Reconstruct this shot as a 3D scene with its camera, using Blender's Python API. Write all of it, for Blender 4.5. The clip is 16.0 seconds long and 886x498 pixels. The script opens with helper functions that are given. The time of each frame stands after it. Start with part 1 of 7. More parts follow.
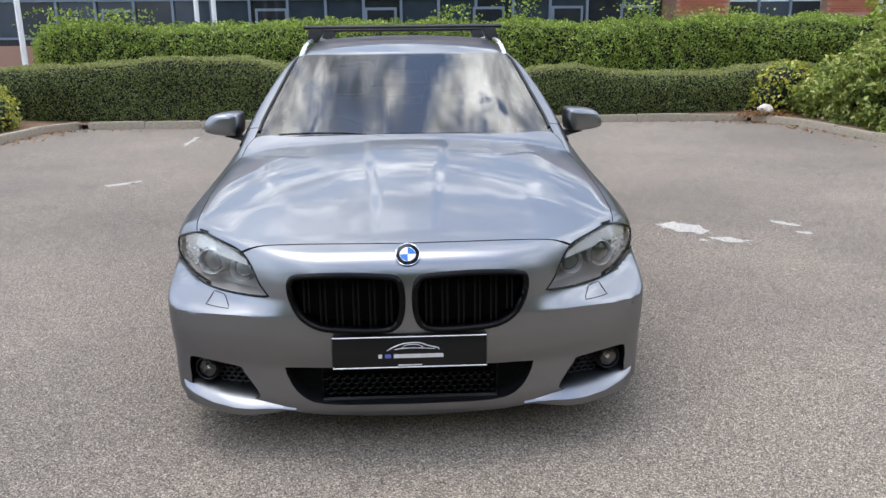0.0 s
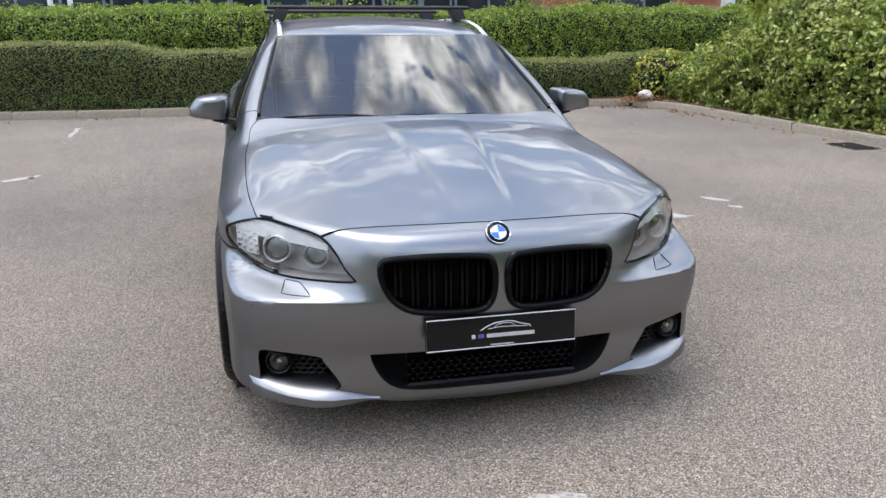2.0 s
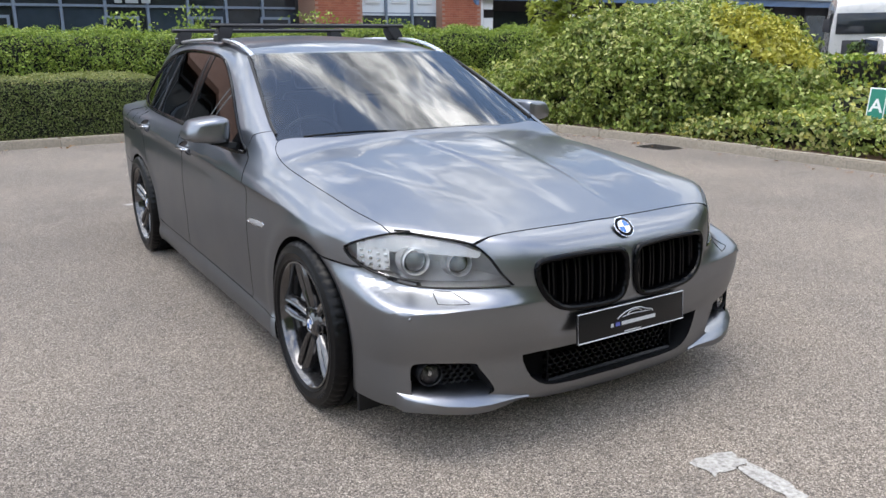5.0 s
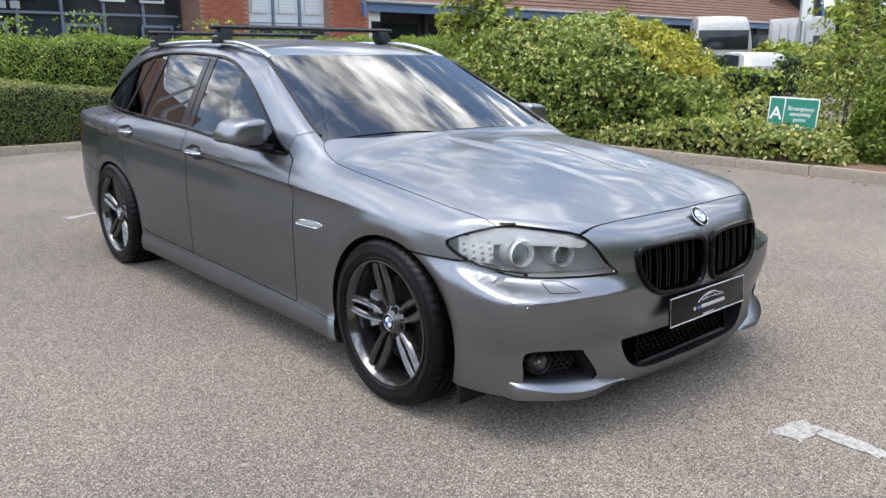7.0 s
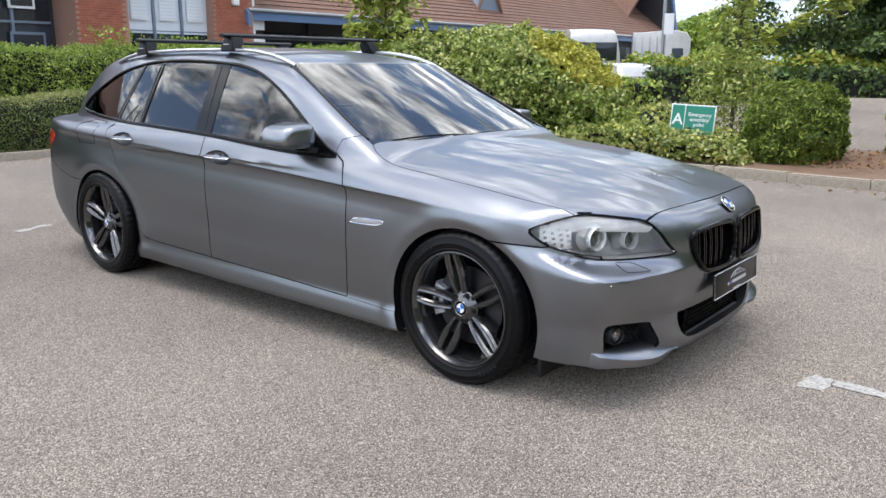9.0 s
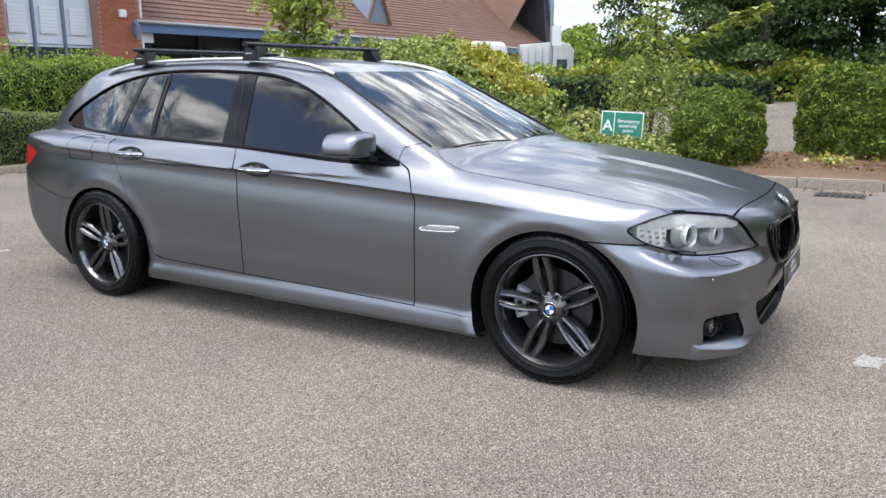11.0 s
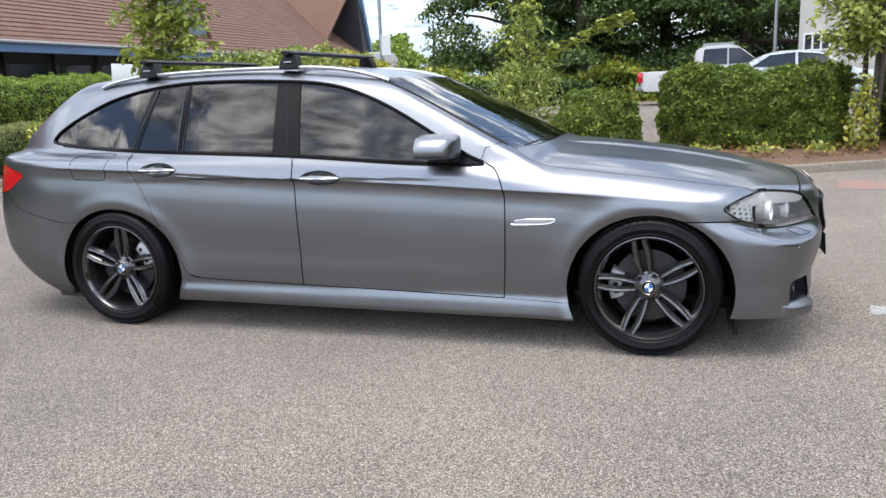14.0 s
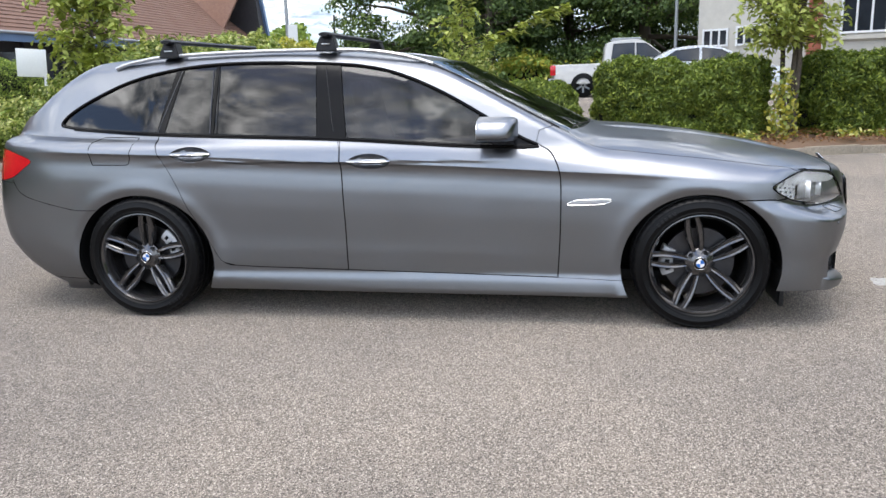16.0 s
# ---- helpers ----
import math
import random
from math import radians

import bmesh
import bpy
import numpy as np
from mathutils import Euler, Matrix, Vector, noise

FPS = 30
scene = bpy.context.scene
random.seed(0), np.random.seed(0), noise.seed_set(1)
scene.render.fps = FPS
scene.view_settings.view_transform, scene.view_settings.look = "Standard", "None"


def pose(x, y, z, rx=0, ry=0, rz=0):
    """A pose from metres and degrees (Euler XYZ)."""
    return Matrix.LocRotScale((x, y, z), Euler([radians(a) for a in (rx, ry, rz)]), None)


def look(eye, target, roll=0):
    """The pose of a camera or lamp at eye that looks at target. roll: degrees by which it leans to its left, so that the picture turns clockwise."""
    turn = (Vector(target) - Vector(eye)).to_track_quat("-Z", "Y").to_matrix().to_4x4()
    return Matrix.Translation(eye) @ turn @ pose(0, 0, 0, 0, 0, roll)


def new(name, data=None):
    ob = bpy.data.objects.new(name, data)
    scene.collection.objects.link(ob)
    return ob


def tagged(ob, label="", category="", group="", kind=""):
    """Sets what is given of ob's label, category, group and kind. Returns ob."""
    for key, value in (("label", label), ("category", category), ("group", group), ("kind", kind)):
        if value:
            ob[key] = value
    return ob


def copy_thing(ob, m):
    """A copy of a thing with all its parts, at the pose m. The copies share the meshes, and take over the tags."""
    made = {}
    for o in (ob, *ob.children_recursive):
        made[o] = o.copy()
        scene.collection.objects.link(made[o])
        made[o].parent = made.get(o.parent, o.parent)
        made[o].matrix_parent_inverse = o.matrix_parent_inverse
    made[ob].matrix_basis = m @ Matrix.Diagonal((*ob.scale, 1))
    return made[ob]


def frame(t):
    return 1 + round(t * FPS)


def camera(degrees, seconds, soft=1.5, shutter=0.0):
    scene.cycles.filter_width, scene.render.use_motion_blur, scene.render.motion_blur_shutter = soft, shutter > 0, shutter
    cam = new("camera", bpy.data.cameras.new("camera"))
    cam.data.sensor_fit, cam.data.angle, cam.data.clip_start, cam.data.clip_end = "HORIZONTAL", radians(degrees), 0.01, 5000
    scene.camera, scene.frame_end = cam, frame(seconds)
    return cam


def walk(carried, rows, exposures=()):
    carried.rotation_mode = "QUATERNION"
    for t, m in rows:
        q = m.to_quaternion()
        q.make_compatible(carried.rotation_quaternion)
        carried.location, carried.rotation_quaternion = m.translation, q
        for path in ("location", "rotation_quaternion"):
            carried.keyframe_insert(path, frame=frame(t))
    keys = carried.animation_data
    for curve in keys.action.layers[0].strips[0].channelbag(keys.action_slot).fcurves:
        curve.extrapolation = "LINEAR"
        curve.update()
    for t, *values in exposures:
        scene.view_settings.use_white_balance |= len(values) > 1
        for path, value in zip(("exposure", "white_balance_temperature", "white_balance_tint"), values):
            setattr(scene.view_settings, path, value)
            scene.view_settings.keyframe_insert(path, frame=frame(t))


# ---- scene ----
cam = camera(58.4, 16.0)
PATH = [
    (0, (0.003, -3.317, 1.461), (0.09, -1.389, 0.939), -0.6),
    (0.5, (-0.188, -3.37, 1.452), (-0.046, -1.447, 0.924), -0.7),
    (1, (-0.351, -3.336, 1.432), (-0.13, -1.423, 0.894), -0.9),
    (1.5, (-0.532, -3.233, 1.406), (-0.206, -1.337, 0.86), -0.6),
    (2, (-0.759, -3.189, 1.419), (-0.313, -1.318, 0.871), 0.0),
    (2.5, (-1.021, -3.178, 1.409), (-0.457, -1.337, 0.87), 0.6),
    (3, (-1.204, -3.12, 1.4), (-0.533, -1.311, 0.871), 0.7),
    (3.5, (-1.382, -3.022, 1.401), (-0.619, -1.249, 0.876), 0.2),
    (6, (-2.373, -2.646, 1.372), (-1.217, -1.086, 0.892), -0.5),
    (6.5, (-2.535, -2.537, 1.349), (-1.317, -1.023, 0.875), -0.3),
    (7, (-2.674, -2.374, 1.349), (-1.398, -0.908, 0.877), -0.1),
    (7.5, (-2.872, -2.301, 1.352), (-1.536, -0.889, 0.883), -0.1),
    (8, (-3.079, -2.226, 1.356), (-1.681, -0.873, 0.891), -0.1),
    (10.5, (-3.851, -1.493, 1.315), (-2.211, -0.429, 0.892), -0.0),
    (11, (-3.967, -1.292, 1.317), (-2.286, -0.293, 0.897), -0.4),
    (11.5, (-4.164, -1.124, 1.332), (-2.441, -0.198, 0.916), -0.7),
    (12, (-4.282, -0.916, 1.311), (-2.519, -0.064, 0.9), -1.1),
    (12.5, (-4.351, -0.688, 1.297), (-2.557, 0.095, 0.89), -1.3),
    (13, (-4.505, -0.494, 1.314), (-2.682, 0.22, 0.907), -1.6),
    (13.5, (-4.602, -0.337, 1.307), (-2.755, 0.313, 0.903), -1.9),
    (14, (-4.644, -0.15, 1.309), (-2.773, 0.429, 0.904), -2.1),
    (14.5, (-4.687, 0.036, 1.298), (-2.796, 0.541, 0.889), -2.0),
    (15, (-4.81, 0.242, 1.301), (-2.904, 0.68, 0.885), -1.8),
    (15.5, (-4.86, 0.432, 1.293), (-2.942, 0.806, 0.867), -1.6),
    (16, (-4.871, 0.634, 1.288), (-2.945, 0.953, 0.857), -1.5),
]
walk(cam, [(t, look(eye, target, roll)) for t, eye, target, roll in PATH], exposures=[(0.0, 1.04)])

# ---- daylight: a bright sky of broken cloud, the sun veiled ----
SUN_UP, SUN_ROUND = 78, 285
world = bpy.data.worlds.new("sky")
scene.world = world
world.use_nodes = True
wt = world.node_tree
wn = wt.nodes
sky = wn.new("ShaderNodeTexSky")
sky.sky_type, sky.sun_disc, sky.sun_elevation, sky.sun_rotation = "NISHITA", False, radians(SUN_UP), radians(SUN_ROUND)
way = wn.new("ShaderNodeTexCoord")
split = wn.new("ShaderNodeSeparateXYZ")
wt.links.new(way.outputs["Generated"], split.inputs[0])


def sum_node(kind, a, b):
    k = wn.new("ShaderNodeMath")
    k.operation = kind
    for socket, v in zip(k.inputs, (a, b)):
        if isinstance(v, (int, float)):
            socket.default_value = v
        else:
            wt.links.new(v, socket)
    return k.outputs[0]


# the cloud layer is flat: directions are laid out on a plane overhead
rise = sum_node("ADD", sum_node("MAXIMUM", split.outputs[2], 0.0), 0.16)
plane = wn.new("ShaderNodeCombineXYZ")
wt.links.new(sum_node("DIVIDE", split.outputs[0], rise), plane.inputs[0])
wt.links.new(sum_node("DIVIDE", split.outputs[1], rise), plane.inputs[1])
plane.inputs[2].default_value = 114.8


def cloud_noise(scale, detail, rough, warp):
    n = wn.new("ShaderNodeTexNoise")
    n.inputs["Scale"].default_value, n.inputs["Detail"].default_value, n.inputs["Roughness"].default_value, n.inputs["Distortion"].default_value = scale, detail, rough, warp
    wt.links.new(plane.outputs[0], n.inputs["Vector"])
    return n.outputs["Fac"]


def sky_ramp(fac, stops):
    r = wn.new("ShaderNodeValToRGB")
    while len(r.color_ramp.elements) < len(stops):
        r.color_ramp.elements.new(0.5)
    for e, (p, c) in zip(r.color_ramp.elements, stops):
        e.position, e.color = p, (*c, 1)
    wt.links.new(fac, r.inputs[0])
    return r.outputs[0]


broad = sky_ramp(cloud_noise(3.2, 8, 0.62, 0.35), [(0.44, (0, 0, 0)), (0.55, (1, 1, 1))])
torn = sky_ramp(cloud_noise(9.0, 6, 0.58, 0.5), [(0.34, (0, 0, 0)), (0.43, (1, 1, 1))])
cover = sum_node("MULTIPLY", broad, torn)
body = sky_ramp(cloud_noise(8.0, 6, 0.60, 0.3), [(0.36, (1.9, 2.2, 2.7)), (0.45, (5.4, 5.6, 6.0)), (0.54, (11.5, 11.6, 11.7)), (0.66, (21.0, 21.0, 21.0))])
blend = wn.new("ShaderNodeMix")
blend.data_type = "RGBA"
wt.links.new(cover, blend.inputs[0])
clear = wn.new("ShaderNodeVectorMath")
clear.operation = "SCALE"
wt.links.new(sky.outputs[0], clear.inputs[0])
clear.inputs["Scale"].default_value = 1.25
wt.links.new(clear.outputs[0], blend.inputs[6])
wt.links.new(body, blend.inputs[7])
# haze pales the sky towards the horizon
haze = wn.new("ShaderNodeMix")
haze.data_type = "RGBA"
wt.links.new(sum_node("MULTIPLY", sum_node("POWER", sum_node("SUBTRACT", 1.0, sum_node("MAXIMUM", split.outputs[2], 0.0)), 5.0), 0.9), haze.inputs[0])
wt.links.new(blend.outputs[2], haze.inputs[6])
haze.inputs[7].default_value = (1.75, 2.3, 3.0, 1)
wt.links.new(haze.outputs[2], wn["Background"].inputs[0])
wn["Background"].inputs[1].default_value = 0.15
sun = new("sun", bpy.data.lights.new("sun", "SUN"))
sun.data.energy, sun.data.angle, sun.data.color = 0.95, radians(36), (1.0, 0.965, 0.91)
az = radians(SUN_ROUND)
sun.matrix_world = look((0, 0, 0), (-math.sin(az) * math.cos(radians(SUN_UP)), -math.cos(az) * math.cos(radians(SUN_UP)), -math.sin(radians(SUN_UP))))

# ---- materials ----


def nodes_of(name):
    m = bpy.data.materials.new(name)
    m.use_nodes = True
    t = m.node_tree
    return m, t, t.nodes, t.nodes["Principled BSDF"]


def ramp(t, fac, stops):
    r = t.nodes.new("ShaderNodeValToRGB")
    while len(r.color_ramp.elements) < len(stops):
        r.color_ramp.elements.new(0.5)
    for e, (p, c) in zip(r.color_ramp.elements, stops):
        e.position, e.color = p, (*c, 1)
    t.links.new(fac, r.inputs[0])
    return r.outputs[0]


def noise_of(t, scale, detail=4, rough=0.55, where="Object", squash=(1, 1, 1)):
    co = t.nodes.new("ShaderNodeTexCoord")
    mp = t.nodes.new("ShaderNodeMapping")
    mp.inputs["Scale"].default_value = squash
    n = t.nodes.new("ShaderNodeTexNoise")
    n.inputs["Scale"].default_value, n.inputs["Detail"].default_value, n.inputs["Roughness"].default_value = scale, detail, rough
    t.links.new(co.outputs[where], mp.inputs[0])
    t.links.new(mp.outputs[0], n.inputs["Vector"])
    return n.outputs["Fac"]


def bump(t, b, fac, strength, dist=0.01, base=None):
    k = t.nodes.new("ShaderNodeBump")
    k.inputs["Strength"].default_value, k.inputs["Distance"].default_value = strength, dist
    t.links.new(fac, k.inputs["Height"])
    if base:
        t.links.new(base, k.inputs["Normal"])
    t.links.new(k.outputs[0], b.inputs["Normal"])
    return k.outputs[0]


def mixed(t, fac, a, b, kind="MIX"):
    x = t.nodes.new("ShaderNodeMix")
    x.data_type, x.blend_type = "RGBA", kind
    for socket, v in ((x.inputs[0], fac), (x.inputs[6], a), (x.inputs[7], b)):
        if isinstance(v, (int, float)):
            socket.default_value = v
        elif isinstance(v, tuple):
            socket.default_value = (*v, 1)
        else:
            t.links.new(v, socket)
    return x.outputs[2]


def plain(name, colour, rough, metal=0.0, vary=0.12, scale=30, relief=0.0, coat=0.0, spec=0.5, rough_vary=0.08, where="Object"):
    """A surface of one colour with slight variation at two scales."""
    m, t, n, b = nodes_of(name)
    big, small = noise_of(t, scale * 0.1, 3, where=where), noise_of(t, scale, 5, where=where)
    lo, hi = tuple(c * (1 - vary) for c in colour), tuple(min(1, c * (1 + vary)) for c in colour)
    c = mixed(t, big, ramp(t, small, [(0.3, lo), (0.7, hi)]), colour)
    t.links.new(c, b.inputs["Base Color"])
    t.links.new(ramp(t, big, [(0.3, (max(0.0, rough - rough_vary),) * 3), (0.7, (min(1, rough + rough_vary),) * 3)]), b.inputs["Roughness"])
    b.inputs["Metallic"].default_value, b.inputs["Coat Weight"].default_value, b.inputs["Specular IOR Level"].default_value = metal, coat, spec
    if relief:
        bump(t, b, small, relief, 0.004)
    return m


def pane_glass(name, tint, ior=1.5):
    """Glass of a thin pane: its outer face reflects by Fresnel and lets tinted light straight through, its inner face only lets light through."""
    m, t, n, b = nodes_of(name)
    n.remove(b)
    gloss, thru, fres, mx = n.new("ShaderNodeBsdfGlossy"), n.new("ShaderNodeBsdfTransparent"), n.new("ShaderNodeFresnel"), n.new("ShaderNodeMixShader")
    gloss.inputs["Roughness"].default_value = 0.0
    thru.inputs[0].default_value = (*tint, 1)
    fres.inputs[0].default_value = ior
    t.links.new(fres.outputs[0], mx.inputs[0])
    t.links.new(thru.outputs[0], mx.inputs[1])
    t.links.new(gloss.outputs[0], mx.inputs[2])
    t.links.new(mx.outputs[0], n["Material Output"].inputs[0])
    inner, t, n, b = nodes_of(name + "_inside")
    n.remove(b)
    t.links.new(n.new("ShaderNodeBsdfTransparent").outputs[0], n["Material Output"].inputs[0])
    return [m, inner]


def glass(name, tint, rough=0.0, ior=1.45):
    m, t, n, b = nodes_of(name)
    b.inputs["Base Color"].default_value, b.inputs["Roughness"].default_value = (*tint, 1), rough
    b.inputs["Transmission Weight"].default_value, b.inputs["IOR"].default_value = 1.0, ior
    return m


# car
M_PAINT, t_, n_, b_ = nodes_of("grey_metallic_paint")
flake = n_.new("ShaderNodeTexVoronoi")
flake.inputs["Scale"].default_value = 900
co_ = n_.new("ShaderNodeTexCoord")
t_.links.new(co_.outputs["Object"], flake.inputs["Vector"])
t_.links.new(mixed(t_, flake.outputs["Distance"], (0.203, 0.212, 0.230), (0.281, 0.293, 0.317)), b_.inputs["Base Color"])
t_.links.new(ramp(t_, noise_of(t_, 3, 3), [(0.35, (0.30,) * 3), (0.7, (0.36,) * 3)]), b_.inputs["Roughness"])
b_.inputs["Metallic"].default_value, b_.inputs["Coat Weight"].default_value, b_.inputs["Coat Roughness"].default_value = 1.0, 0.42, 0.03
b_.inputs["Specular Tint"].default_value = (0.48, 0.49, 0.51, 1)
# near black for insides; shade of grille and arch depths put into the colour
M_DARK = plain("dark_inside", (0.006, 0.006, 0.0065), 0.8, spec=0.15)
M_BLACK = plain("black_plastic", (0.010, 0.010, 0.011), 0.5, scale=120, relief=0.15, spec=0.3)
M_GLOSS = plain("gloss_black", (0.002, 0.002, 0.0025), 0.16, rough_vary=0.03, spec=0.16)
M_RUBBER = plain("tyre_rubber", (0.004, 0.004, 0.0045), 0.36, vary=0.3, scale=60, relief=0.12, spec=0.18)
M_CHROME = plain("chrome", (0.75, 0.76, 0.78), 0.08, metal=1.0, rough_vary=0.04)
M_SATIN = plain("satin_silver", (0.62, 0.63, 0.65), 0.3, metal=1.0)
M_ALLOY = plain("gunmetal_alloy", (0.115, 0.112, 0.114), 0.17, metal=0.85, coat=0.6, vary=0.15, rough_vary=0.05)
M_STEEL = plain("brake_steel", (0.075, 0.075, 0.08), 0.38, metal=1.0, vary=0.25, scale=25)
M_CALIPER = plain("caliper_metal", (0.48, 0.48, 0.49), 0.45, metal=0.4, vary=0.2)
M_BOWL = plain("lamp_bowl_grey", (0.34, 0.34, 0.35), 0.42, metal=0.2)
M_REFLECTOR = plain("lamp_reflector", (0.84, 0.85, 0.87), 0.34, metal=0.45)
M_LENS = glass("lamp_lens", (0.97, 0.98, 0.98))
M_SCREEN = pane_glass("windscreen_glass", (0.42, 0.50, 0.50), 1.95)
M_TINT = pane_glass("tinted_glass", (0.10, 0.12, 0.125), 1.65)
M_PRIVACY = pane_glass("privacy_glass", (0.035, 0.04, 0.045), 1.62)
M_BULB = plain("projector_glass", (0.05, 0.055, 0.06), 0.05, coat=1.0)
M_RED = plain("red_lamp_lens", (0.55, 0.010, 0.016), 0.12, coat=1.0, vary=0.2)
M_BLUE = plain("blue_enamel", (0.02, 0.14, 0.48), 0.15, coat=1.0)
M_WHITE = plain("white_enamel", (0.8, 0.8, 0.8), 0.2, coat=1.0)
M_PLATE = plain("plate_black", (0.006, 0.006, 0.0065), 0.3, spec=0.3)
M_INK = plain("silver_ink", (0.62, 0.63, 0.65), 0.4, metal=0.3)
M_VIOLET = plain("violet_ink", (0.10, 0.12, 0.42), 0.4)
M_SEAT = plain("black_leather", (0.014, 0.0135, 0.013), 0.5, scale=80, relief=0.3)

# place


def leaf_material(name, dark, light, pale=None, share=0.2, shine=0.35):
    """Leaves that differ one by one, some light through them."""
    m, t, n, b = nodes_of(name)
    geo = n.new("ShaderNodeNewGeometry")
    one = ramp(t, geo.outputs["Random Per Island"], [(0.0, dark), (1 - share, light)] + ([(1 - share + 0.01, pale), (1.0, pale)] if pale else []))
    c = mixed(t, ramp(t, noise_of(t, 1.1, 3), [(0.35, (0, 0, 0)), (0.7, (1, 1, 1))]), one, mixed(t, 0.5, one, light, "MIX"))
    t.links.new(c, b.inputs["Base Color"])
    b.inputs["Roughness"].default_value, b.inputs["Specular IOR Level"].default_value = 0.5, shine
    lit = n.new("ShaderNodeBsdfTranslucent")
    t.links.new(mixed(t, 1.0, c, (1.0, 1.0, 0.55), "MULTIPLY"), lit.inputs[0])
    mx = n.new("ShaderNodeMixShader")
    mx.inputs[0].default_value = 0.28
    t.links.new(b.outputs[0], mx.inputs[1])
    t.links.new(lit.outputs[0], mx.inputs[2])
    t.links.new(mx.outputs[0], n["Material Output"].inputs[0])
    return m


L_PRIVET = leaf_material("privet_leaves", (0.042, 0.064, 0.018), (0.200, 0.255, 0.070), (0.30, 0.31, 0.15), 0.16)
# paler leaves for hedge tops, light from above put into the colour
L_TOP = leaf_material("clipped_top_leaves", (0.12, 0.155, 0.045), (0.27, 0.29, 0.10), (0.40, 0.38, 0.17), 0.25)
L_HEDGE = leaf_material("fresh_hedge_leaves", (0.065, 0.115, 0.018), (0.275, 0.375, 0.060), (0.46, 0.52, 0.13), 0.14)
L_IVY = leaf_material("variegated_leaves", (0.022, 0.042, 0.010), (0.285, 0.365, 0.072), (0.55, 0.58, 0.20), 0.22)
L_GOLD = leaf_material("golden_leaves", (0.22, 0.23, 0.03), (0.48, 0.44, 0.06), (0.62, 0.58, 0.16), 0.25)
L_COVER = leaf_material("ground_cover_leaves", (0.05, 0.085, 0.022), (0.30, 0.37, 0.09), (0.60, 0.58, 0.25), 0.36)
L_YEW = leaf_material("yew_sprays", (0.030, 0.055, 0.009), (0.175, 0.240, 0.036), (0.36, 0.42, 0.075), 0.18)
L_TREE = leaf_material("dark_tree_leaves", (0.018, 0.036, 0.010), (0.10, 0.16, 0.044), (0.22, 0.30, 0.085), 0.18)
L_ASH = leaf_material("pale_tree_leaves", (0.16, 0.20, 0.04), (0.36, 0.42, 0.09), (0.52, 0.54, 0.16), 0.2)
L_BROWN = leaf_material("dry_leaves", (0.10, 0.045, 0.02), (0.26, 0.12, 0.05), (0.36, 0.22, 0.10), 0.3)
# near black: shade inside the hedges painted onto their cores
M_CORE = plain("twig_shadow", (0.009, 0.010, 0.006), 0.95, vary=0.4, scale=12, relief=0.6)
M_BARK = plain("bark", (0.10, 0.08, 0.06), 0.9, vary=0.4, scale=40, relief=0.8)
M_SOIL = plain("bark_mulch", (0.17, 0.105, 0.065), 0.95, vary=0.5, scale=45, relief=1.0)
M_KERB = plain("concrete_kerb", (0.33, 0.285, 0.225), 0.9, vary=0.4, scale=40, relief=0.5)

# asphalt: pale chips in a grey binder, tyre-polished lanes, stains
M_GROUND, t_, n_, b_ = nodes_of("asphalt")
co_ = n_.new("ShaderNodeTexCoord")
chip = n_.new("ShaderNodeTexVoronoi")
chip.inputs["Scale"].default_value = 215
t_.links.new(co_.outputs["Object"], chip.inputs["Vector"])
tone = n_.new("ShaderNodeSeparateColor")
t_.links.new(chip.outputs["Color"], tone.inputs[0])
stones = ramp(t_, tone.outputs[0], [(0.0, (0.074, 0.063, 0.053)), (0.45, (0.216, 0.187, 0.160)), (0.8, (0.303, 0.263, 0.222)), (1.0, (0.53, 0.468, 0.40))])
grit = ramp(t_, noise_of(t_, 320, 2, 0.7), [(0.35, (0.42, 0.42, 0.42)), (0.65, (1.45, 1.45, 1.45))])
wear = ramp(t_, noise_of(t_, 0.45, 6, 0.62), [(0.30, (0.80, 0.80, 0.81)), (0.50, (1.0, 0.99, 0.98)), (0.72, (1.20, 1.17, 1.13))])
stain = ramp(t_, noise_of(t_, 2.6, 5, 0.6), [(0.26, (0.82, 0.82, 0.83)), (0.40, (1, 1, 1))])
c_ = mixed(t_, 1.0, mixed(t_, 1.0, mixed(t_, 1.0, stones, grit, "MULTIPLY"), wear, "MULTIPLY"), stain, "MULTIPLY")
t_.links.new(c_, b_.inputs["Base Color"])
b_.inputs["Roughness"].default_value, b_.inputs["Specular IOR Level"].default_value, b_.inputs["Diffuse Roughness"].default_value = 0.9, 0.15, 1.0
first_ = bump(t_, b_, chip.outputs["Distance"], 0.55, 0.004)
bump(t_, b_, noise_of(t_, 30, 4), 0.25, 0.006, first_)
M_LINE, t_, n_, b_ = nodes_of("worn_road_paint")
t_.links.new(ramp(t_, noise_of(t_, 60, 5, 0.7), [(0.34, (0.20, 0.185, 0.17)), (0.50, (0.38, 0.36, 0.33)), (0.7, (0.53, 0.51, 0.47))]), b_.inputs["Base Color"])
b_.inputs["Roughness"].default_value = 0.8
bump(t_, b_, noise_of(t_, 160, 3), 0.5, 0.003)
M_FAINT = plain("faded_road_paint", (0.36, 0.335, 0.31), 0.9, vary=0.3, scale=90, relief=0.6)
M_PATCH = plain("tar_seam", (0.155, 0.147, 0.14), 0.85, vary=0.3, scale=90, relief=0.5)
M_REDDISH = plain("reddish_tarmac", (0.28, 0.17, 0.14), 0.9, vary=0.3, scale=90, relief=0.6)
M_IRON = plain("cast_iron", (0.06, 0.055, 0.05), 0.6, metal=0.6, vary=0.4, scale=40, relief=0.4)
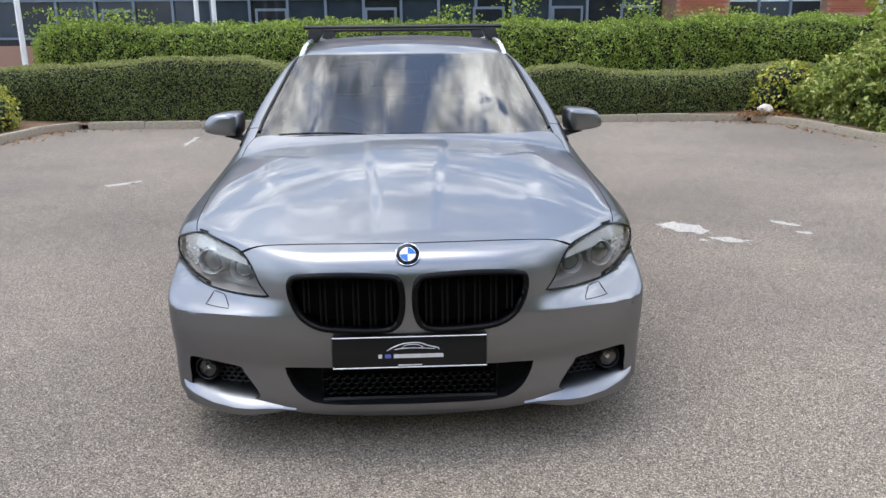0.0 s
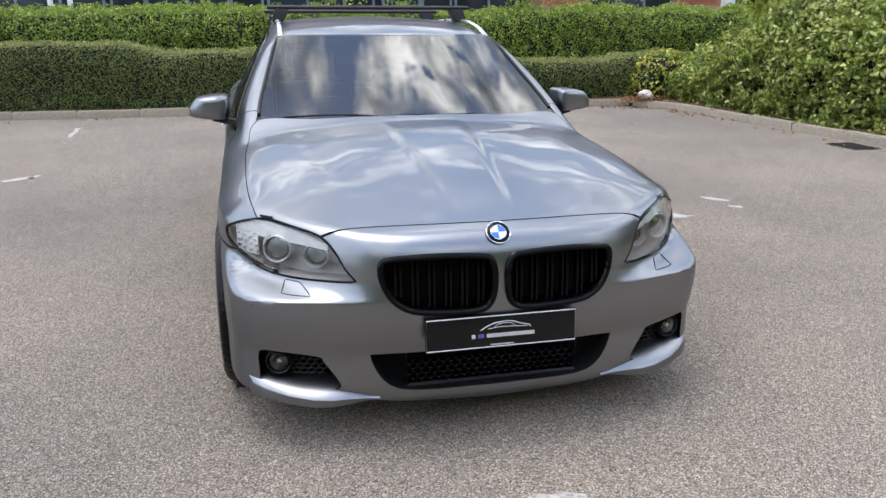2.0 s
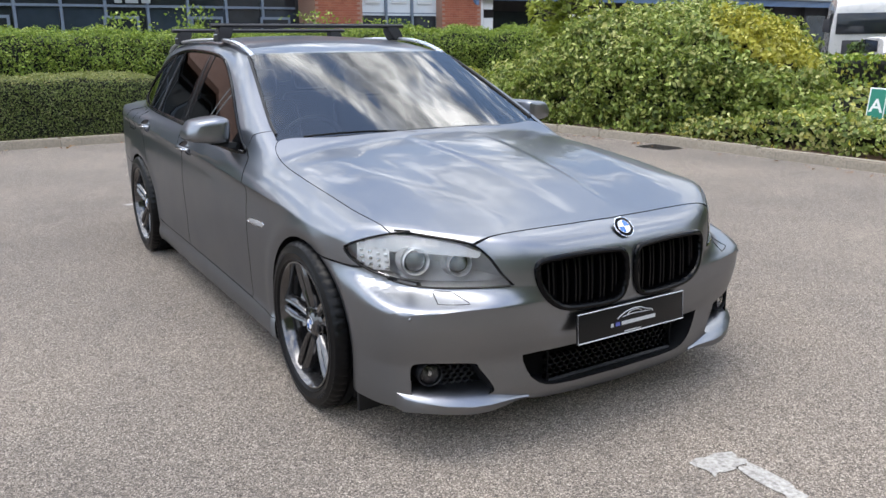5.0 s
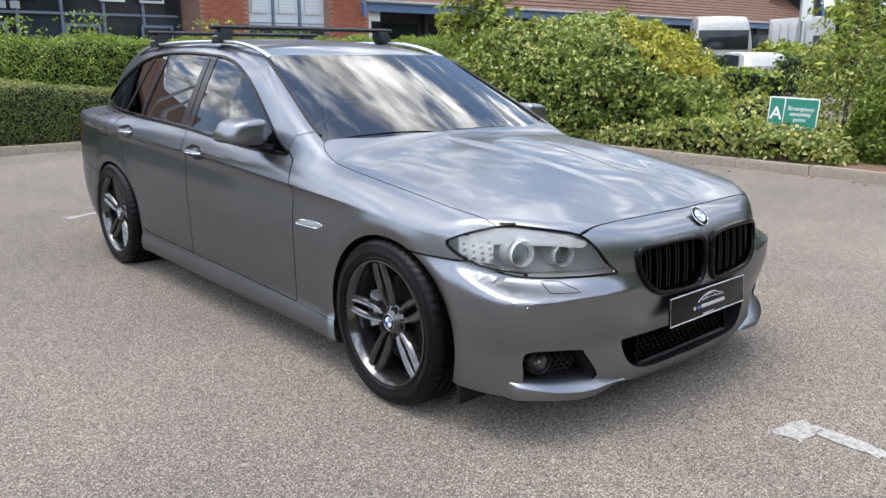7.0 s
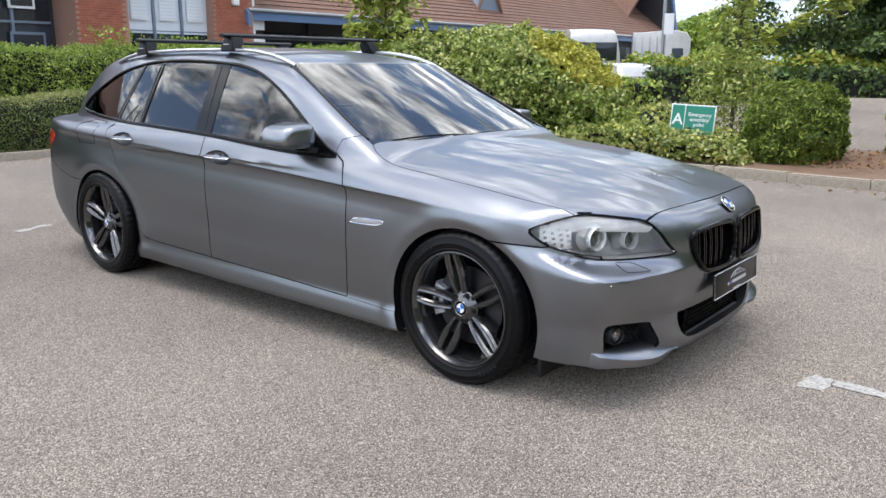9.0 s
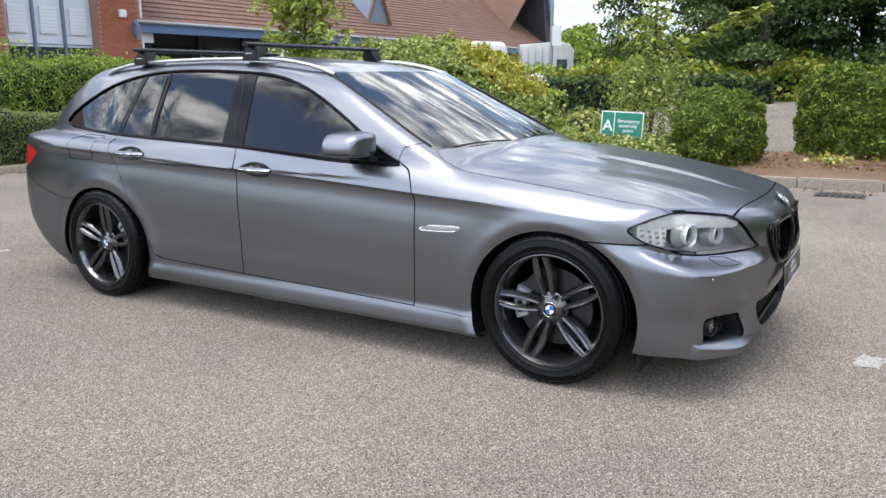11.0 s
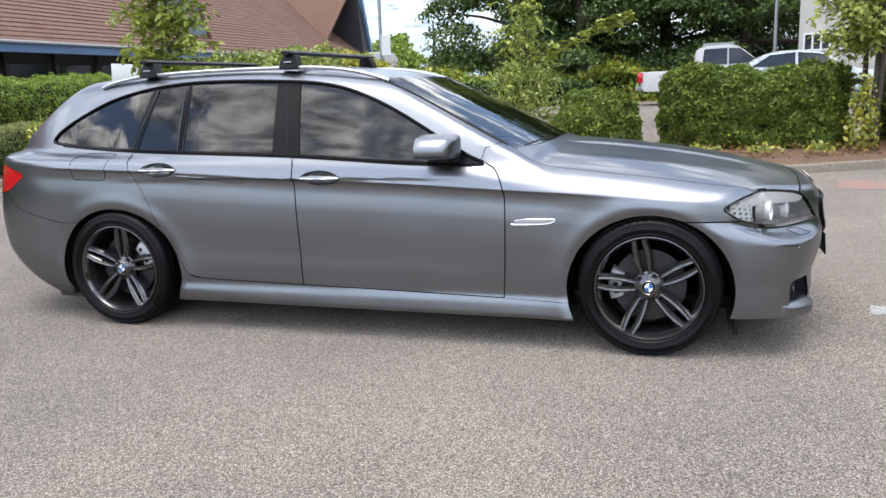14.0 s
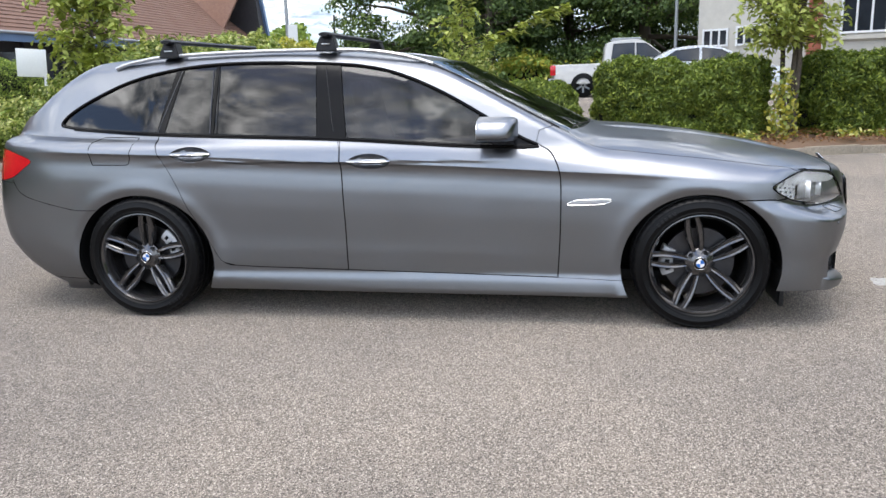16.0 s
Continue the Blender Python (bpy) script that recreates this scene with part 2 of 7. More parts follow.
M_STONE = plain("pale_stone", (0.55, 0.50, 0.45), 0.9, vary=0.3, scale=30, relief=0.6)

# buildings
M_BRICK, t_, n_, b_ = nodes_of("red_brick")
co_ = n_.new("ShaderNodeTexCoord")
geo_ = n_.new("ShaderNodeObjectInfo")
t_.links.new(mixed(t_, noise_of(t_, 9, 5), ramp(t_, geo_.outputs["Random"], [(0.0, (0.24, 0.075, 0.045)), (0.6, (0.36, 0.115, 0.065)), (1.0, (0.42, 0.16, 0.09))]), (0.30, 0.10, 0.06)), b_.inputs["Base Color"])
b_.inputs["Roughness"].default_value = 0.9
bump(t_, b_, noise_of(t_, 60, 4), 0.5, 0.004)
M_MORTAR = plain("mortar", (0.34, 0.20, 0.15), 0.95, vary=0.2, scale=40, relief=0.4)
M_TILE = plain("brown_roof_tile", (0.165, 0.088, 0.060), 0.85, vary=0.3, scale=6, relief=0.3)
M_FASCIA = plain("blue_fascia", (0.10, 0.17, 0.30), 0.5, vary=0.12, scale=4)
M_FRAME = plain("blue_grey_frame", (0.15, 0.19, 0.25), 0.45, vary=0.1)
M_PANEL = plain("white_wall_panel", (0.62, 0.66, 0.70), 0.5, vary=0.08, scale=3)
M_PANE = plain("dark_window_glass", (0.022, 0.026, 0.032), 0.05, vary=0.4, scale=2, spec=0.45)
M_BLUEPANE = plain("blue_window_glass", (0.030, 0.042, 0.060), 0.08, vary=0.4, scale=1.5, spec=0.5)
M_RENDER = plain("cream_render", (0.50, 0.48, 0.43), 0.85, vary=0.1, scale=5, relief=0.2)
# for dark fittings, and walls whose shade is put into the colour
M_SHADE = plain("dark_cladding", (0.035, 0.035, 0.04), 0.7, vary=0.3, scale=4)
M_POST = plain("white_post_paint", (0.72, 0.73, 0.74), 0.5, vary=0.08)
M_GALV = plain("galvanised_steel", (0.36, 0.38, 0.40), 0.5, metal=0.6, vary=0.12)
M_VAN = plain("white_vehicle_paint", (0.47, 0.465, 0.45), 0.3, vary=0.06, coat=0.8)
M_SILVER = plain("silver_vehicle_paint", (0.50, 0.52, 0.54), 0.28, metal=0.5, coat=1.0, vary=0.05)
M_SIGN = plain("sign_green", (0.02, 0.22, 0.15), 0.45, vary=0.08, scale=8)
M_SIGNWHITE = plain("sign_white", (0.78, 0.80, 0.78), 0.45, vary=0.05)

# ---- curves and tubes ----


def curve(*knots):
    """A smooth curve through knots (u, value), flat beyond its ends; takes numbers or arrays."""
    u, w = np.array([k[0] for k in knots], float), np.array([k[1] for k in knots], float)
    h, d = np.diff(u), np.diff(w) / np.diff(u)
    m = np.zeros(len(u))
    for i in range(1, len(u) - 1):
        if d[i - 1] * d[i] > 0:
            a, b = 2 * h[i] + h[i - 1], h[i] + 2 * h[i - 1]
            m[i] = (a + b) / (a / d[i - 1] + b / d[i])
    m[0], m[-1] = d[0], d[-1]

    def value(q):
        q = np.clip(np.asarray(q, float), u[0], u[-1])
        i = np.clip(np.searchsorted(u, q, side="right") - 1, 0, len(h) - 1)
        s = (q - u[i]) / h[i]
        return ((1 + 2 * s) * (1 - s) ** 2 * w[i] + s * (1 - s) ** 2 * h[i] * m[i] + s * s * (3 - 2 * s) * w[i + 1] + s * s * (s - 1) * h[i] * m[i + 1])

    return value


def step(q, a, b):
    s = np.clip((np.asarray(q, float) - a) / (b - a), 0, 1)
    return s * s * (3 - 2 * s)


def smooth_line(pts, n=6, closed=False):
    """Points of a Catmull-Rom curve through pts (any dimension)."""
    p = [np.array(q, float) for q in pts]
    k = len(p)
    out = []
    for i in range(k if closed else k - 1):
        a, b = p[i], p[(i + 1) % k]
        z0 = p[(i - 1) % k] if closed or i > 0 else 2 * a - b
        z1 = p[(i + 2) % k] if closed or i + 2 < k else 2 * b - a
        for s in np.arange(n) / n:
            out.append(0.5 * (2 * a + (b - z0) * s + (2 * z0 - 5 * a + 4 * b - z1) * s ** 2 + (3 * a - z0 - 3 * b + z1) * s ** 3))
    if not closed:
        out.append(p[-1])
    return out


def tube(path, r, closed=False, sides=8, flat=1.0):
    """A bmesh tube of radius r (a number or one per point) along a path."""
    bm = bmesh.new()
    p = [Vector(q) for q in path]
    k = len(p)
    rings = []
    up = Vector((0.13, 0.21, 0.97)).normalized()
    for i in range(k):
        a, b = p[(i - 1) % k] if closed or i else p[i], p[(i + 1) % k] if closed or i + 1 < k else p[i]
        t = (b - a).normalized()
        s = t.cross(up).normalized()
        w = s.cross(t)
        rr = r[i] if isinstance(r, (list, tuple, np.ndarray)) else r
        rings.append([bm.verts.new(p[i] + (s * math.cos(g) + w * math.sin(g) * flat) * rr) for g in np.arange(sides) * 2 * math.pi / sides])
    for i in range(k if closed else k - 1):
        for j in range(sides):
            bm.faces.new([rings[i][j], rings[i][(j + 1) % sides], rings[(i + 1) % k][(j + 1) % sides], rings[(i + 1) % k][j]]).smooth = True
    if not closed:
        bm.faces.new(rings[0][::-1])
        bm.faces.new(rings[-1])
    bmesh.ops.recalc_face_normals(bm, faces=bm.faces)
    return bm



# ---- the ground and its edges ----


def mesh_of(name, verts, faces, material, smooth=False):
    me = bpy.data.meshes.new(name)
    me.from_pydata([tuple(v) for v in verts], [], [tuple(f) for f in faces])
    for m in material if isinstance(material, list) else [material]:
        me.materials.append(m)
    if smooth:
        me.shade_smooth()
    return me


def rise_at(x, y):
    """Height of the ground: level at the car, rising a little past the kerbed bed towards the far road."""
    s = np.clip((np.asarray(x, float) - 8.2) / 12.0, 0, 1)
    return 0.42 * s * s * (3 - 2 * s) * (1 - step(y, 4.5, 9.5))


gx = np.concatenate([[-900, -200, -60], np.arange(-20, 8, 4.0), np.arange(8, 22, 1.0), [24, 30, 60, 200, 900]])
gy = np.array([-900, -200, -60, -20, -8, 0, 4.5, 5.75, 7, 8.25, 9.5, 16, 30, 60, 200, 900], float)
gv = [(x, y, float(rise_at(x, y))) for x in gx for y in gy]
gf = [(i * len(gy) + j, (i + 1) * len(gy) + j, (i + 1) * len(gy) + j + 1, i * len(gy) + j + 1) for i in range(len(gx) - 1) for j in range(len(gy) - 1)]
tagged(new("ground", mesh_of("ground", gv, gf, M_GROUND, True)), "grey chipped asphalt of a car park", "ground", kind="structure")

KERB_LINE = smooth_line([(-6.3, 3.0), (-6.1, 5.5), (-5.85, 7.6), (-5.75, 9.0), (-5.62, 9.75), (-5.1, 10.06), (-3.0, 10.06), (0.0, 10.06), (3.0, 10.06), (5.1, 10.0), (5.75, 9.75), (6.1, 9.25), (6.25, 8.4), (6.36, 6.8), (6.46, 5.2), (6.48, 3.2), (6.46, 1.6), (6.38, 0.2), (6.42, -0.8), (6.75, -1.8), (7.25, -2.8), (7.62, -3.9), (7.9, -5.6), (8.1, -9.0)], 12)


def along_line(line, pitch):
    """Points at even steps along a line, with its unit direction."""
    p = np.array(line)
    d = np.r_[0, np.cumsum(np.linalg.norm(np.diff(p, axis=0), axis=1))]
    out = []
    for s in np.arange(pitch / 2, d[-1], pitch):
        i = min(np.searchsorted(d, s) - 1, len(p) - 2)
        f = (s - d[i]) / (d[i + 1] - d[i])
        t = (p[i + 1] - p[i]) / np.linalg.norm(p[i + 1] - p[i])
        out.append((p[i] + (p[i + 1] - p[i]) * f, t))
    return out


kerb = tagged(new("kerb"), "worn buff concrete kerb stones along planted beds", "kerb", kind="structure")
kb = bmesh.new()
bmesh.ops.create_cube(kb, size=1)
for v in kb.verts:
    v.co = (v.co.x * 0.905, v.co.y * 0.125, 0.04 + v.co.z * 0.16)
top = [e for e in kb.edges if all(v.co.z > 0.1 for v in e.verts)]
bmesh.ops.bevel(kb, geom=top, offset=0.018, segments=2, affect="EDGES")
kerb_me = bpy.data.meshes.new("kerb_stone")
kb.to_mesh(kerb_me)
kb.free()
kerb_me.materials.append(M_KERB)
rk = random.Random(4)
for p, t in along_line(KERB_LINE, 0.915):
    o = new("kerb_stone", kerb_me)
    o.parent = kerb
    n2 = np.array([-t[1], t[0]])
    q = p + n2 * 0.062
    o.matrix_basis = Matrix.Translation((q[0], q[1], rk.uniform(-0.012, 0.006))) @ Matrix.Rotation(math.atan2(t[1], t[0]) + rk.uniform(-0.012, 0.012), 4, "Z") @ Matrix.Rotation(rk.uniform(-0.02, 0.02), 4, "X")

# planted beds behind the kerb, as one soil sheet that slopes up
line = np.array(KERB_LINE)
tan = np.gradient(line, axis=0)
tan /= np.linalg.norm(tan, axis=1, keepdims=True)
nrm = np.stack([-tan[:, 1], tan[:, 0]], 1)
bed_rows = []
for d, h in ((0.115, 0.075), (0.5, 0.10), (1.2, 0.15), (2.6, 0.19)):
    q = line + nrm * d
    bed_rows.append([(a, b, h + 0.02 * noise.noise((a * 1.3, b * 1.3, 0)) + float(rise_at(a, b))) for a, b in q])
bm = bmesh.new()
vs = [[bm.verts.new(p) for p in r] for r in bed_rows]
for a, b in zip(vs, vs[1:]):
    for i in range(len(a) - 1):
        bm.faces.new([a[i], a[i + 1], b[i + 1], b[i]])
bmesh.ops.recalc_face_normals(bm, faces=bm.faces)
bed_me = bpy.data.meshes.new("bed")
bm.to_mesh(bed_me)
bm.free()
bed_me.materials.append(M_SOIL)
bed_me.shade_smooth()
tagged(new("soil_bed", bed_me), "brown bark mulch bed behind the kerb", "soil", kind="structure")

rm = random.Random(11)


def ragged(name, pts, material, label, z=0.004, jag=0.02, per=5):
    """A flat mark on the asphalt with a worn, uneven outline."""
    out = []
    k = len(pts)
    for i in range(k):
        a, b = np.array(pts[i]), np.array(pts[(i + 1) % k])
        for s in np.arange(per) / per:
            out.append(a + (b - a) * s + np.array([rm.uniform(-jag, jag), rm.uniform(-jag, jag)]))
    bm = bmesh.new()
    vs = [bm.verts.new((p[0], p[1], z)) for p in out]
    f = bm.faces.new(vs)
    bmesh.ops.triangulate(bm, faces=[f])
    bmesh.ops.recalc_face_normals(bm, faces=bm.faces)
    me = bpy.data.meshes.new(name)
    bm.to_mesh(me)
    bm.free()
    me.materials.append(material)
    return tagged(new(name, me), label, "road marking", kind="structure")


def bar_mark(x0, y0, x1, y1, w):
    d = np.array([x1 - x0, y1 - y0])
    n2 = np.array([-d[1], d[0]]) / np.linalg.norm(d) * w / 2
    a, b = np.array([x0, y0]), np.array([x1, y1])
    return [tuple(a + n2), tuple(b + n2), tuple(b - n2), tuple(a - n2)]


for pts, m, jag, per in (
        ([(1.94, 2.66), (2.12, 2.74), (2.26, 2.60), (2.30, 2.42), (2.20, 2.32), (2.06, 2.42), (1.98, 2.52)], M_LINE, 0.025, 4),
        ([(2.22, 2.24), (2.36, 2.22), (2.48, 2.12), (2.40, 2.06), (2.24, 2.12)], M_LINE, 0.02, 3),
        ([(2.13, 2.20), (2.17, 2.18), (2.16, 2.12), (2.11, 2.14)], M_LINE, 0.012, 2),
        ([(2.88, 2.74), (2.96, 2.68), (3.05, 2.54), (3.02, 2.50), (2.92, 2.58)], M_LINE, 0.018, 3),
        ([(2.93, 2.36), (3.03, 2.33), (3.00, 2.25), (2.93, 2.28)], M_LINE, 0.014, 3),
        (bar_mark(-3.06, 4.80, -2.84, 4.98, 0.10), M_LINE, 0.02, 5),
        (bar_mark(-2.86, 4.92, -2.80, 5.10, 0.06), M_LINE, 0.015, 3),
        (bar_mark(-3.14, 8.85, -3.08, 7.9, 0.06), M_LINE, 0.02, 8),
        (bar_mark(0.00, -1.20, 0.17, -1.22, 0.10), M_LINE, 0.014, 5),
        (bar_mark(0.13, -1.26, 0.12, -1.50, 0.075), M_LINE, 0.012, 5),
        (bar_mark(0.11, -1.62, 0.05, -2.10, 0.07), M_FAINT, 0.02, 8),
        (bar_mark(-0.42, 4.90, -0.72, 4.79, 0.07), M_FAINT, 0.03, 6)):
    ragged("worn_marking", pts, m, "worn white paint left on the asphalt", jag=jag, per=per)
for pts in ([(3.90, 9.05), (3.90, 7.1), (4.22, 5.95), (4.5, 5.1)],):
    side = smooth_line(pts, 6)
    ragged("tar_seam", [(a - 0.02, b) for a, b in side] + [(a + 0.02, b) for a, b in side[::-1]], M_PATCH, "dark tar seam across the asphalt", jag=0.008, per=2)
ragged("red_patch", [(5.2, -1.8), (5.8, -1.9), (5.95, -2.2), (5.6, -2.5), (5.1, -2.35)], M_REDDISH, "reddish patch in the asphalt", jag=0.06, per=4)

for x, y in ((6.20, 4.87), (5.92, -0.62)):
    drain = tagged(new("gully_grate"), "dark cast-iron gully grate by the kerb", "drain", "gully grates", "structure")
    fr = bmesh.new()
    bmesh.ops.create_cube(fr, size=1)
    for v in fr.verts:
        v.co = (x + v.co.x * 0.36, y + v.co.y * 0.52, 0.0 + v.co.z * 0.012)
    me = bpy.data.meshes.new("frame")
    fr.to_mesh(me)
    fr.free()
    me.materials.append(M_IRON)
    o = new("frame", me)
    o.parent = drain
    for k in range(7):
        b = bmesh.new()
        bmesh.ops.create_cube(b, size=1)
        for v in b.verts:
            v.co = (x + v.co.x * 0.30, y - 0.21 + k * 0.07 + v.co.y * 0.03, 0.010 + v.co.z * 0.012)
        me = bpy.data.meshes.new("slat")
        b.to_mesh(me)
        b.free()
        me.materials.append(M_IRON)
        o = new("slat", me)
        o.parent = drain

# ---- the estate car: body surface ----
# x across (the far side positive), y back from the front axle, z up


def smax(a, b, k):
    h = np.clip(0.5 + 0.5 * (a - b) / k, 0, 1)
    return b + (a - b) * h + k * h * (1 - h)


def smin(a, b, k):
    return -smax(-a, -b, k)


CREASE = curve((-0.8, 0.70), (-0.3, 0.735), (0.34, 0.783), (0.67, 0.80), (1.29, 0.834), (1.77, 0.852), (2.38, 0.881), (2.9, 0.905), (3.5, 0.922), (4.1, 0.93))
BELT = curve((0.5, 0.900), (0.8, 0.917), (1.12, 0.928), (1.53, 0.953), (1.84, 0.971), (2.39, 0.990), (2.9, 1.007), (3.42, 1.036), (3.8, 1.055), (4.1, 1.06))
WIDE = curve((-0.9, 0.86), (-0.6, 0.885), (-0.33, 0.898), (0, 0.915), (0.4, 0.913), (0.75, 0.908), (1.8, 0.908), (2.5, 0.912), (2.97, 0.922), (3.4, 0.905), (3.7, 0.878), (3.95, 0.832), (4.2, 0.77))
UNDER = curve((-0.78, 0.06), (-0.66, 0.012), (-0.58, 0.009), (-0.50, 0.0115), (-0.42, 0.0125), (-0.33, 0.0095), (-0.24, 0.0065), (-0.16, 0.0075), (-0.10, 0.0125), (-0.060, 0.0170), (-0.035, 0.0175), (-0.014, 0.0125), (0, 0), (0.012, 0.004), (0.05, 0.017), (0.12, 0.046), (0.3, 0.16))
SILL = curve((0.12, 0.07), (0.148, 0.030), (0.158, -0.002), (0.166, -0.009), (0.200, -0.006), (0.236, -0.001), (0.256, 0.005), (0.272, 0.008), (0.31, 0.005), (0.40, 0.0), (0.9, 0.0))
TUCK = curve((0.12, 0.06), (0.155, 0.03), (0.19, 0.012), (0.24, 0.004), (0.30, 0.0), (0.9, 0.0))
CRISP = curve((-0.4, 0.0), (0.1, 0.0), (0.5, 1.0), (3.3, 1.0), (3.75, 0.3), (4.1, 0.0))
HOOD = curve((-0.95, 0.665), (-0.84, 0.715), (-0.79, 0.750), (-0.74, 0.772), (-0.62, 0.802), (-0.30, 0.877), (0.02, 0.932), (0.35, 0.970), (0.6, 0.988), (0.9, 0.99), (4.2, 1.0))
CROWN = curve((-0.9, 0.02), (-0.6, 0.065), (-0.2, 0.10), (0.3, 0.115), (0.7, 0.10), (1.2, 0.04), (4.2, 0.0))
NOSE = curve((0.10, -0.72), (0.16, -0.765), (0.20, -0.790), (0.26, -0.796), (0.34, -0.796), (0.42, -0.818), (0.50, -0.832), (0.58, -0.832), (0.66, -0.826), (0.72, -0.812), (0.80, -0.780), (1.1, -0.6))
BOX = curve((0, 0), (0.3, 0.010), (0.45, 0.034), (0.6, 0.076), (0.7, 0.115), (0.78, 0.160), (0.83, 0.205), (0.87, 0.275), (0.90, 0.40), (0.95, 0.75))
RAKED = curve((0, 0), (0.3, 0.012), (0.42, 0.042), (0.567, 0.128), (0.66, 0.205), (0.755, 0.305), (0.83, 0.405), (0.875, 0.475), (0.90, 0.58), (0.95, 0.9))
TAIL = curve((0.15, 3.72), (0.22, 3.86), (0.32, 3.98), (0.45, 4.06), (0.6, 4.075), (0.8, 4.05), (1.0, 3.99), (1.2, 3.9))
STERN = curve((0, 0), (0.4, 0.03), (0.6, 0.09), (0.7, 0.125), (0.78, 0.18), (0.83, 0.255), (0.87, 0.40), (0.95, 0.9))
ROOF = curve((1.0, 1.26), (1.25, 1.345), (1.4, 1.378), (1.6, 1.412), (1.8, 1.437), (2.0, 1.451), (2.3, 1.460), (2.6, 1.458), (3.0, 1.443), (3.4, 1.412), (3.7, 1.380), (3.9, 1.355))
TAPER = curve((0.4, 0.095), (0.66, 0.058), (1.0, 0.018), (1.5, 0.0), (2.4, 0.0), (2.9, 0.022), (3.2, 0.062), (3.55, 0.135), (3.8, 0.24), (4.0, 0.36))


# height of the crease under the lamps, and how far the raked part rises above it
LEDGE = curve((0.0, 0.554), (0.43, 0.554), (0.55, 0.556), (0.65, 0.554), (0.75, 0.546), (0.82, 0.541), (0.88, 0.545), (1.0, 0.56))
LEDGE_HIGH = curve((0.0, 0.060), (0.43, 0.060), (0.55, 0.050), (0.65, 0.046), (0.75, 0.057), (0.82, 0.078), (0.88, 0.110), (1.0, 0.15))


def shape(x, y, z):
    """Signed distance, roughly, from the car's outer skin: negative inside."""
    x = np.abs(x)
    # flanks with the shoulder crease, flared arches and the side skirt
    q = z - CREASE(y)
    crisp = CRISP(y)
    skirted = step(y, 0.25, 0.36) * (1 - step(y, 2.62, 2.72))
    wide = WIDE(y) - UNDER(q) * (0.15 + 0.85 * crisp) - (1 - crisp) * np.clip(q, 0, 1) * 0.35 - SILL(z) * skirted - TUCK(z) * (1 - skirted)
    for yc, a in ((0.0, 0.388), (2.970, 0.404)):
        r = np.hypot((y - yc) / a, (z - 0.318) / 0.366)
        wide = wide + 0.006 * np.exp(-((r - 1.10) / 0.11) ** 2) - 0.006 * (1 - step(r, 1.0, 1.075))
    flank = x - wide
    # bonnet with its four creases, running on as a flat deck under the cabin
    fade = step(y, -0.72, -0.35) * (1 - step(y, 0.25, 0.62))
    inner, outer = 0.115 + 0.085 * step(y, -0.7, 0.6), 0.40 + 0.20 * step(y, -0.75, 0.3)
    relief = 0.009 * (1 - step(x, inner - 0.035, inner + 0.012)) + 0.008 * step(x, outer - 0.15, outer + 0.04)
    deck = z - (HOOD(y) - CROWN(y) * x ** 2 - 0.10 * np.clip(x - 0.55, 0, 1) ** 1.5 + relief * fade)
    # nose: boxy bumper below, raked back at the lamps above a ledge
    ledge = LEDGE(x)
    up = np.clip((z - ledge) / LEDGE_HIGH(x), 0, 1)
    soft = step(x, 0.64, 0.80)
    up = (1.3 * up - 0.3 * up ** 3) * (1 - soft) + up * up * (3 - 2 * up) * soft
    bow = BOX(x) * (1 - up) + RAKED(x) * up
    nose = (NOSE(z) + bow - y) / np.sqrt(1 + np.clip(x * 1.2, 0, 2.0) ** 2)
    rear = (y - TAIL(z) + STERN(x)) / np.sqrt(1 + np.clip(x * 1.2, 0, 2.0) ** 2)
    body = smax(smax(flank, deck, 0.05 + 0.075 * (1 - step(y, 0.35, 0.9)) * step(y, -0.7, -0.2)), smax(nose, rear, 0.001), 0.035)
    # cabin
    side = (x - (0.866 - 0.50 * (z - 0.95) - 0.16 * np.clip(z - 0.95, 0, 1) ** 2 - TAPER(y))) * 0.88
    roof = z - (ROOF(y) - 0.085 * x ** 2)
    screen = (0.50 + 2.08 * (z - 0.985) + 0.30 * x ** 2 - y) / 2.3
    back = (y - (3.90 - 1.5 * (z - 1.12)) + 0.25 * x ** 2) * 0.55
    cabin = smax(smax(smax(side, roof, 0.075), screen, 0.022), smax(back, rear, 0.04), 0.06)
    cabin = np.maximum(cabin, 0.86 - z)
    return smin(body, cabin, 0.022)


def root(p, d, lo, hi):
    """How far along d from p the skin is met, coming from the inside."""
    lo, hi = np.full(len(p), float(lo)), np.full(len(p), float(hi))
    for _ in range(36):
        mid = (lo + hi) / 2
        q = p + d * mid[:, None]
        out = shape(q[:, 0], q[:, 1], q[:, 2]) > 0
        lo, hi = np.where(out, lo, mid), np.where(out, mid, hi)
    return p + d * lo[:, None]


def front_y(x, z):
    return float(root(np.array([[x, -0.2, z]]), np.array([[0, -1.0, 0]]), 0, 0.9)[0, 1])


def side_x(y, z):
    """Half-width of the skin at (y, z)."""
    return float(root(np.array([[0, y, z]]), np.array([[1.0, 0, 0]]), 0.1, 1.2)[0, 0])


def top_z(x, y):
    return float(root(np.array([[x, y, 0.6]]), np.array([[0, 0, 1.0]]), 0, 1.1)[0, 2])


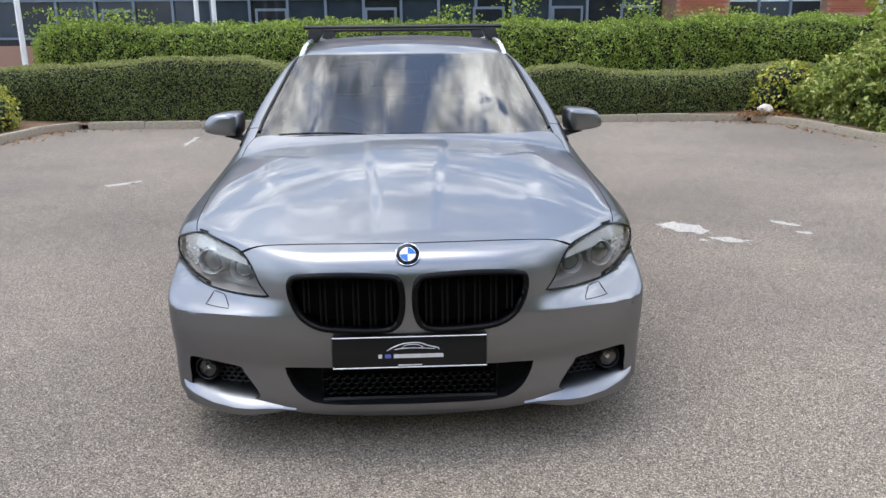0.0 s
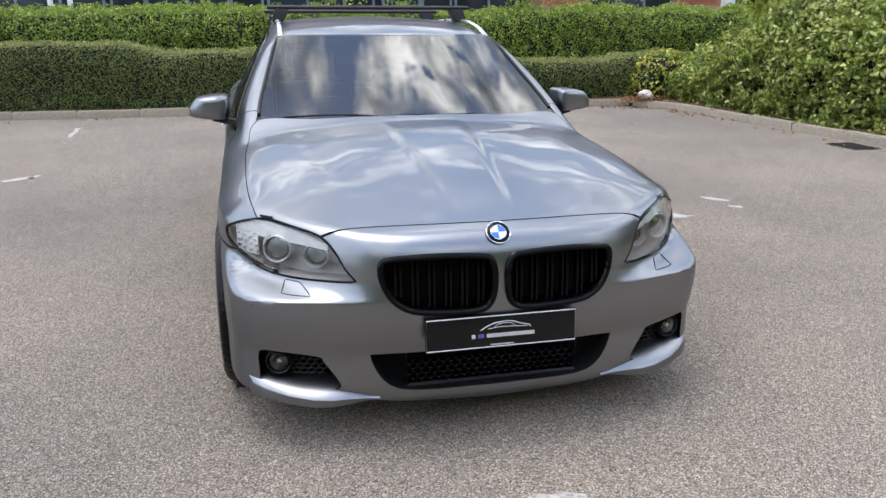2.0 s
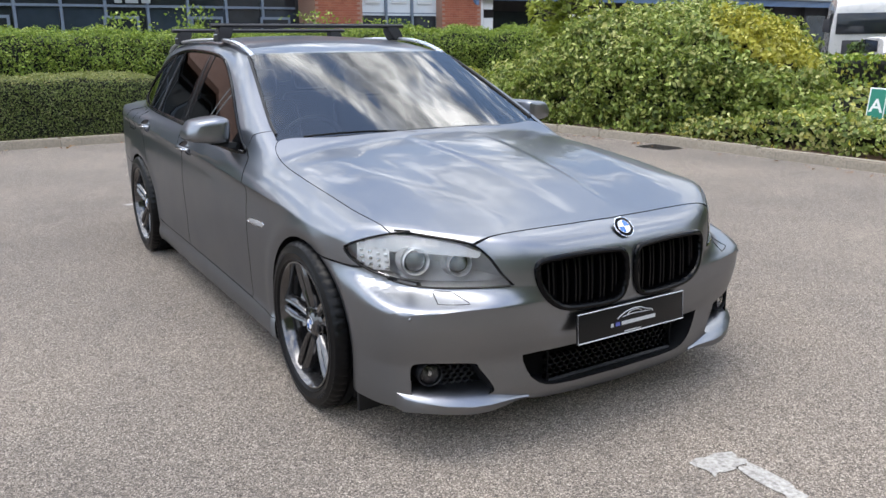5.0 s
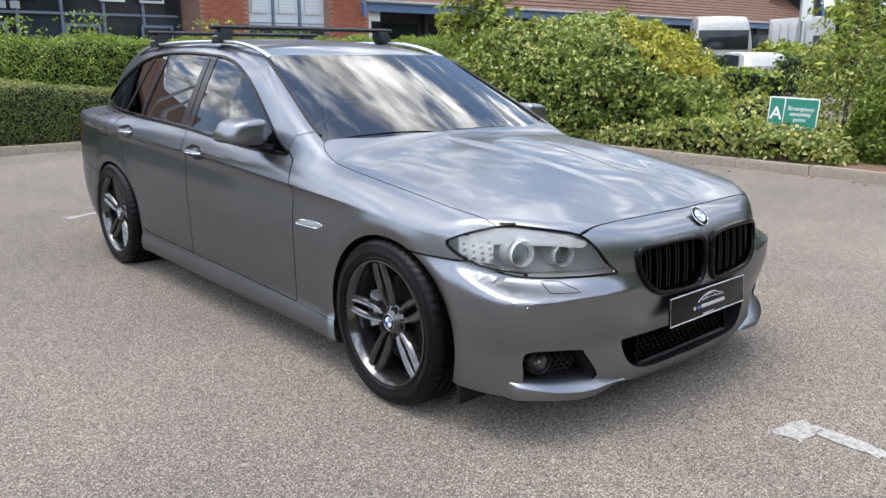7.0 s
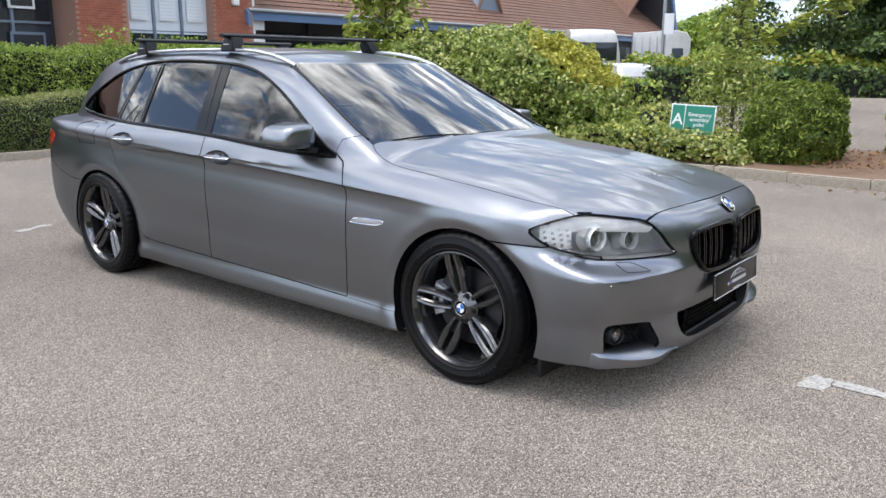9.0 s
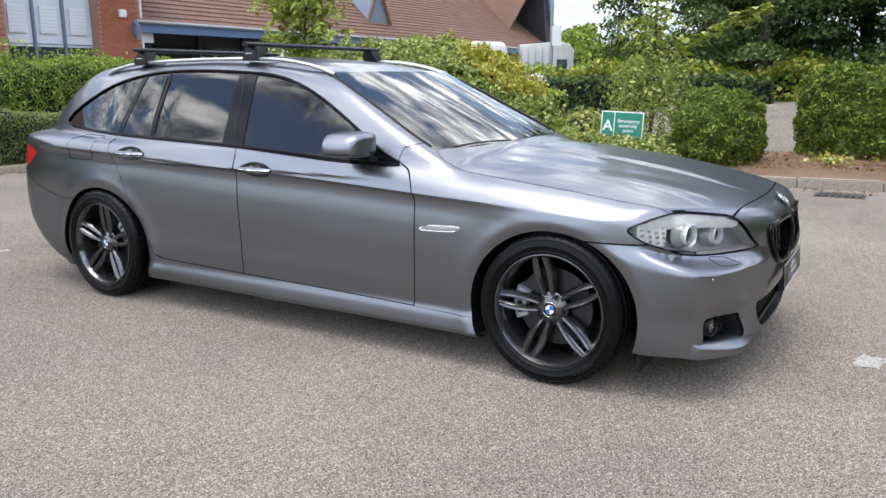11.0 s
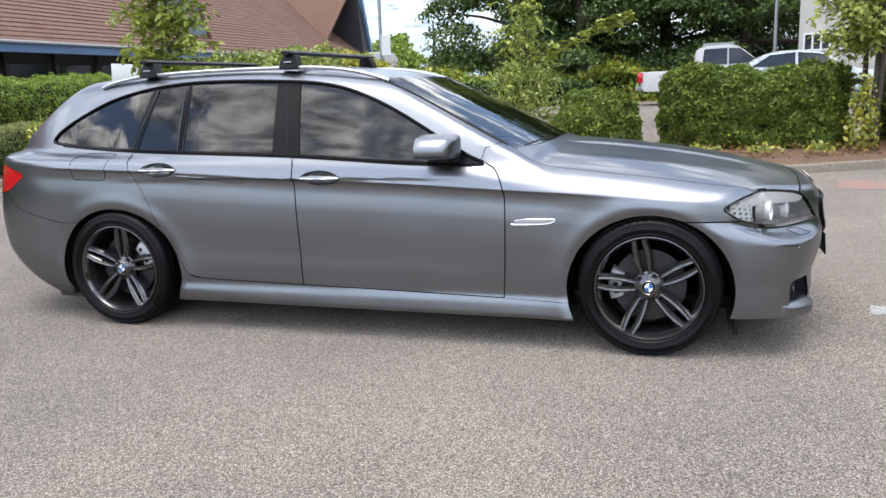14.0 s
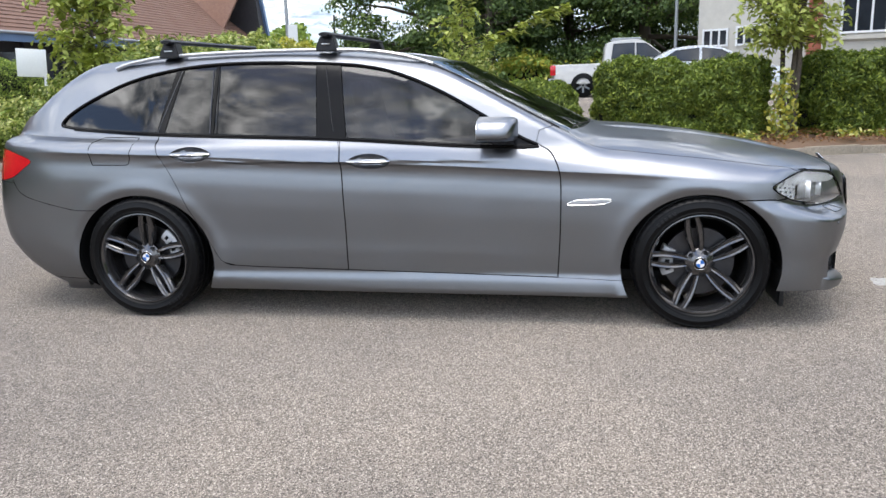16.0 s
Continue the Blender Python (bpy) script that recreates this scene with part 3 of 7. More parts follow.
def skin():
    """Half of the skin (x <= 0) as a grid of points, [column, row]: columns run round from the nose to the tail, rows from the sill to the roof's middle."""
    fan = np.radians(np.linspace(0, 90, 84))
    aft = np.radians(np.linspace(90, 180, 40))[1:]
    along = np.arange(0.13, 3.42, 0.018)
    ox = np.zeros(len(fan) + len(along) + len(aft))
    oy = np.concatenate([np.full(len(fan), 0.11), along, np.full(len(aft), 3.43)])
    dx = np.concatenate([-np.sin(fan), np.full(len(along), -1.0), -np.sin(aft)])
    dy = np.concatenate([-np.cos(fan), np.zeros(len(along)), -np.cos(aft)])
    # rows of the wall
    z_crease = CREASE(oy + dy * 0.8)
    edge = np.where(oy + dy < 0.75, curve((-0.8, 0.700), (-0.5, 0.705), (-0.2, 0.765), (0.2, 0.835), (0.5, 0.865), (0.75, 0.90))(oy + dy * 0.85), BELT(oy + dy * 0.6) - 0.012)
    low = np.linspace(0, 1, 52)
    mid = np.array([-0.012, -0.005, 0, 0.005, 0.012])
    high = np.linspace(0, 1, 9)[1:]
    walls = []
    # rows gather on the ledge under the lamps
    probe = root(np.stack([ox, oy, np.full(len(ox), 0.55)], 1), np.stack([dx, dy, np.zeros_like(dx)], 1), 0.0, 1.3)
    ledge, tall = LEDGE(np.abs(probe[:, 0])), LEDGE_HIGH(np.abs(probe[:, 0]))
    for f in low:
        even = 0.12 + (np.minimum(z_crease, edge - 0.03) - 0.02 - 0.12) * f
        top_low = np.minimum(z_crease, edge - 0.03) - 0.02
        if f < 0.62:
            near = 0.12 + (ledge - 0.004 - 0.12) * f / 0.62
        elif f < 0.85:
            near = ledge - 0.004 + (tall + 0.008) * (f - 0.62) / 0.23
        else:
            near = ledge + tall + 0.004 + (top_low - ledge - tall - 0.004) * (f - 0.85) / 0.15
        front = 1 - step(oy + dy, -0.65, -0.20)
        walls.append(even * (1 - front) + near * front)
    for m in mid:
        walls.append(np.minimum(z_crease, edge - 0.03) + m)
    for f in high:
        base = np.minimum(z_crease, edge - 0.03) + 0.012
        walls.append(base + (edge - base) * f)
    cols = []
    for zr in walls:
        p = np.stack([ox, oy, zr], 1)
        cols.append(root(p, np.stack([dx, dy, np.zeros_like(dx)], 1), 0.0, 1.3))
    rim = cols[-1]
    spine = np.concatenate([-0.64 + 0.75 * (fan / fan[-1]), along, 3.43 + 0.40 * (aft - aft[0] + 0.02) / (aft[-1] - aft[0] + 0.02)])
    for f in 1 - (1 - np.linspace(0, 1, 58)[1:]) ** 1.25:
        p = rim.copy()
        p[:, 0] = rim[:, 0] * (1 - f)
        p[:, 1] = rim[:, 1] * (1 - f) + spine * f
        p[:, 2] = 0.55
        cols.append(root(p, np.tile([0, 0, 1.0], (len(p), 1)), 0.05, 1.1))
    grid = np.stack(cols, 1)
    grid[:, -1, 0] = 0
    grid[0, :, 0] = 0
    grid[-1, :, 0] = 0
    return grid


def solid(grid, depth, lift=0.0, both=True):
    """A closed shell of that depth under the skin: faces outside carry material 0, inside material 1."""
    n, m = grid.shape[:2]
    du, dv = np.gradient(grid, axis=0), np.gradient(grid, axis=1)
    nor = np.cross(du, dv)
    nor /= np.maximum(np.linalg.norm(nor, axis=2, keepdims=True), 1e-9)
    mid = grid[:, :, :] - np.array([0, 1.7, 0.6])
    nor *= np.where((nor * mid).sum(2, keepdims=True) < 0, -1, 1)
    nor[:, -1, 0] = nor[0, :, 0] = nor[-1, :, 0] = 0
    outer, inner = grid + nor * lift, grid + nor * (lift - depth)
    inner[:, -1, 0] = inner[0, :, 0] = inner[-1, :, 0] = 0
    inner[:, :, 0] = np.minimum(inner[:, :, 0], 0)
    bm = bmesh.new()

    def layer(pts, inside):
        right = [[bm.verts.new(pts[i, j]) for j in range(m)] for i in range(n)]
        halves = [(right, False)]
        if both:
            left = [[right[i][j] if i in (0, n - 1) or j == m - 1 else bm.verts.new(pts[i, j] * (-1, 1, 1)) for j in range(m)] for i in range(n)]
            halves.append((left, True))
        for vs, mirrored in halves:
            for i in range(n - 1):
                for j in range(m - 1):
                    q = [vs[i][j], vs[i][j + 1], vs[i + 1][j + 1], vs[i + 1][j]]
                    f = bm.faces.new(q if inside != mirrored else q[::-1])
                    f.material_index, f.smooth = int(inside), True
        return [h[0] for h in halves]

    outers, inners = layer(outer, False), layer(inner, True)
    for a, b in zip(outers, inners):
        for i in range(n - 1):
            bm.faces.new([a[i][0], a[i + 1][0], b[i + 1][0], b[i][0]]).material_index = 1
    if not both:
        a, b = outers[0], inners[0]
        for j in range(m - 1):
            for i in (0, n - 1):
                bm.faces.new([a[i][j], a[i][j + 1], b[i][j + 1], b[i][j]]).material_index = 1
        for i in range(n - 1):
            bm.faces.new([a[i][m - 1], a[i + 1][m - 1], b[i + 1][m - 1], b[i][m - 1]]).material_index = 1
    bmesh.ops.recalc_face_normals(bm, faces=bm.faces)
    if bm.calc_volume(signed=True) < 0:
        bmesh.ops.reverse_faces(bm, faces=bm.faces)
    me = bpy.data.meshes.new("skin")
    bm.to_mesh(me)
    bm.free()
    return me


def shrink(poly, d):
    """The closed outline moved inwards by d."""
    p = np.array(poly, float)
    area = np.sum(p[:, 0] * np.roll(p[:, 1], -1) - np.roll(p[:, 0], -1) * p[:, 1])
    e0, e1 = p - np.roll(p, 1, 0), np.roll(p, -1, 0) - p
    e0 /= np.maximum(np.linalg.norm(e0, axis=1, keepdims=True), 1e-9)
    e1 /= np.maximum(np.linalg.norm(e1, axis=1, keepdims=True), 1e-9)
    t = e0 + e1
    t /= np.maximum(np.linalg.norm(t, axis=1, keepdims=True), 1e-9)
    nor = np.stack([-t[:, 1], t[:, 0]], 1) * (1 if area > 0 else -1)
    fall = np.clip((nor * np.stack([-e0[:, 1], e0[:, 0]], 1) * (1 if area > 0 else -1)).sum(1, keepdims=True), 0.4, 1)
    return p + nor * d / fall


def prism(poly, plane, lo, hi):
    """A closed prism on an outline in the plane "yz", "xz" or "xy"."""
    bm = bmesh.new()
    put = {"yz": lambda a, b, c: (c, a, b), "xz": lambda a, b, c: (a, c, b), "xy": lambda a, b, c: (a, b, c)}[plane]
    a = [bm.verts.new(put(u, v, lo)) for u, v in poly]
    b = [bm.verts.new(put(u, v, hi)) for u, v in poly]
    bm.faces.new(a)
    bm.faces.new(b)
    k = len(a)
    for i in range(k):
        bm.faces.new([a[i], a[(i + 1) % k], b[(i + 1) % k], b[i]])
    bmesh.ops.triangulate(bm, faces=[f for f in bm.faces if len(f.verts) > 4])
    bmesh.ops.recalc_face_normals(bm, faces=bm.faces)
    for f in bm.faces:
        f.material_index = 1
    me = bpy.data.meshes.new("prism")
    bm.to_mesh(me)
    bm.free()
    return me


def carve(base, cuts, materials):
    """The mesh base after ("I" or "D", prism) cuts, with sharp cut edges."""
    ob = new("carved", base.copy())
    inside = np.zeros(len(base.polygons), dtype=np.int32)
    base.polygons.foreach_get("material_index", inside)
    ob.data.materials.clear()
    for m in materials:
        ob.data.materials.append(m)
    ob.data.polygons.foreach_set("material_index", inside)
    tools = []
    for mode, me in cuts:
        t = new("cutter", me)
        if not t.data.materials:
            side = np.zeros(len(me.polygons), dtype=np.int32)
            me.polygons.foreach_get("material_index", side)
            for m in materials:
                t.data.materials.append(m)
            t.data.polygons.foreach_set("material_index", side)
        tools.append(t)
        mod = ob.modifiers.new("cut", "BOOLEAN")
        mod.operation, mod.object, mod.solver = ("INTERSECT" if mode == "I" else "DIFFERENCE"), t, "MANIFOLD"
    bpy.context.view_layer.update()
    me = bpy.data.meshes.new_from_object(ob.evaluated_get(bpy.context.evaluated_depsgraph_get()))
    for o in [ob, *tools]:
        bpy.data.objects.remove(o)
    me.set_sharp_from_angle(angle=radians(32))
    return me


def flipped(me):
    """The mesh mirrored to the other side of the car."""
    bm = bmesh.new()
    bm.from_mesh(me)
    for v in bm.verts:
        v.co.x = -v.co.x
    bmesh.ops.reverse_faces(bm, faces=bm.faces)
    out = me.copy()
    bm.to_mesh(out)
    bm.free()
    return out


def panel(name, me, parent, label=""):
    ob = new(name, me)
    ob.parent = parent
    return tagged(ob, label)


car = tagged(new("estate_car"), "dark grey metallic estate car with black roof bars on asphalt", "car")
GRID = skin()
FULL, HALF = solid(GRID, 0.014), solid(GRID, 0.014, both=False)
GLASS_FULL, GLASS_HALF = solid(GRID, 0.004, lift=-0.004), solid(GRID, 0.004, lift=-0.003, both=False)
PAINTED = [M_PAINT, M_DARK]
GAP = 0.0033

# outlines: (y, z) on the flank, (x, z) on the nose, (x, y) on the bonnet
def oval(yc, zc, a, b, n=56):
    return [(yc + a * math.cos(g), zc + b * math.sin(g)) for g in np.arange(n) * 2 * math.pi / n]


ARCH_F = oval(0.0, 0.318, 0.388, 0.366)
ARCH_R = oval(2.970, 0.318, 0.404, 0.366)
sill_line = [(0.30, 0.246), (0.44, 0.247), (0.70, 0.255), (1.25, 0.268), (1.81, 0.279), (2.30, 0.290), (2.47, 0.298)]
door_nose = smooth_line([(0.700, 0.255), (0.690, 0.46), (0.687, 0.70), (0.698, 0.81), (0.738, 0.890), (0.79, 0.925)], 5)
b_line = [(1.807, 0.279), (1.810, 0.55), (1.817, 0.757), (1.825, 0.919), (1.835, 0.985)]
c_line = smooth_line([(2.44, 0.296), (2.505, 0.315), (2.54, 0.355), (2.658, 0.56), (2.752, 0.761), (2.821, 0.884), (2.866, 1.02)], 4)
sill_low = [(u, v) for u, v in sill_line if 0.72 < u < 1.8]
sill_mid = [(u, v) for u, v in sill_line if 1.82 < u < 2.4]
belt_f = [(u, float(BELT(u))) for u in np.linspace(0.80, 1.83, 12)]
belt_r = [(u, float(BELT(u))) for u in np.linspace(1.84, 2.86, 12)]
DOOR_F = list(map(tuple, door_nose)) + belt_f[1:] + b_line[::-1][1:] + sill_low[::-1]
DOOR_R = b_line[:-1] + belt_r + list(map(tuple, c_line))[::-1][1:] + sill_mid[::-1]
dlo_top = smooth_line([(0.800, 0.920), (0.90, 0.972), (1.03, 1.046), (1.20, 1.143), (1.384, 1.235), (1.565, 1.303), (1.718, 1.337), (1.873, 1.354), (2.19, 1.370), (2.51, 1.372), (2.78, 1.353), (3.02, 1.309), (3.20, 1.251), (3.40, 1.158), (3.49, 1.098), (3.515, 1.062), (3.48, 1.043)], 4)
belt_dlo = [(u, float(BELT(u)) + 0.002) for u in np.linspace(3.42, 0.86, 24)]
DLO = list(map(tuple, dlo_top)) + belt_dlo
LAMP_LOW = [(-0.468, 0.617), (-0.52, 0.611), (-0.60, 0.606), (-0.652, 0.603), (-0.70, 0.603), (-0.74, 0.606), (-0.79, 0.620)]
LAMP_TOP = [(-0.80, 0.786), (-0.755, 0.784), (-0.66, 0.770), (-0.575, 0.752), (-0.532, 0.712), (-0.500, 0.655)]
LAMP_FRONT = [tuple(q) for q in smooth_line(LAMP_LOW, 4)] + [(-0.84, 0.630), (-0.90, 0.636), (-1.0, 0.636), (-1.0, 0.86), (-0.86, 0.82)] + [tuple(q) for q in smooth_line(LAMP_TOP, 4)]
LAMP_OUT = [(-0.51, 0.622), (-0.46, 0.634), (-0.41, 0.652), (-0.355, 0.684), (-0.326, 0.710), (-0.345, 0.727), (-0.40, 0.752), (-0.46, 0.772), (-0.51, 0.784)]
LAMP_SIDE = [tuple(q) for q in smooth_line(LAMP_OUT, 4)] + [(-0.56, 0.787), (-0.62, 0.792), (-1.0, 0.80), (-1.0, 0.50), (-0.58, 0.50), (-0.56, 0.615)]
BUMPER_TOP = [(-1.1, 0.653), (-0.87, 0.653), (-0.80, 0.66), (-0.62, 0.74), (-0.567, 0.775), (-0.40, 0.81), (-0.2, 0.82), (0.0, 0.82), (0.2, 0.82), (0.40, 0.81), (0.567, 0.775), (0.62, 0.74), (0.80, 0.66), (0.87, 0.653), (1.1, 0.653)]
BUMPER_LOW = smooth_line([(1.1, 0.19), (0.83, 0.197), (0.75, 0.188), (0.61, 0.170), (0.50, 0.178), (0.44, 0.192), (0.34, 0.180), (0.2, 0.170), (0.0, 0.163), (-0.2, 0.170), (-0.34, 0.180), (-0.44, 0.192), (-0.50, 0.178), (-0.61, 0.170), (-0.75, 0.188), (-0.83, 0.197), (-1.1, 0.19)], 4)
KIDNEY = smooth_line([(-0.398, 0.655), (-0.388, 0.688), (-0.34, 0.700), (-0.22, 0.704), (-0.09, 0.699), (-0.035, 0.688), (-0.018, 0.64), (-0.022, 0.565), (-0.045, 0.522), (-0.10, 0.508), (-0.22, 0.511), (-0.30, 0.522), (-0.355, 0.555), (-0.387, 0.605)], 5, True)
MOUTH_HALF = [(-0.43, 0.362), (-0.425, 0.335), (-0.41, 0.300), (-0.392, 0.272), (-0.365, 0.248), (-0.335, 0.234), (-0.29, 0.226), (-0.22, 0.222), (-0.12, 0.222), (0.0, 0.222)]
MOUTH = MOUTH_HALF + [(-u, v) for u, v in MOUTH_HALF[-2::-1]] + [(0.36, 0.366), (0.18, 0.366), (0.0, 0.366), (-0.18, 0.366), (-0.36, 0.366)]
FOG = smooth_line([(-0.790, 0.345), (-0.774, 0.362), (-0.72, 0.363), (-0.600, 0.352), (-0.578, 0.330), (-0.532, 0.262), (-0.538, 0.236), (-0.62, 0.222), (-0.772, 0.236), (-0.790, 0.29)], 4, True)
BONNET = [(0.0, -0.715)]
for u, v in smooth_line([(-0.2, -0.707), (-0.40, -0.690), (-0.567, -0.672), (-0.66, -0.595), (-0.755, -0.495), (-0.785, -0.36), (-0.800, -0.1), (-0.800, 0.25), (-0.785, 0.50), (-0.765, 0.62), (-0.70, 0.655), (-0.5, 0.585), (-0.25, 0.545), (0.0, 0.53)], 4):
    BONNET.append((u, v))
BONNET = BONNET + [(-u, v) for u, v in BONNET[::-1] if u < -1e-6]
SCREEN = smooth_line([(-0.745, 0.655), (-0.725, 0.78), (-0.675, 1.05), (-0.612, 1.355), (-0.59, 1.392)], 5) + smooth_line([(-0.55, 1.39), (-0.3, 1.315), (0.0, 1.285)], 5)
SCREEN = [tuple(q) for q in SCREEN]
SCREEN = SCREEN + [(-u, v) for u, v in SCREEN[::-1] if u < -1e-6] + [(0.5, 0.50), (0.0, 0.44), (-0.5, 0.50)]

W = 1.3


def lamp_hole(inset=0.0):
    """The solid that a headlamp takes out of the skin: its outline from the front and from the side."""
    return carve(prism(shrink(LAMP_FRONT, inset), "xz", -1.1, -0.2), [("I", prism(shrink(LAMP_SIDE, inset), "yz", -W, -0.3))], PAINTED)


full_front_lamps = [("D", lamp_hole()), ("D", flipped(lamp_hole()))]
arches = lambda: [("D", prism(ARCH_F, "yz", -W, W)), ("D", prism(ARCH_R, "yz", -W, W))]

# bonnet
bonnet_me = carve(FULL, [("I", prism(shrink(BONNET, GAP), "xy", 0.62, 1.2))] + full_front_lamps, PAINTED)
bonnet = panel("bonnet", bonnet_me, car, "grey metallic bonnet with long creases")
# front bumper
bumper_area = BUMPER_TOP + [tuple(q) for q in BUMPER_LOW]
kidneys = [("D", prism([tuple(q) for q in KIDNEY], "xz", -1.1, -0.5)), ("D", prism([(-u, v) for u, v in KIDNEY], "xz", -1.1, -0.5))]
fogs = [("D", prism([tuple(q) for q in FOG], "xz", -1.1, -0.3)), ("D", prism([(-u, v) for u, v in FOG], "xz", -1.1, -0.3))]
bumper_me = carve(FULL, [("I", prism(shrink(bumper_area, GAP), "xz", -1.1, -0.05)), ("D", prism([(-u, v) for u, v in shrink(BONNET, -GAP)], "xy", 0.70, 1.2)), ("D", prism([tuple(q) for q in MOUTH], "xz", -1.1, -0.5))] + kidneys + fogs + full_front_lamps + arches(), PAINTED)
bumper = panel("front_bumper", bumper_me, car, "grey bumper with twin kidney openings")
# flank: wings, sills, quarters, pillars and roof are what is left of the shell
rest = [("D", prism(BONNET, "xy", 0.62, 1.2)), ("D", prism(shrink(bumper_area, -GAP), "xz", -1.1, -0.05)), ("D", prism(SCREEN, "xy", 0.9, 1.6))] + full_front_lamps + arches()
WING = list(map(tuple, smooth_line([(0.700, 0.13), (0.700, 0.255), (0.690, 0.46), (0.687, 0.70), (0.698, 0.81), (0.738, 0.890), (0.79, 0.925)], 5))) + [(0.815, 0.94), (0.80, 1.00), (0.66, 1.04), (0.3, 1.1), (-0.9, 1.1), (-0.9, 0.13)]
half_cuts = [("D", prism(BONNET, "xy", 0.62, 1.2)), ("D", prism(shrink(bumper_area, -GAP), "xz", -1.1, -0.05)), ("D", lamp_hole())]
wing_me = carve(HALF, [("I", prism(shrink(WING, GAP), "yz", -W, -0.3))] + half_cuts + [("D", prism(ARCH_F, "yz", -W, W)), ("D", prism([(-2, 0.05), (-2, 0.246), (0.36, 0.246), (0.70, 0.255), (0.9, 0.258), (0.9, 0.05)], "yz", -W, W)), ("D", prism(SCREEN, "xy", 0.9, 1.6))], PAINTED)
HANDLES = ((1.666, 0.857), (2.643, 0.902))


def cup_ring(yc, zc, grow=1.0):
    """The almond outline of a handle's recess."""
    return [(yc + 0.112 * grow * math.cos(g), zc + 0.040 * grow * math.sin(g) * abs(math.sin(g)) ** 0.25) for g in np.arange(28) * 2 * math.pi / 28]


door_f_me = carve(HALF, [("I", prism(shrink(DOOR_F, GAP), "yz", -W, -0.3)), ("D", prism(cup_ring(*HANDLES[0]), "yz", -W, -0.3))], PAINTED)
door_r_me = carve(HALF, [("I", prism(shrink(DOOR_R, GAP), "yz", -W, -0.3)), ("D", prism(cup_ring(*HANDLES[1]), "yz", -W, -0.3)), ("D", prism(shrink(ARCH_R, -0.002), "yz", -W, W))], PAINTED)
SKIRT = [(0.30, 0.05)] + [(u, v - 0.002) for u, v in sill_line] + [(2.51, 0.313), (2.60, 0.318), (2.70, 0.318), (2.70, 0.05)]
skirt_me = carve(HALF, [("I", prism(SKIRT, "yz", -W, -0.3)), ("D", prism([(0.2, 0.0), (0.2, 0.148), (2.75, 0.162), (2.75, 0.0)], "yz", -W, W)), ("D", prism(ARCH_F, "yz", -W, W)), ("D", prism(ARCH_R, "yz", -W, W))], PAINTED)
RBUMP = [(3.20, 0.6), (3.36, 0.600), (3.52, 0.632), (3.66, 0.668), (3.72, 0.70), (3.755, 0.752), (4.3, 0.765), (4.3, 0.20), (3.46, 0.20), (3.20, 0.20)]
rear_me = carve(FULL, [("I", prism(shrink(RBUMP, GAP), "yz", -W, W)), ("D", prism(ARCH_R, "yz", -W, W))], PAINTED)
LAMP_R = list(map(tuple, smooth_line([(3.612, 0.872), (3.70, 0.910), (3.82, 0.938), (4.05, 0.946), (4.3, 0.946), (4.3, 0.755), (4.05, 0.755), (3.86, 0.758), (3.75, 0.780), (3.67, 0.828)], 3, True)))
BACKLIGHT = [tuple(q) for q in smooth_line([(-0.50, 1.10), (-0.25, 1.095), (0.0, 1.095), (0.25, 1.095), (0.50, 1.10), (0.535, 1.13), (0.50, 1.22), (0.46, 1.31), (0.42, 1.335), (0.2, 1.34), (0.0, 1.34), (-0.2, 1.34), (-0.42, 1.335), (-0.46, 1.31), (-0.50, 1.22), (-0.535, 1.13)], 2, True)]
shell_me = carve(FULL, rest + [("D", prism(DLO, "yz", -W, W)), ("D", prism(WING, "yz", -W, W)), ("D", prism(DOOR_F, "yz", -W, W)), ("D", prism(DOOR_R, "yz", -W, W)), ("D", prism([(-2, 0.0), (-2, 0.9), (0.69, 0.9), (0.69, 0.26), (2.47, 0.31), (2.75, 0.32), (2.75, 0.0)], "yz", -W, W)), ("D", prism(RBUMP, "yz", -W, W)), ("D", prism(LAMP_R, "yz", -W, -0.42)), ("D", prism(LAMP_R, "yz", 0.42, W)), ("D", prism(BACKLIGHT, "xz", 3.3, 4.4))], PAINTED)
panel("body_shell", shell_me, car)
panel("rear_bumper", rear_me, car)
SIDES = []
for name, me in (("front_wing", wing_me), ("front_door", door_f_me), ("rear_door", door_r_me), ("side_skirt", skirt_me)):
    SIDES.append((panel(name, me, car), panel(name, flipped(me), car)))

# ---- the car's smaller parts ----


def part(name, bm, material, parent, label="", flat=False):
    """Links a bmesh as one mesh object under a thing or a part."""
    me = bpy.data.meshes.new(name)
    for f in bm.faces:
        f.smooth = not flat
    bm.to_mesh(me)
    bm.free()
    if not flat:
        me.set_sharp_from_angle(angle=radians(35))
    for m in material if isinstance(material, list) else [material]:
        me.materials.append(m)
    ob = new(name, me)
    ob.parent = parent
    return tagged(ob, label)


def block(lo, hi, r=0.0, segments=2):
    """A box from corner to corner, its edges rounded by r."""
    bm = bmesh.new()
    bmesh.ops.create_cube(bm, size=1)
    for v in bm.verts:
        v.co = [lo[i] + (v.co[i] + 0.5) * (hi[i] - lo[i]) for i in range(3)]
    if r:
        bmesh.ops.bevel(bm, geom=bm.edges[:], offset=r, segments=segments, affect="EDGES", profile=0.5)
    return bm


def joined(*bms):
    out = bmesh.new()
    for b in bms:
        me = bpy.data.meshes.new("piece")
        b.to_mesh(me)
        b.free()
        out.from_mesh(me)
        bpy.data.meshes.remove(me)
    return out


def moved(bm, m):
    bmesh.ops.transform(bm, matrix=m, verts=bm.verts)
    return bm


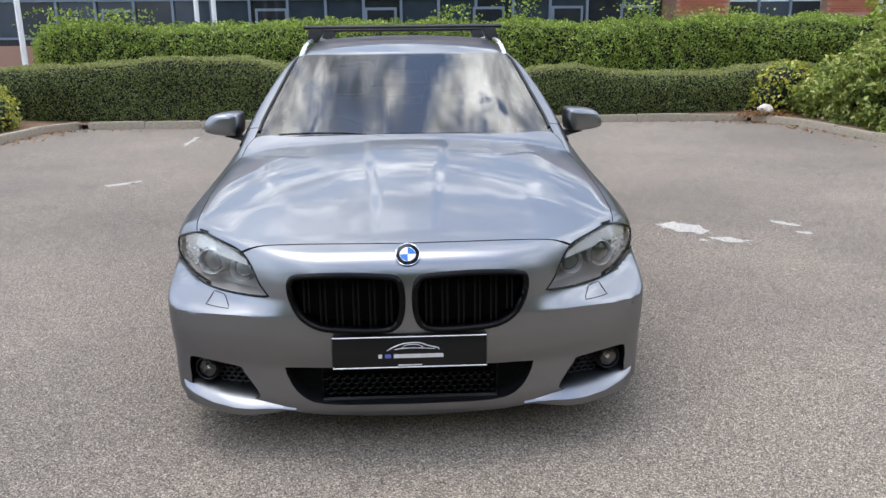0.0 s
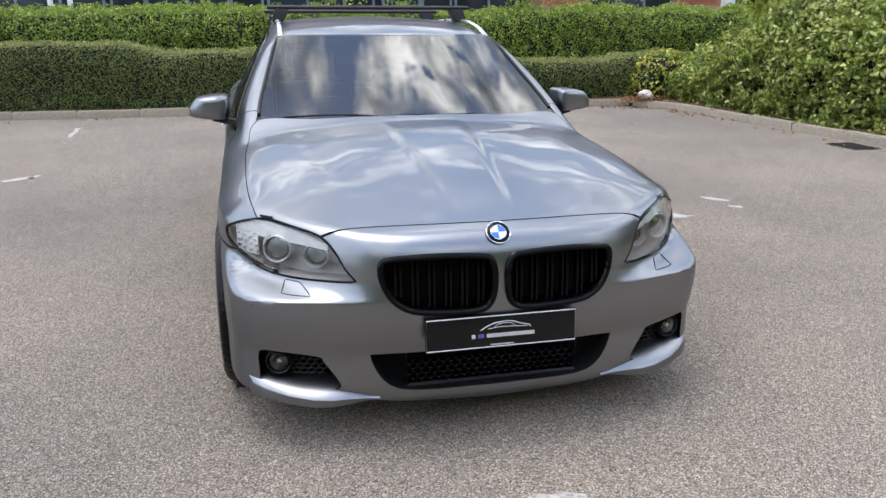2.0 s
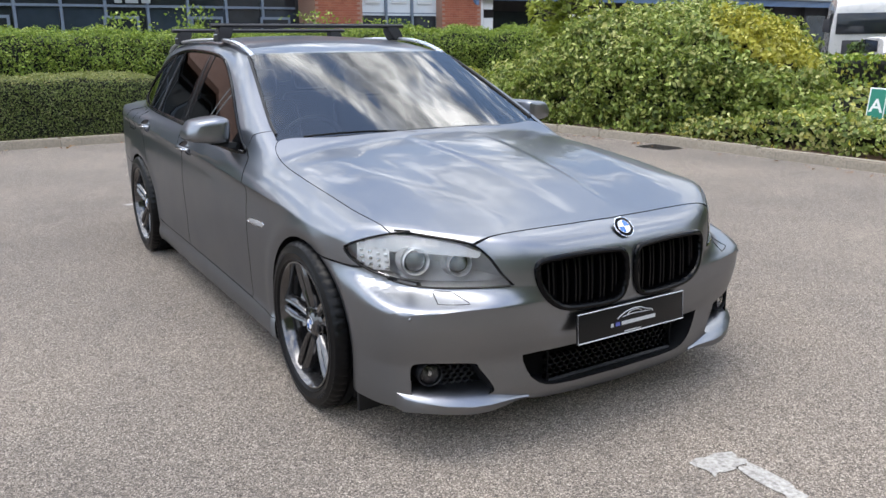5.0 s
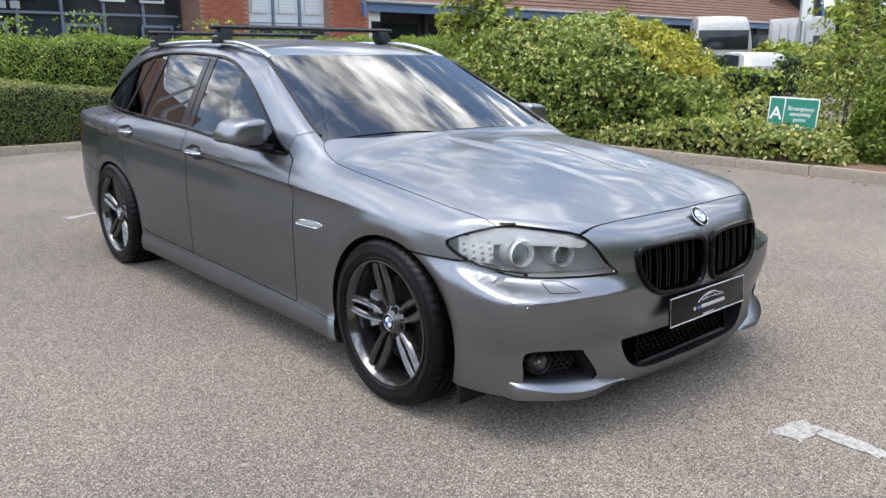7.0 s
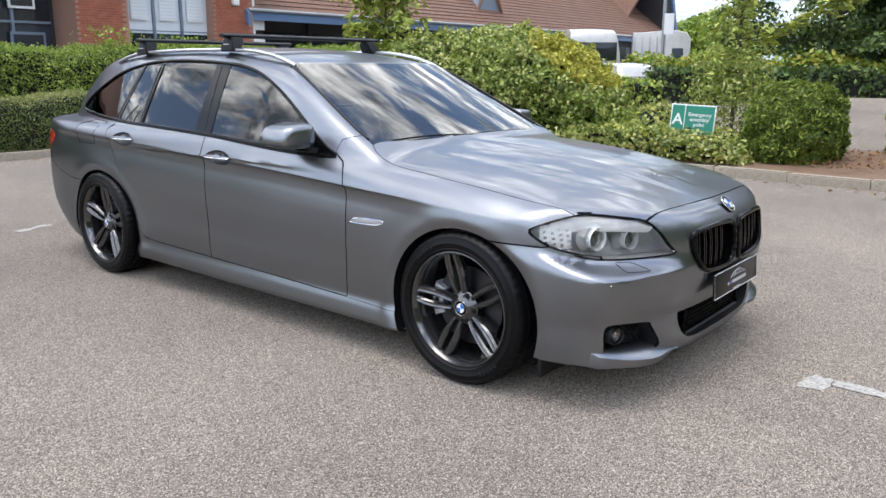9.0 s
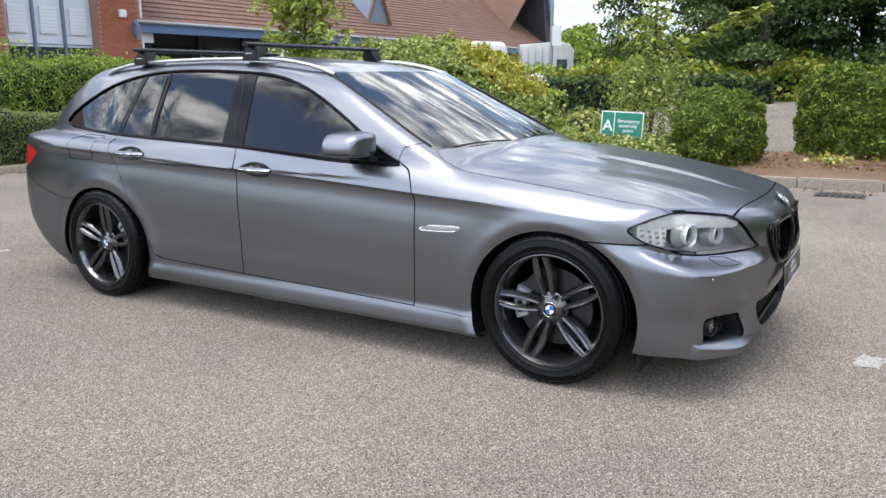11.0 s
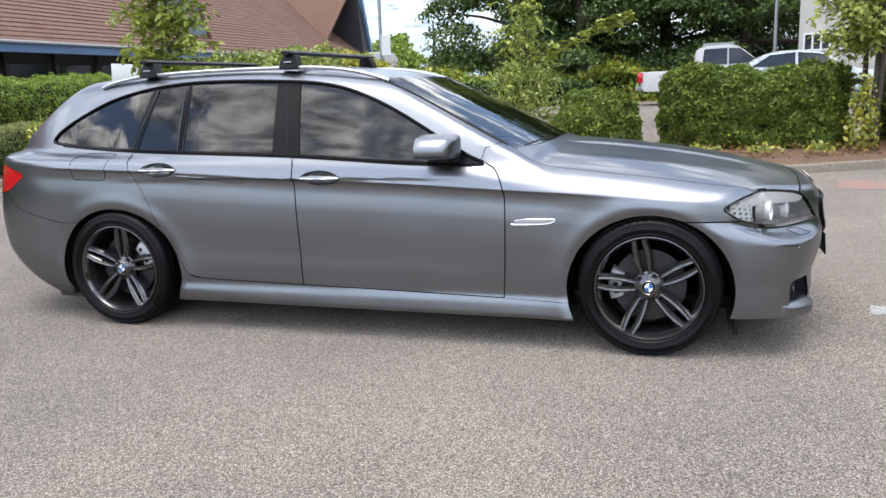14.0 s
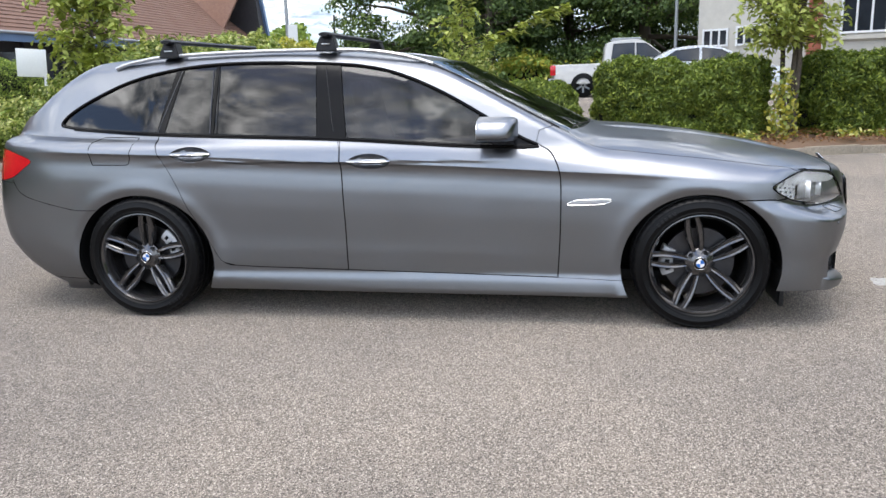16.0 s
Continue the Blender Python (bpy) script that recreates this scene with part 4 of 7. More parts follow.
def twin(ob, name=None):
    """The same part mirrored to the other side."""
    o = new(name or ob.name.split(".")[0], flipped(ob.data))
    o.parent = ob.parent
    for k in ("label",):
        if k in ob:
            o[k] = ob[k]
    return o


def on_side(yz, lift=0.0):
    """Points of the near flank (x < 0) at those (y, z), lifted outwards."""
    q = np.array([(p[0], p[1]) for p in yz], float)
    p = np.stack([np.zeros(len(q)), q[:, 0], q[:, 1]], 1)
    out = root(p, np.tile([-1.0, 0, 0], (len(p), 1)), 0.1, 1.2)
    out[:, 0] -= lift
    return out


def on_front(xz, lift=0.0):
    q = np.array([(p[0], p[1]) for p in xz], float)
    p = np.stack([q[:, 0], np.full(len(q), -0.2), q[:, 1]], 1)
    out = root(p, np.tile([0, -1.0, 0], (len(p), 1)), 0, 0.9)
    out[:, 1] -= lift
    return out


def on_top(xy, lift=0.0):
    q = np.array([(p[0], p[1]) for p in xy], float)
    p = np.stack([q[:, 0], q[:, 1], np.full(len(q), 0.6)], 1)
    out = root(p, np.tile([0, 0, 1.0], (len(p), 1)), 0, 1.1)
    out[:, 2] += lift
    return out


def lathe(profile, n=64, axis="x", wobble=None):
    """A solid of revolution of (along, radius) points about the axis x."""
    bm = bmesh.new()
    rings = []
    for i in range(n):
        g = 2 * math.pi * i / n
        rings.append([bm.verts.new((a, -r * math.cos(g), r * math.sin(g))) for a, r in (wobble(profile, i) if wobble else profile)])
    for i in range(n):
        for j in range(len(profile) - 1):
            bm.faces.new([rings[i][j], rings[i][j + 1], rings[(i + 1) % n][j + 1], rings[(i + 1) % n][j]])
    bmesh.ops.remove_doubles(bm, verts=bm.verts, dist=1e-6)
    bmesh.ops.recalc_face_normals(bm, faces=bm.faces)
    return bm


def sheet(rows):
    """A bmesh of quads through rows of points."""
    bm = bmesh.new()
    vs = [[bm.verts.new(tuple(p)) for p in r] for r in rows]
    for a, b in zip(vs, vs[1:]):
        for i in range(len(a) - 1):
            bm.faces.new([a[i], a[i + 1], b[i + 1], b[i]])
    return bm


def loft(sections, caps=True):
    """A bmesh through closed sections of equal count."""
    bm = bmesh.new()
    vs = [[bm.verts.new(tuple(p)) for p in s] for s in sections]
    k = len(vs[0])
    for a, b in zip(vs, vs[1:]):
        for i in range(k):
            bm.faces.new([a[i], a[(i + 1) % k], b[(i + 1) % k], b[i]])
    if caps:
        bm.faces.new(vs[0])
        bm.faces.new(vs[-1])
    bmesh.ops.recalc_face_normals(bm, faces=bm.faces)
    return bm


def roundel(parent, m, r):
    """The maker's round badge: black ring, blue and white quarters, chrome rim; drawn facing local -y at the pose m."""
    badge = part("badge", moved(lathe([(0.0, 0.0), (0.0, r), (-0.004, r * 1.0), (-0.006, r * 0.93), (-0.006, 0.0)], 40), m @ pose(0, 0, 0, 0, 0, 90)), M_GLOSS, parent, "round badge in black, blue and white")
    part("rim", moved(tube([(math.cos(g) * r * 0.97, -0.005, math.sin(g) * r * 0.97) for g in np.arange(40) * math.pi / 20], r * 0.045, True, 6), m), M_CHROME, badge)
    part("ring", moved(tube([(math.cos(g) * r * 0.62, -0.006, math.sin(g) * r * 0.62) for g in np.arange(40) * math.pi / 20], r * 0.035, True, 6), m), M_CHROME, badge)
    for k, mt in enumerate((M_BLUE, M_WHITE, M_BLUE, M_WHITE)):
        bm = bmesh.new()
        arc = [bm.verts.new((0, -0.0075, 0))] + [bm.verts.new((math.cos(g) * r * 0.6, -0.0075, math.sin(g) * r * 0.6)) for g in np.linspace(k * math.pi / 2, (k + 1) * math.pi / 2, 10)]
        bm.faces.new(arc[::-1])
        part("quarter", moved(bm, m), mt, badge, flat=True)
    return badge


# glass
def screen_sheet(depth):
    """The windscreen's surface, that far below the skin, as rows of points from the scuttle to the roof."""
    rows = []
    for v in np.linspace(0, 1, 41):
        row = []
        for u in np.linspace(-1, 1, 81):
            x = u * (0.742 - 0.150 * v)
            y = (0.47 + 0.185 * u * u) * (1 - v) + (1.290 + 0.100 * u * u) * v
            row.append((x, y, 0.985 + (y - 0.50 - 0.30 * x * x) / 2.08 - depth))
        rows.append(row)
    return rows


outer_rows, inner_rows = screen_sheet(0.004), screen_sheet(0.009)
bm = bmesh.new()
layers = [[[bm.verts.new(p) for p in r] for r in rows] for rows in (outer_rows, inner_rows)]
for k, vs in enumerate(layers):
    for a, b in zip(vs, vs[1:]):
        for i in range(80):
            q = [a[i], a[i + 1], b[i + 1], b[i]]
            bm.faces.new(q if k == 0 else q[::-1]).material_index = k
rim_a, rim_b = ([vs[0][i] for i in range(81)] + [r[-1] for r in vs[1:]] + vs[-1][-2::-1] + [r[0] for r in vs[-2:0:-1]] for vs in layers)
for i in range(len(rim_a)):
    k = (i + 1) % len(rim_a)
    bm.faces.new([rim_a[i], rim_b[i], rim_b[k], rim_a[k]]).material_index = 1
windscreen = part("windscreen", bm, M_SCREEN, car, "clear windscreen")
windscreen.visible_shadow = False
edge_pts = smooth_line([(-0.73, 0.70), (-0.720, 0.80), (-0.672, 1.05), (-0.610, 1.35), (-0.57, 1.385), (-0.3, 1.31), (0, 1.28), (0.3, 1.31), (0.57, 1.385), (0.610, 1.35), (0.672, 1.05), (0.720, 0.80), (0.73, 0.70)], 6)
part("seal", tube(on_top(edge_pts, -0.001), 0.008), M_BLACK, windscreen)


def quad_cut(a_low, a_top, b_low, b_top):
    return [(a_low, 0.88), (a_top, 1.45), (b_top, 1.45), (b_low, 0.88)]


# each pane lies between two slanting lines across the window opening
PANES = (("front_side_window", M_TINT, quad_cut(0.74, 0.74, 1.775, 1.880)), ("rear_side_window", M_PRIVACY, quad_cut(1.945, 2.015, 2.522, 2.560)),
         ("rear_quarter_light", M_PRIVACY, quad_cut(2.545, 2.583, 2.845, 2.745)), ("rear_quarter_window", M_PRIVACY, quad_cut(2.900, 2.795, 3.6, 3.6)))
PILLARS = (("centre_pillar_trim", quad_cut(1.779, 1.884, 1.941, 2.011)), ("window_divider", quad_cut(2.526, 2.564, 2.541, 2.579)), ("rear_pillar_trim", quad_cut(2.849, 2.749, 2.896, 2.791)))
for name, m, q in PANES:
    me = carve(GLASS_HALF, [("I", prism(shrink(DLO, 0.003), "yz", -W, -0.3)), ("I", prism(q, "yz", -W, -0.3))], m)
    for mm in (me, flipped(me)):
        panel(name, mm, car, "dark tinted side window").visible_shadow = False
for name, q in PILLARS:
    me = carve(HALF, [("I", prism(shrink(DLO, 0.002), "yz", -W, -0.3)), ("I", prism(q, "yz", -W, -0.3))], [M_GLOSS, M_BLACK])
    panel(name, me, car)
    panel(name, flipped(me), car)
for k, (y0, y1) in enumerate(((2.552, 2.590), (2.872, 2.770), (1.862, 1.950), (2.515, 2.553))):
    path = [(y0 + (y1 - y0) * f, 0.985 + (1.36 - 0.985) * f) for f in np.linspace(0.06, 0.94, 10)]
    twin(part("pillar_seal", tube(on_side(path, 0.0), 0.003, sides=6), M_STEEL if k < 2 else M_BLACK, car))
dlo_fine = [tuple(p) for p in smooth_line(DLO[::3], 3, True)]
twin(part("window_surround", tube(on_side(dlo_fine, 0.0005), 0.0092, True), M_GLOSS, car))
belt_path = [(u, float(BELT(u)) - 0.006) for u in np.linspace(0.86, 3.42, 60)]
twin(part("waist_trim", tube(on_side(belt_path, 0.001), 0.0055), M_GLOSS, car))
# mirror triangle at the foot of the screen pillar
tri_me = carve(HALF, [("I", prism([(0.80, 0.915), (0.985, 1.005), (0.985, 0.926)], "yz", -W, -0.3))], [M_GLOSS, M_BLACK])
panel("mirror_triangle", tri_me, car)
panel("mirror_triangle", flipped(tri_me), car)

# seams on the flanks
fuel = [(3.222, 0.853), (3.232, 0.90), (3.215, 0.982), (3.10, 0.990), (2.99, 0.988), (2.975, 0.975), (3.00, 0.87), (3.02, 0.850), (3.10, 0.849), (3.20, 0.850)]
part("fuel_flap_seam", tube(on_side(smooth_line(fuel, 5, True), -0.001), 0.0028, True, 6), M_DARK, car)

# dark rubber in the door gaps
for outline, name in ((DOOR_F, "front_door_seal"), (DOOR_R, "rear_door_seal")):
    ring = [p for p in outline if p[1] < float(BELT(p[0])) - 0.004]
    start = max(range(len(ring)), key=lambda i: math.dist(ring[i - 1], ring[i]))
    ring = ring[start:] + ring[:start]
    dense = [(a[0] + (b[0] - a[0]) * f, a[1] + (b[1] - a[1]) * f) for a, b in zip(ring, ring[1:]) for f in (0, 0.25, 0.5, 0.75)] + [ring[-1]]
    twin(part(name, tube(on_side(dense, -0.0055), 0.0052, sides=6), M_DARK, car))
seam_b = [(-0.30, 0.651), (-0.33, 0.650), (-0.37, 0.651), (-0.40, 0.654)]
twin(part("bumper_seam", tube(on_side(smooth_line(seam_b, 4), -0.003), 0.004, sides=6), M_DARK, car))
seam_r = smooth_line([(3.375, 0.600), (3.52, 0.632), (3.66, 0.668), (3.72, 0.70), (3.758, 0.765)], 4)
twin(part("rear_seam", tube(on_side(seam_r, -0.004), 0.005, sides=6), M_DARK, car))

# side lamps and handles
for yc, zc in HANDLES:
    rim_cup = on_side(cup_ring(yc, zc, 1.03), -0.002)
    bowl_rows = [[(p[0] + d, yc + (p[1] - yc) * k, zc + (p[2] - zc) * k) for p in list(rim_cup) + [rim_cup[0]]] for k, d in ((1.0, 0.0), (0.90, 0.014), (0.72, 0.028), (0.42, 0.037), (0.05, 0.040))]
    bm = sheet(bowl_rows)
    face = on_side(cup_ring(yc, zc), 0.0)
    twin(part("handle_cup", bm, M_PAINT, car))
    twin(part("handle_cup_edge", tube(face, 0.0015, True, 6), M_STEEL, car))
    base = on_side([(yc + d, zc + 0.004) for d in np.linspace(-0.112, 0.112, 15)])
    f = np.sin(np.linspace(0, math.pi, 15)) ** 0.5
    grip = part("door_handle", loft([[(p[0] - 0.022 * k + 0.011 * math.cos(g), p[1], p[2] + (0.004 + 0.009 * k) * math.sin(g)) for g in np.arange(12) * math.pi / 6] for p, k in zip(base, f)]), M_PAINT, car, "grey handle with a chrome strip")
    strip = part("chrome_strip", tube([(p[0] - 0.022 * k - 0.0105, p[1], p[2] - 0.002) for p, k in zip(base, f)], 0.0035, sides=6), M_CHROME, grip)
    other = twin(grip)
    o = twin(strip)
    o.parent = other
lamp = [(0.440, 0.657), (0.455, 0.643), (0.50, 0.634), (0.647, 0.630), (0.640, 0.645), (0.60, 0.655), (0.50, 0.660)]
rim_side = on_side(smooth_line(lamp, 4, True), 0.001)
bm = bmesh.new()
mid = rim_side.mean(0) - (0.006, 0, 0)
vs, hub = [bm.verts.new(tuple(p)) for p in rim_side], bm.verts.new(tuple(mid))
for i in range(len(vs)):
    bm.faces.new([vs[i], vs[(i + 1) % len(vs)], hub])
side_lamp = part("side_repeater", bm, M_BOWL, car, "slim chrome repeater lamp")
other = twin(side_lamp)
frame_ob = part("frame", tube(rim_side, 0.0026, True, 6), M_CHROME, side_lamp)
twin(frame_ob).parent = other

# headlamps
lens_me = carve(GLASS_HALF, [("I", lamp_hole(0.003))], [M_LENS, M_LENS])
lens_me.materials.clear()
lens_me.materials.append(M_LENS)
lens_me.polygons.foreach_set("material_index", np.zeros(len(lens_me.polygons), dtype=np.int32))
LOOP = np.concatenate([on_front(smooth_line(LAMP_LOW, 4)), on_side(smooth_line(LAMP_OUT, 4)), on_front(smooth_line(LAMP_TOP[1:], 4))])
for s in (1, -1):
    lamp_ob = tagged(new("headlamp"), "clear headlamp with two round projectors")
    lamp_ob.parent = car
    lens = panel("lens", lens_me if s == 1 else flipped(lens_me), lamp_ob)
    lens.visible_shadow = False
    sink = np.array([0.035, 0.080, 0.0])
    ends = np.vstack([LOOP, LOOP[:1]])
    part("housing", sheet([[((p + sink * d) * (s, 1, 1)) for p in ends] for d in (0.04, 0.5, 1.0)]), M_BOWL, lamp_ob)
    part("seal", tube([tuple((p + sink * 0.02) * (s, 1, 1)) for p in LOOP], 0.0042, True, 6), M_GLOSS, lamp_ob)
    bowl = bmesh.new()
    ring = [bowl.verts.new(tuple((p + sink) * (s, 1, 1))) for p in LOOP]
    c = bowl.verts.new((-0.67 * s, -0.46, 0.68))
    for i in range(len(ring)):
        bowl.faces.new([ring[i], ring[(i + 1) % len(ring)], c])
    part("bowl", bowl, M_BOWL, lamp_ob)
    for (x, y, z), r in (((-0.706, -0.528, 0.681), 0.047), ((-0.582, -0.610, 0.672), 0.042)):
        m = Matrix.Translation((x * s, y, z)) @ Matrix.Rotation(radians(-14 * s), 4, "Z") @ pose(0, 0, 0, 0, 0, 90)
        ringpart = part("light_ring", moved(lathe([(-0.010, r), (-0.013, r * 0.975), (-0.009, r * 0.94), (0.03, r * 0.91), (0.03, r * 1.01)], 36), m), M_REFLECTOR, lamp_ob, "bright ring")
        part("projector", moved(lathe([(-0.006, 0.0), (-0.003, r * 0.45), (0.006, r * 0.74), (0.022, r * 0.87), (0.03, 0.0)], 28), m), M_BULB, ringpart)
        part("shroud", moved(lathe([(0.02, r * 1.01), (0.012, r * 1.05), (0.05, r * 1.25)], 30), m), M_BOWL, lamp_ob)
    # the bright lid over the projectors and the faceted turn signal
    lid = []
    for (x, z), w in zip(((-0.548, 0.722), (-0.60, 0.744), (-0.66, 0.757), (-0.72, 0.766), (-0.78, 0.766), (-0.825, 0.756)), (0.022, 0.040, 0.050, 0.056, 0.060, 0.060)):
        y = front_y(x, z) + 0.007
        lid.append([(x * s, y, z + 0.004), (x * s, y + 0.006, z - w * 0.5), (x * s, y + 0.022, z - w), (x * s, y + 0.05, z - w)])
    part("lid", sheet(lid), M_REFLECTOR, lamp_ob)
    wall = [[(x * s, front_y(x, 0.69) + 0.050, z) for z in (0.640, 0.67, 0.70, 0.735)] for x in (-0.766, -0.79, -0.815, -0.84)]
    signal = part("turn_signal", sheet(wall), M_REFLECTOR, lamp_ob, "bright faceted turn signal")
    for i in range(4):
        for j in range(4):
            x, z = -0.776 - 0.018 * i, 0.652 + 0.021 * j + 0.004 * i
            y = front_y(x, z) + 0.044
            part("facet", moved(block((-0.0065, -0.003, -0.0055), (0.0065, 0.006, 0.0055), 0.002), Matrix.Translation((x * s, y, z)) @ Matrix.Rotation(radians(-38 * s), 4, "Z")), M_SATIN, signal)
    # washer flap on the ledge
    flap = [(-0.705, 0.566), (-0.70, 0.572), (-0.69, 0.590), (-0.683, 0.594), (-0.665, 0.594), (-0.645, 0.594), (-0.637, 0.590), (-0.618, 0.572), (-0.615, 0.566), (-0.65, 0.565), (-0.68, 0.565)]
    part("washer_flap_seam", tube([(p[0] * s, p[1], p[2]) for p in on_front(flap, -0.0005)], 0.0018, True, 6), M_DARK, bumper)

# kidney grilles
for s in (1, -1):
    kid = tagged(new("kidney_grille"), "gloss black grille with paired upright bars")
    kid.parent = car
    ring = on_front([tuple(p) for p in shrink(KIDNEY, 0.004)])
    part("surround", tube([(p[0] * s, p[1] - 0.004, p[2]) for p in ring], 0.0115, True, 10), M_GLOSS, kid)
    inner_rim = on_front([tuple(p) for p in shrink(KIDNEY, 0.012)])
    part("throat", sheet([[(p[0] * s, p[1] + d, p[2]) for p in list(inner_rim) + [inner_rim[0]]] for d in (0.0, 0.03, 0.07)]), M_GLOSS, kid)
    # dark sheet closes the opening in place of its shaded depth
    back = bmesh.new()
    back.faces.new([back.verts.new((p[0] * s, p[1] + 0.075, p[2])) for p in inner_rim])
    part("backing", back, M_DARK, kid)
    for i in range(6):
        for d in (-0.0085, 0.0085):
            x = -0.066 - 0.0545 * i + d
            top = 0.692 if i < 5 else 0.682
            low = 0.515 if i < 4 else (0.53 if i == 4 else 0.57)
            secs = []
            for z in np.linspace(low, top, 6):
                y = front_y(x, min(max(z, 0.5), 0.7)) + 0.010
                secs.append([((x - 0.0032) * s, y, z), ((x + 0.0032) * s, y, z), ((x + 0.0032) * s, y + 0.03, z), ((x - 0.0032) * s, y + 0.03, z)])
            part("bar", loft(secs), M_GLOSS, kid)
roundel(car, Matrix.Translation((0, -0.783, 0.757)) @ Matrix.Rotation(radians(-42), 4, "X"), 0.041)


def honeycomb(x0, x1, z0, z1, pitch, put, w=0.0022):
    """Hexagonal mesh strips over an area of the nose; put(x, z) gives the place."""
    bm = bmesh.new()
    rows = int((z1 - z0) / (pitch * 0.75)) + 1
    for j in range(rows):
        for i in range(int((x1 - x0) / pitch) + 1):
            cx, cz = x0 + pitch * (i + 0.5 * (j % 2)), z0 + pitch * 0.62 * j
            if cx > x1 or cz > z1:
                continue
            loop = [(cx + pitch * 0.53 * math.sin(g), cz + pitch * 0.40 * math.cos(g)) for g in np.arange(6) * math.pi / 3]
            a = [put(*p) for p in loop]
            ins = [put(cx + (p[0] - cx) * 0.74, cz + (p[1] - cz) * 0.72) for p in loop]
            va, vb, vc = [bm.verts.new(p) for p in a], [bm.verts.new((p[0], p[1] + 0.002, p[2])) for p in ins], [bm.verts.new((p[0], p[1] + 0.018, p[2])) for p in ins]
            for k in range(6):
                l = (k + 1) % 6
                bm.faces.new([va[k], va[l], vb[l], vb[k]])
                bm.faces.new([vb[k], vb[l], vc[l], vc[k]])
    return bm


# lower mouth and fog recesses
mouth = tagged(new("lower_grille"), "black honeycomb lower grille")
mouth.parent = car
rim_front = on_front([tuple(p) for p in MOUTH])
part("throat", sheet([[(p[0], p[1] + d, p[2] + e) for p in list(rim_front) + [rim_front[0]]] for d, e in ((0.002, 0), (0.06, 0.004), (0.10, 0.006))]), M_BLACK, mouth)
# flat near-black sheet for the shade deep in the mouth
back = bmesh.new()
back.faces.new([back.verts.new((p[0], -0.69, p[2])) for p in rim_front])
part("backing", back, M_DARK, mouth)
part("mesh", honeycomb(-0.295, 0.295, 0.236, 0.345, 0.030, lambda x, z: (x, -0.745 + 0.04 * x * x, z)), M_GLOSS, mouth)
part("mesh_frame", tube([(-0.305, -0.752, 0.228), (-0.305, -0.752, 0.362), (0.305, -0.752, 0.362), (0.305, -0.752, 0.228)], 0.010, True, 6), M_BLACK, mouth)
for s in (1, -1):
    fog = tagged(new("fog_lamp_recess"), "black recess with a round fog lamp")
    fog.parent = car
    rim_fog = on_front([tuple(p) for p in FOG])
    part("throat", sheet([[(p[0] * s, p[1] + d, p[2]) for p in list(rim_fog) + [rim_fog[0]]] for d in (0.002, 0.05, 0.10)]), M_BLACK, fog)
    # near-black sheet for the shade at the recess's back
    back = bmesh.new()
    back.faces.new([back.verts.new((p[0] * s, p[1] + 0.09, p[2])) for p in rim_fog])
    part("backing", back, M_DARK, fog)
    part("mesh", honeycomb(-0.680, -0.565, 0.258, 0.345, 0.026, lambda x, z: (x * s, -0.665 + 0.25 * (abs(x) - 0.57), z)), M_BLACK, fog)
    m = Matrix.Translation((-0.724 * s, -0.640, 0.316)) @ Matrix.Scale(0.92, 4) @ Matrix.Rotation(radians(-12 * s), 4, "Z") @ pose(0, 0, 0, 0, 0, 90)
    bezel = part("fog_lamp", moved(lathe([(-0.012, 0.041), (-0.016, 0.044), (-0.008, 0.048), (0.06, 0.05), (0.06, 0.038), (-0.012, 0.036)], 36), m), M_BLACK, fog)
    part("reflector", moved(lathe([(0.03, 0.0), (0.024, 0.02), (0.0, 0.037)], 30), m), M_STEEL, bezel)
    part("lens", moved(lathe([(-0.016, 0.0), (-0.013, 0.02), (-0.006, 0.038), (-0.002, 0.038), (-0.009, 0.02), (-0.012, 0.0)], 30), m), M_LENS, bezel).visible_shadow = False
    part("bulb", moved(lathe([(-0.004, 0.0), (-0.002, 0.008), (0.02, 0.008)], 14), m), M_SATIN, bezel)
    # the blade under the recess
    secs = []
    for x, zi, zf, zb, fwd in ((-0.828, 0.268, 0.250, 0.196, 0.004), (-0.815, 0.266, 0.240, 0.190, 0.022), (-0.78, 0.264, 0.232, 0.192, 0.030), (-0.70, 0.258, 0.220, 0.186, 0.040), (-0.62, 0.254, 0.212, 0.181, 0.042), (-0.56, 0.250, 0.210, 0.181, 0.034), (-0.50, 0.240, 0.210, 0.186, 0.018), (-0.445, 0.222, 0.207, 0.194, 0.005), (-0.40, 0.208, 0.203, 0.196, 0.000)):
        y = front_y(x, 0.25)
        secs.append([(x * s, y + 0.075, zi + 0.008), (x * s, y + 0.02, zi - 0.004), (x * s, y - fwd + 0.004, zf + 0.004), (x * s, y - fwd, zf - 0.002), (x * s, y - fwd + 0.006, zb), (x * s, y + 0.06, zb - 0.004)])
    part("bumper_blade", loft(secs), M_PAINT, bumper)
    sensor = on_front([(-0.80, 0.527), (-0.275, 0.487)], 0.0)
    for p in sensor:
        part("parking_sensor", moved(lathe([(-0.0008, 0.0), (-0.0008, 0.007), (0.004, 0.008)], 18), Matrix.Translation((p[0] * s, p[1], p[2])) @ pose(0, 0, 0, 0, 0, 90)), M_PAINT, bumper)
    # dark liner flap between bumper and tyre
    part("mud_flap", block((-0.88 if s == 1 else 0.60, -0.405, 0.12), (-0.60 if s == 1 else 0.88, -0.385, 0.30), 0.004), M_BLACK, car)

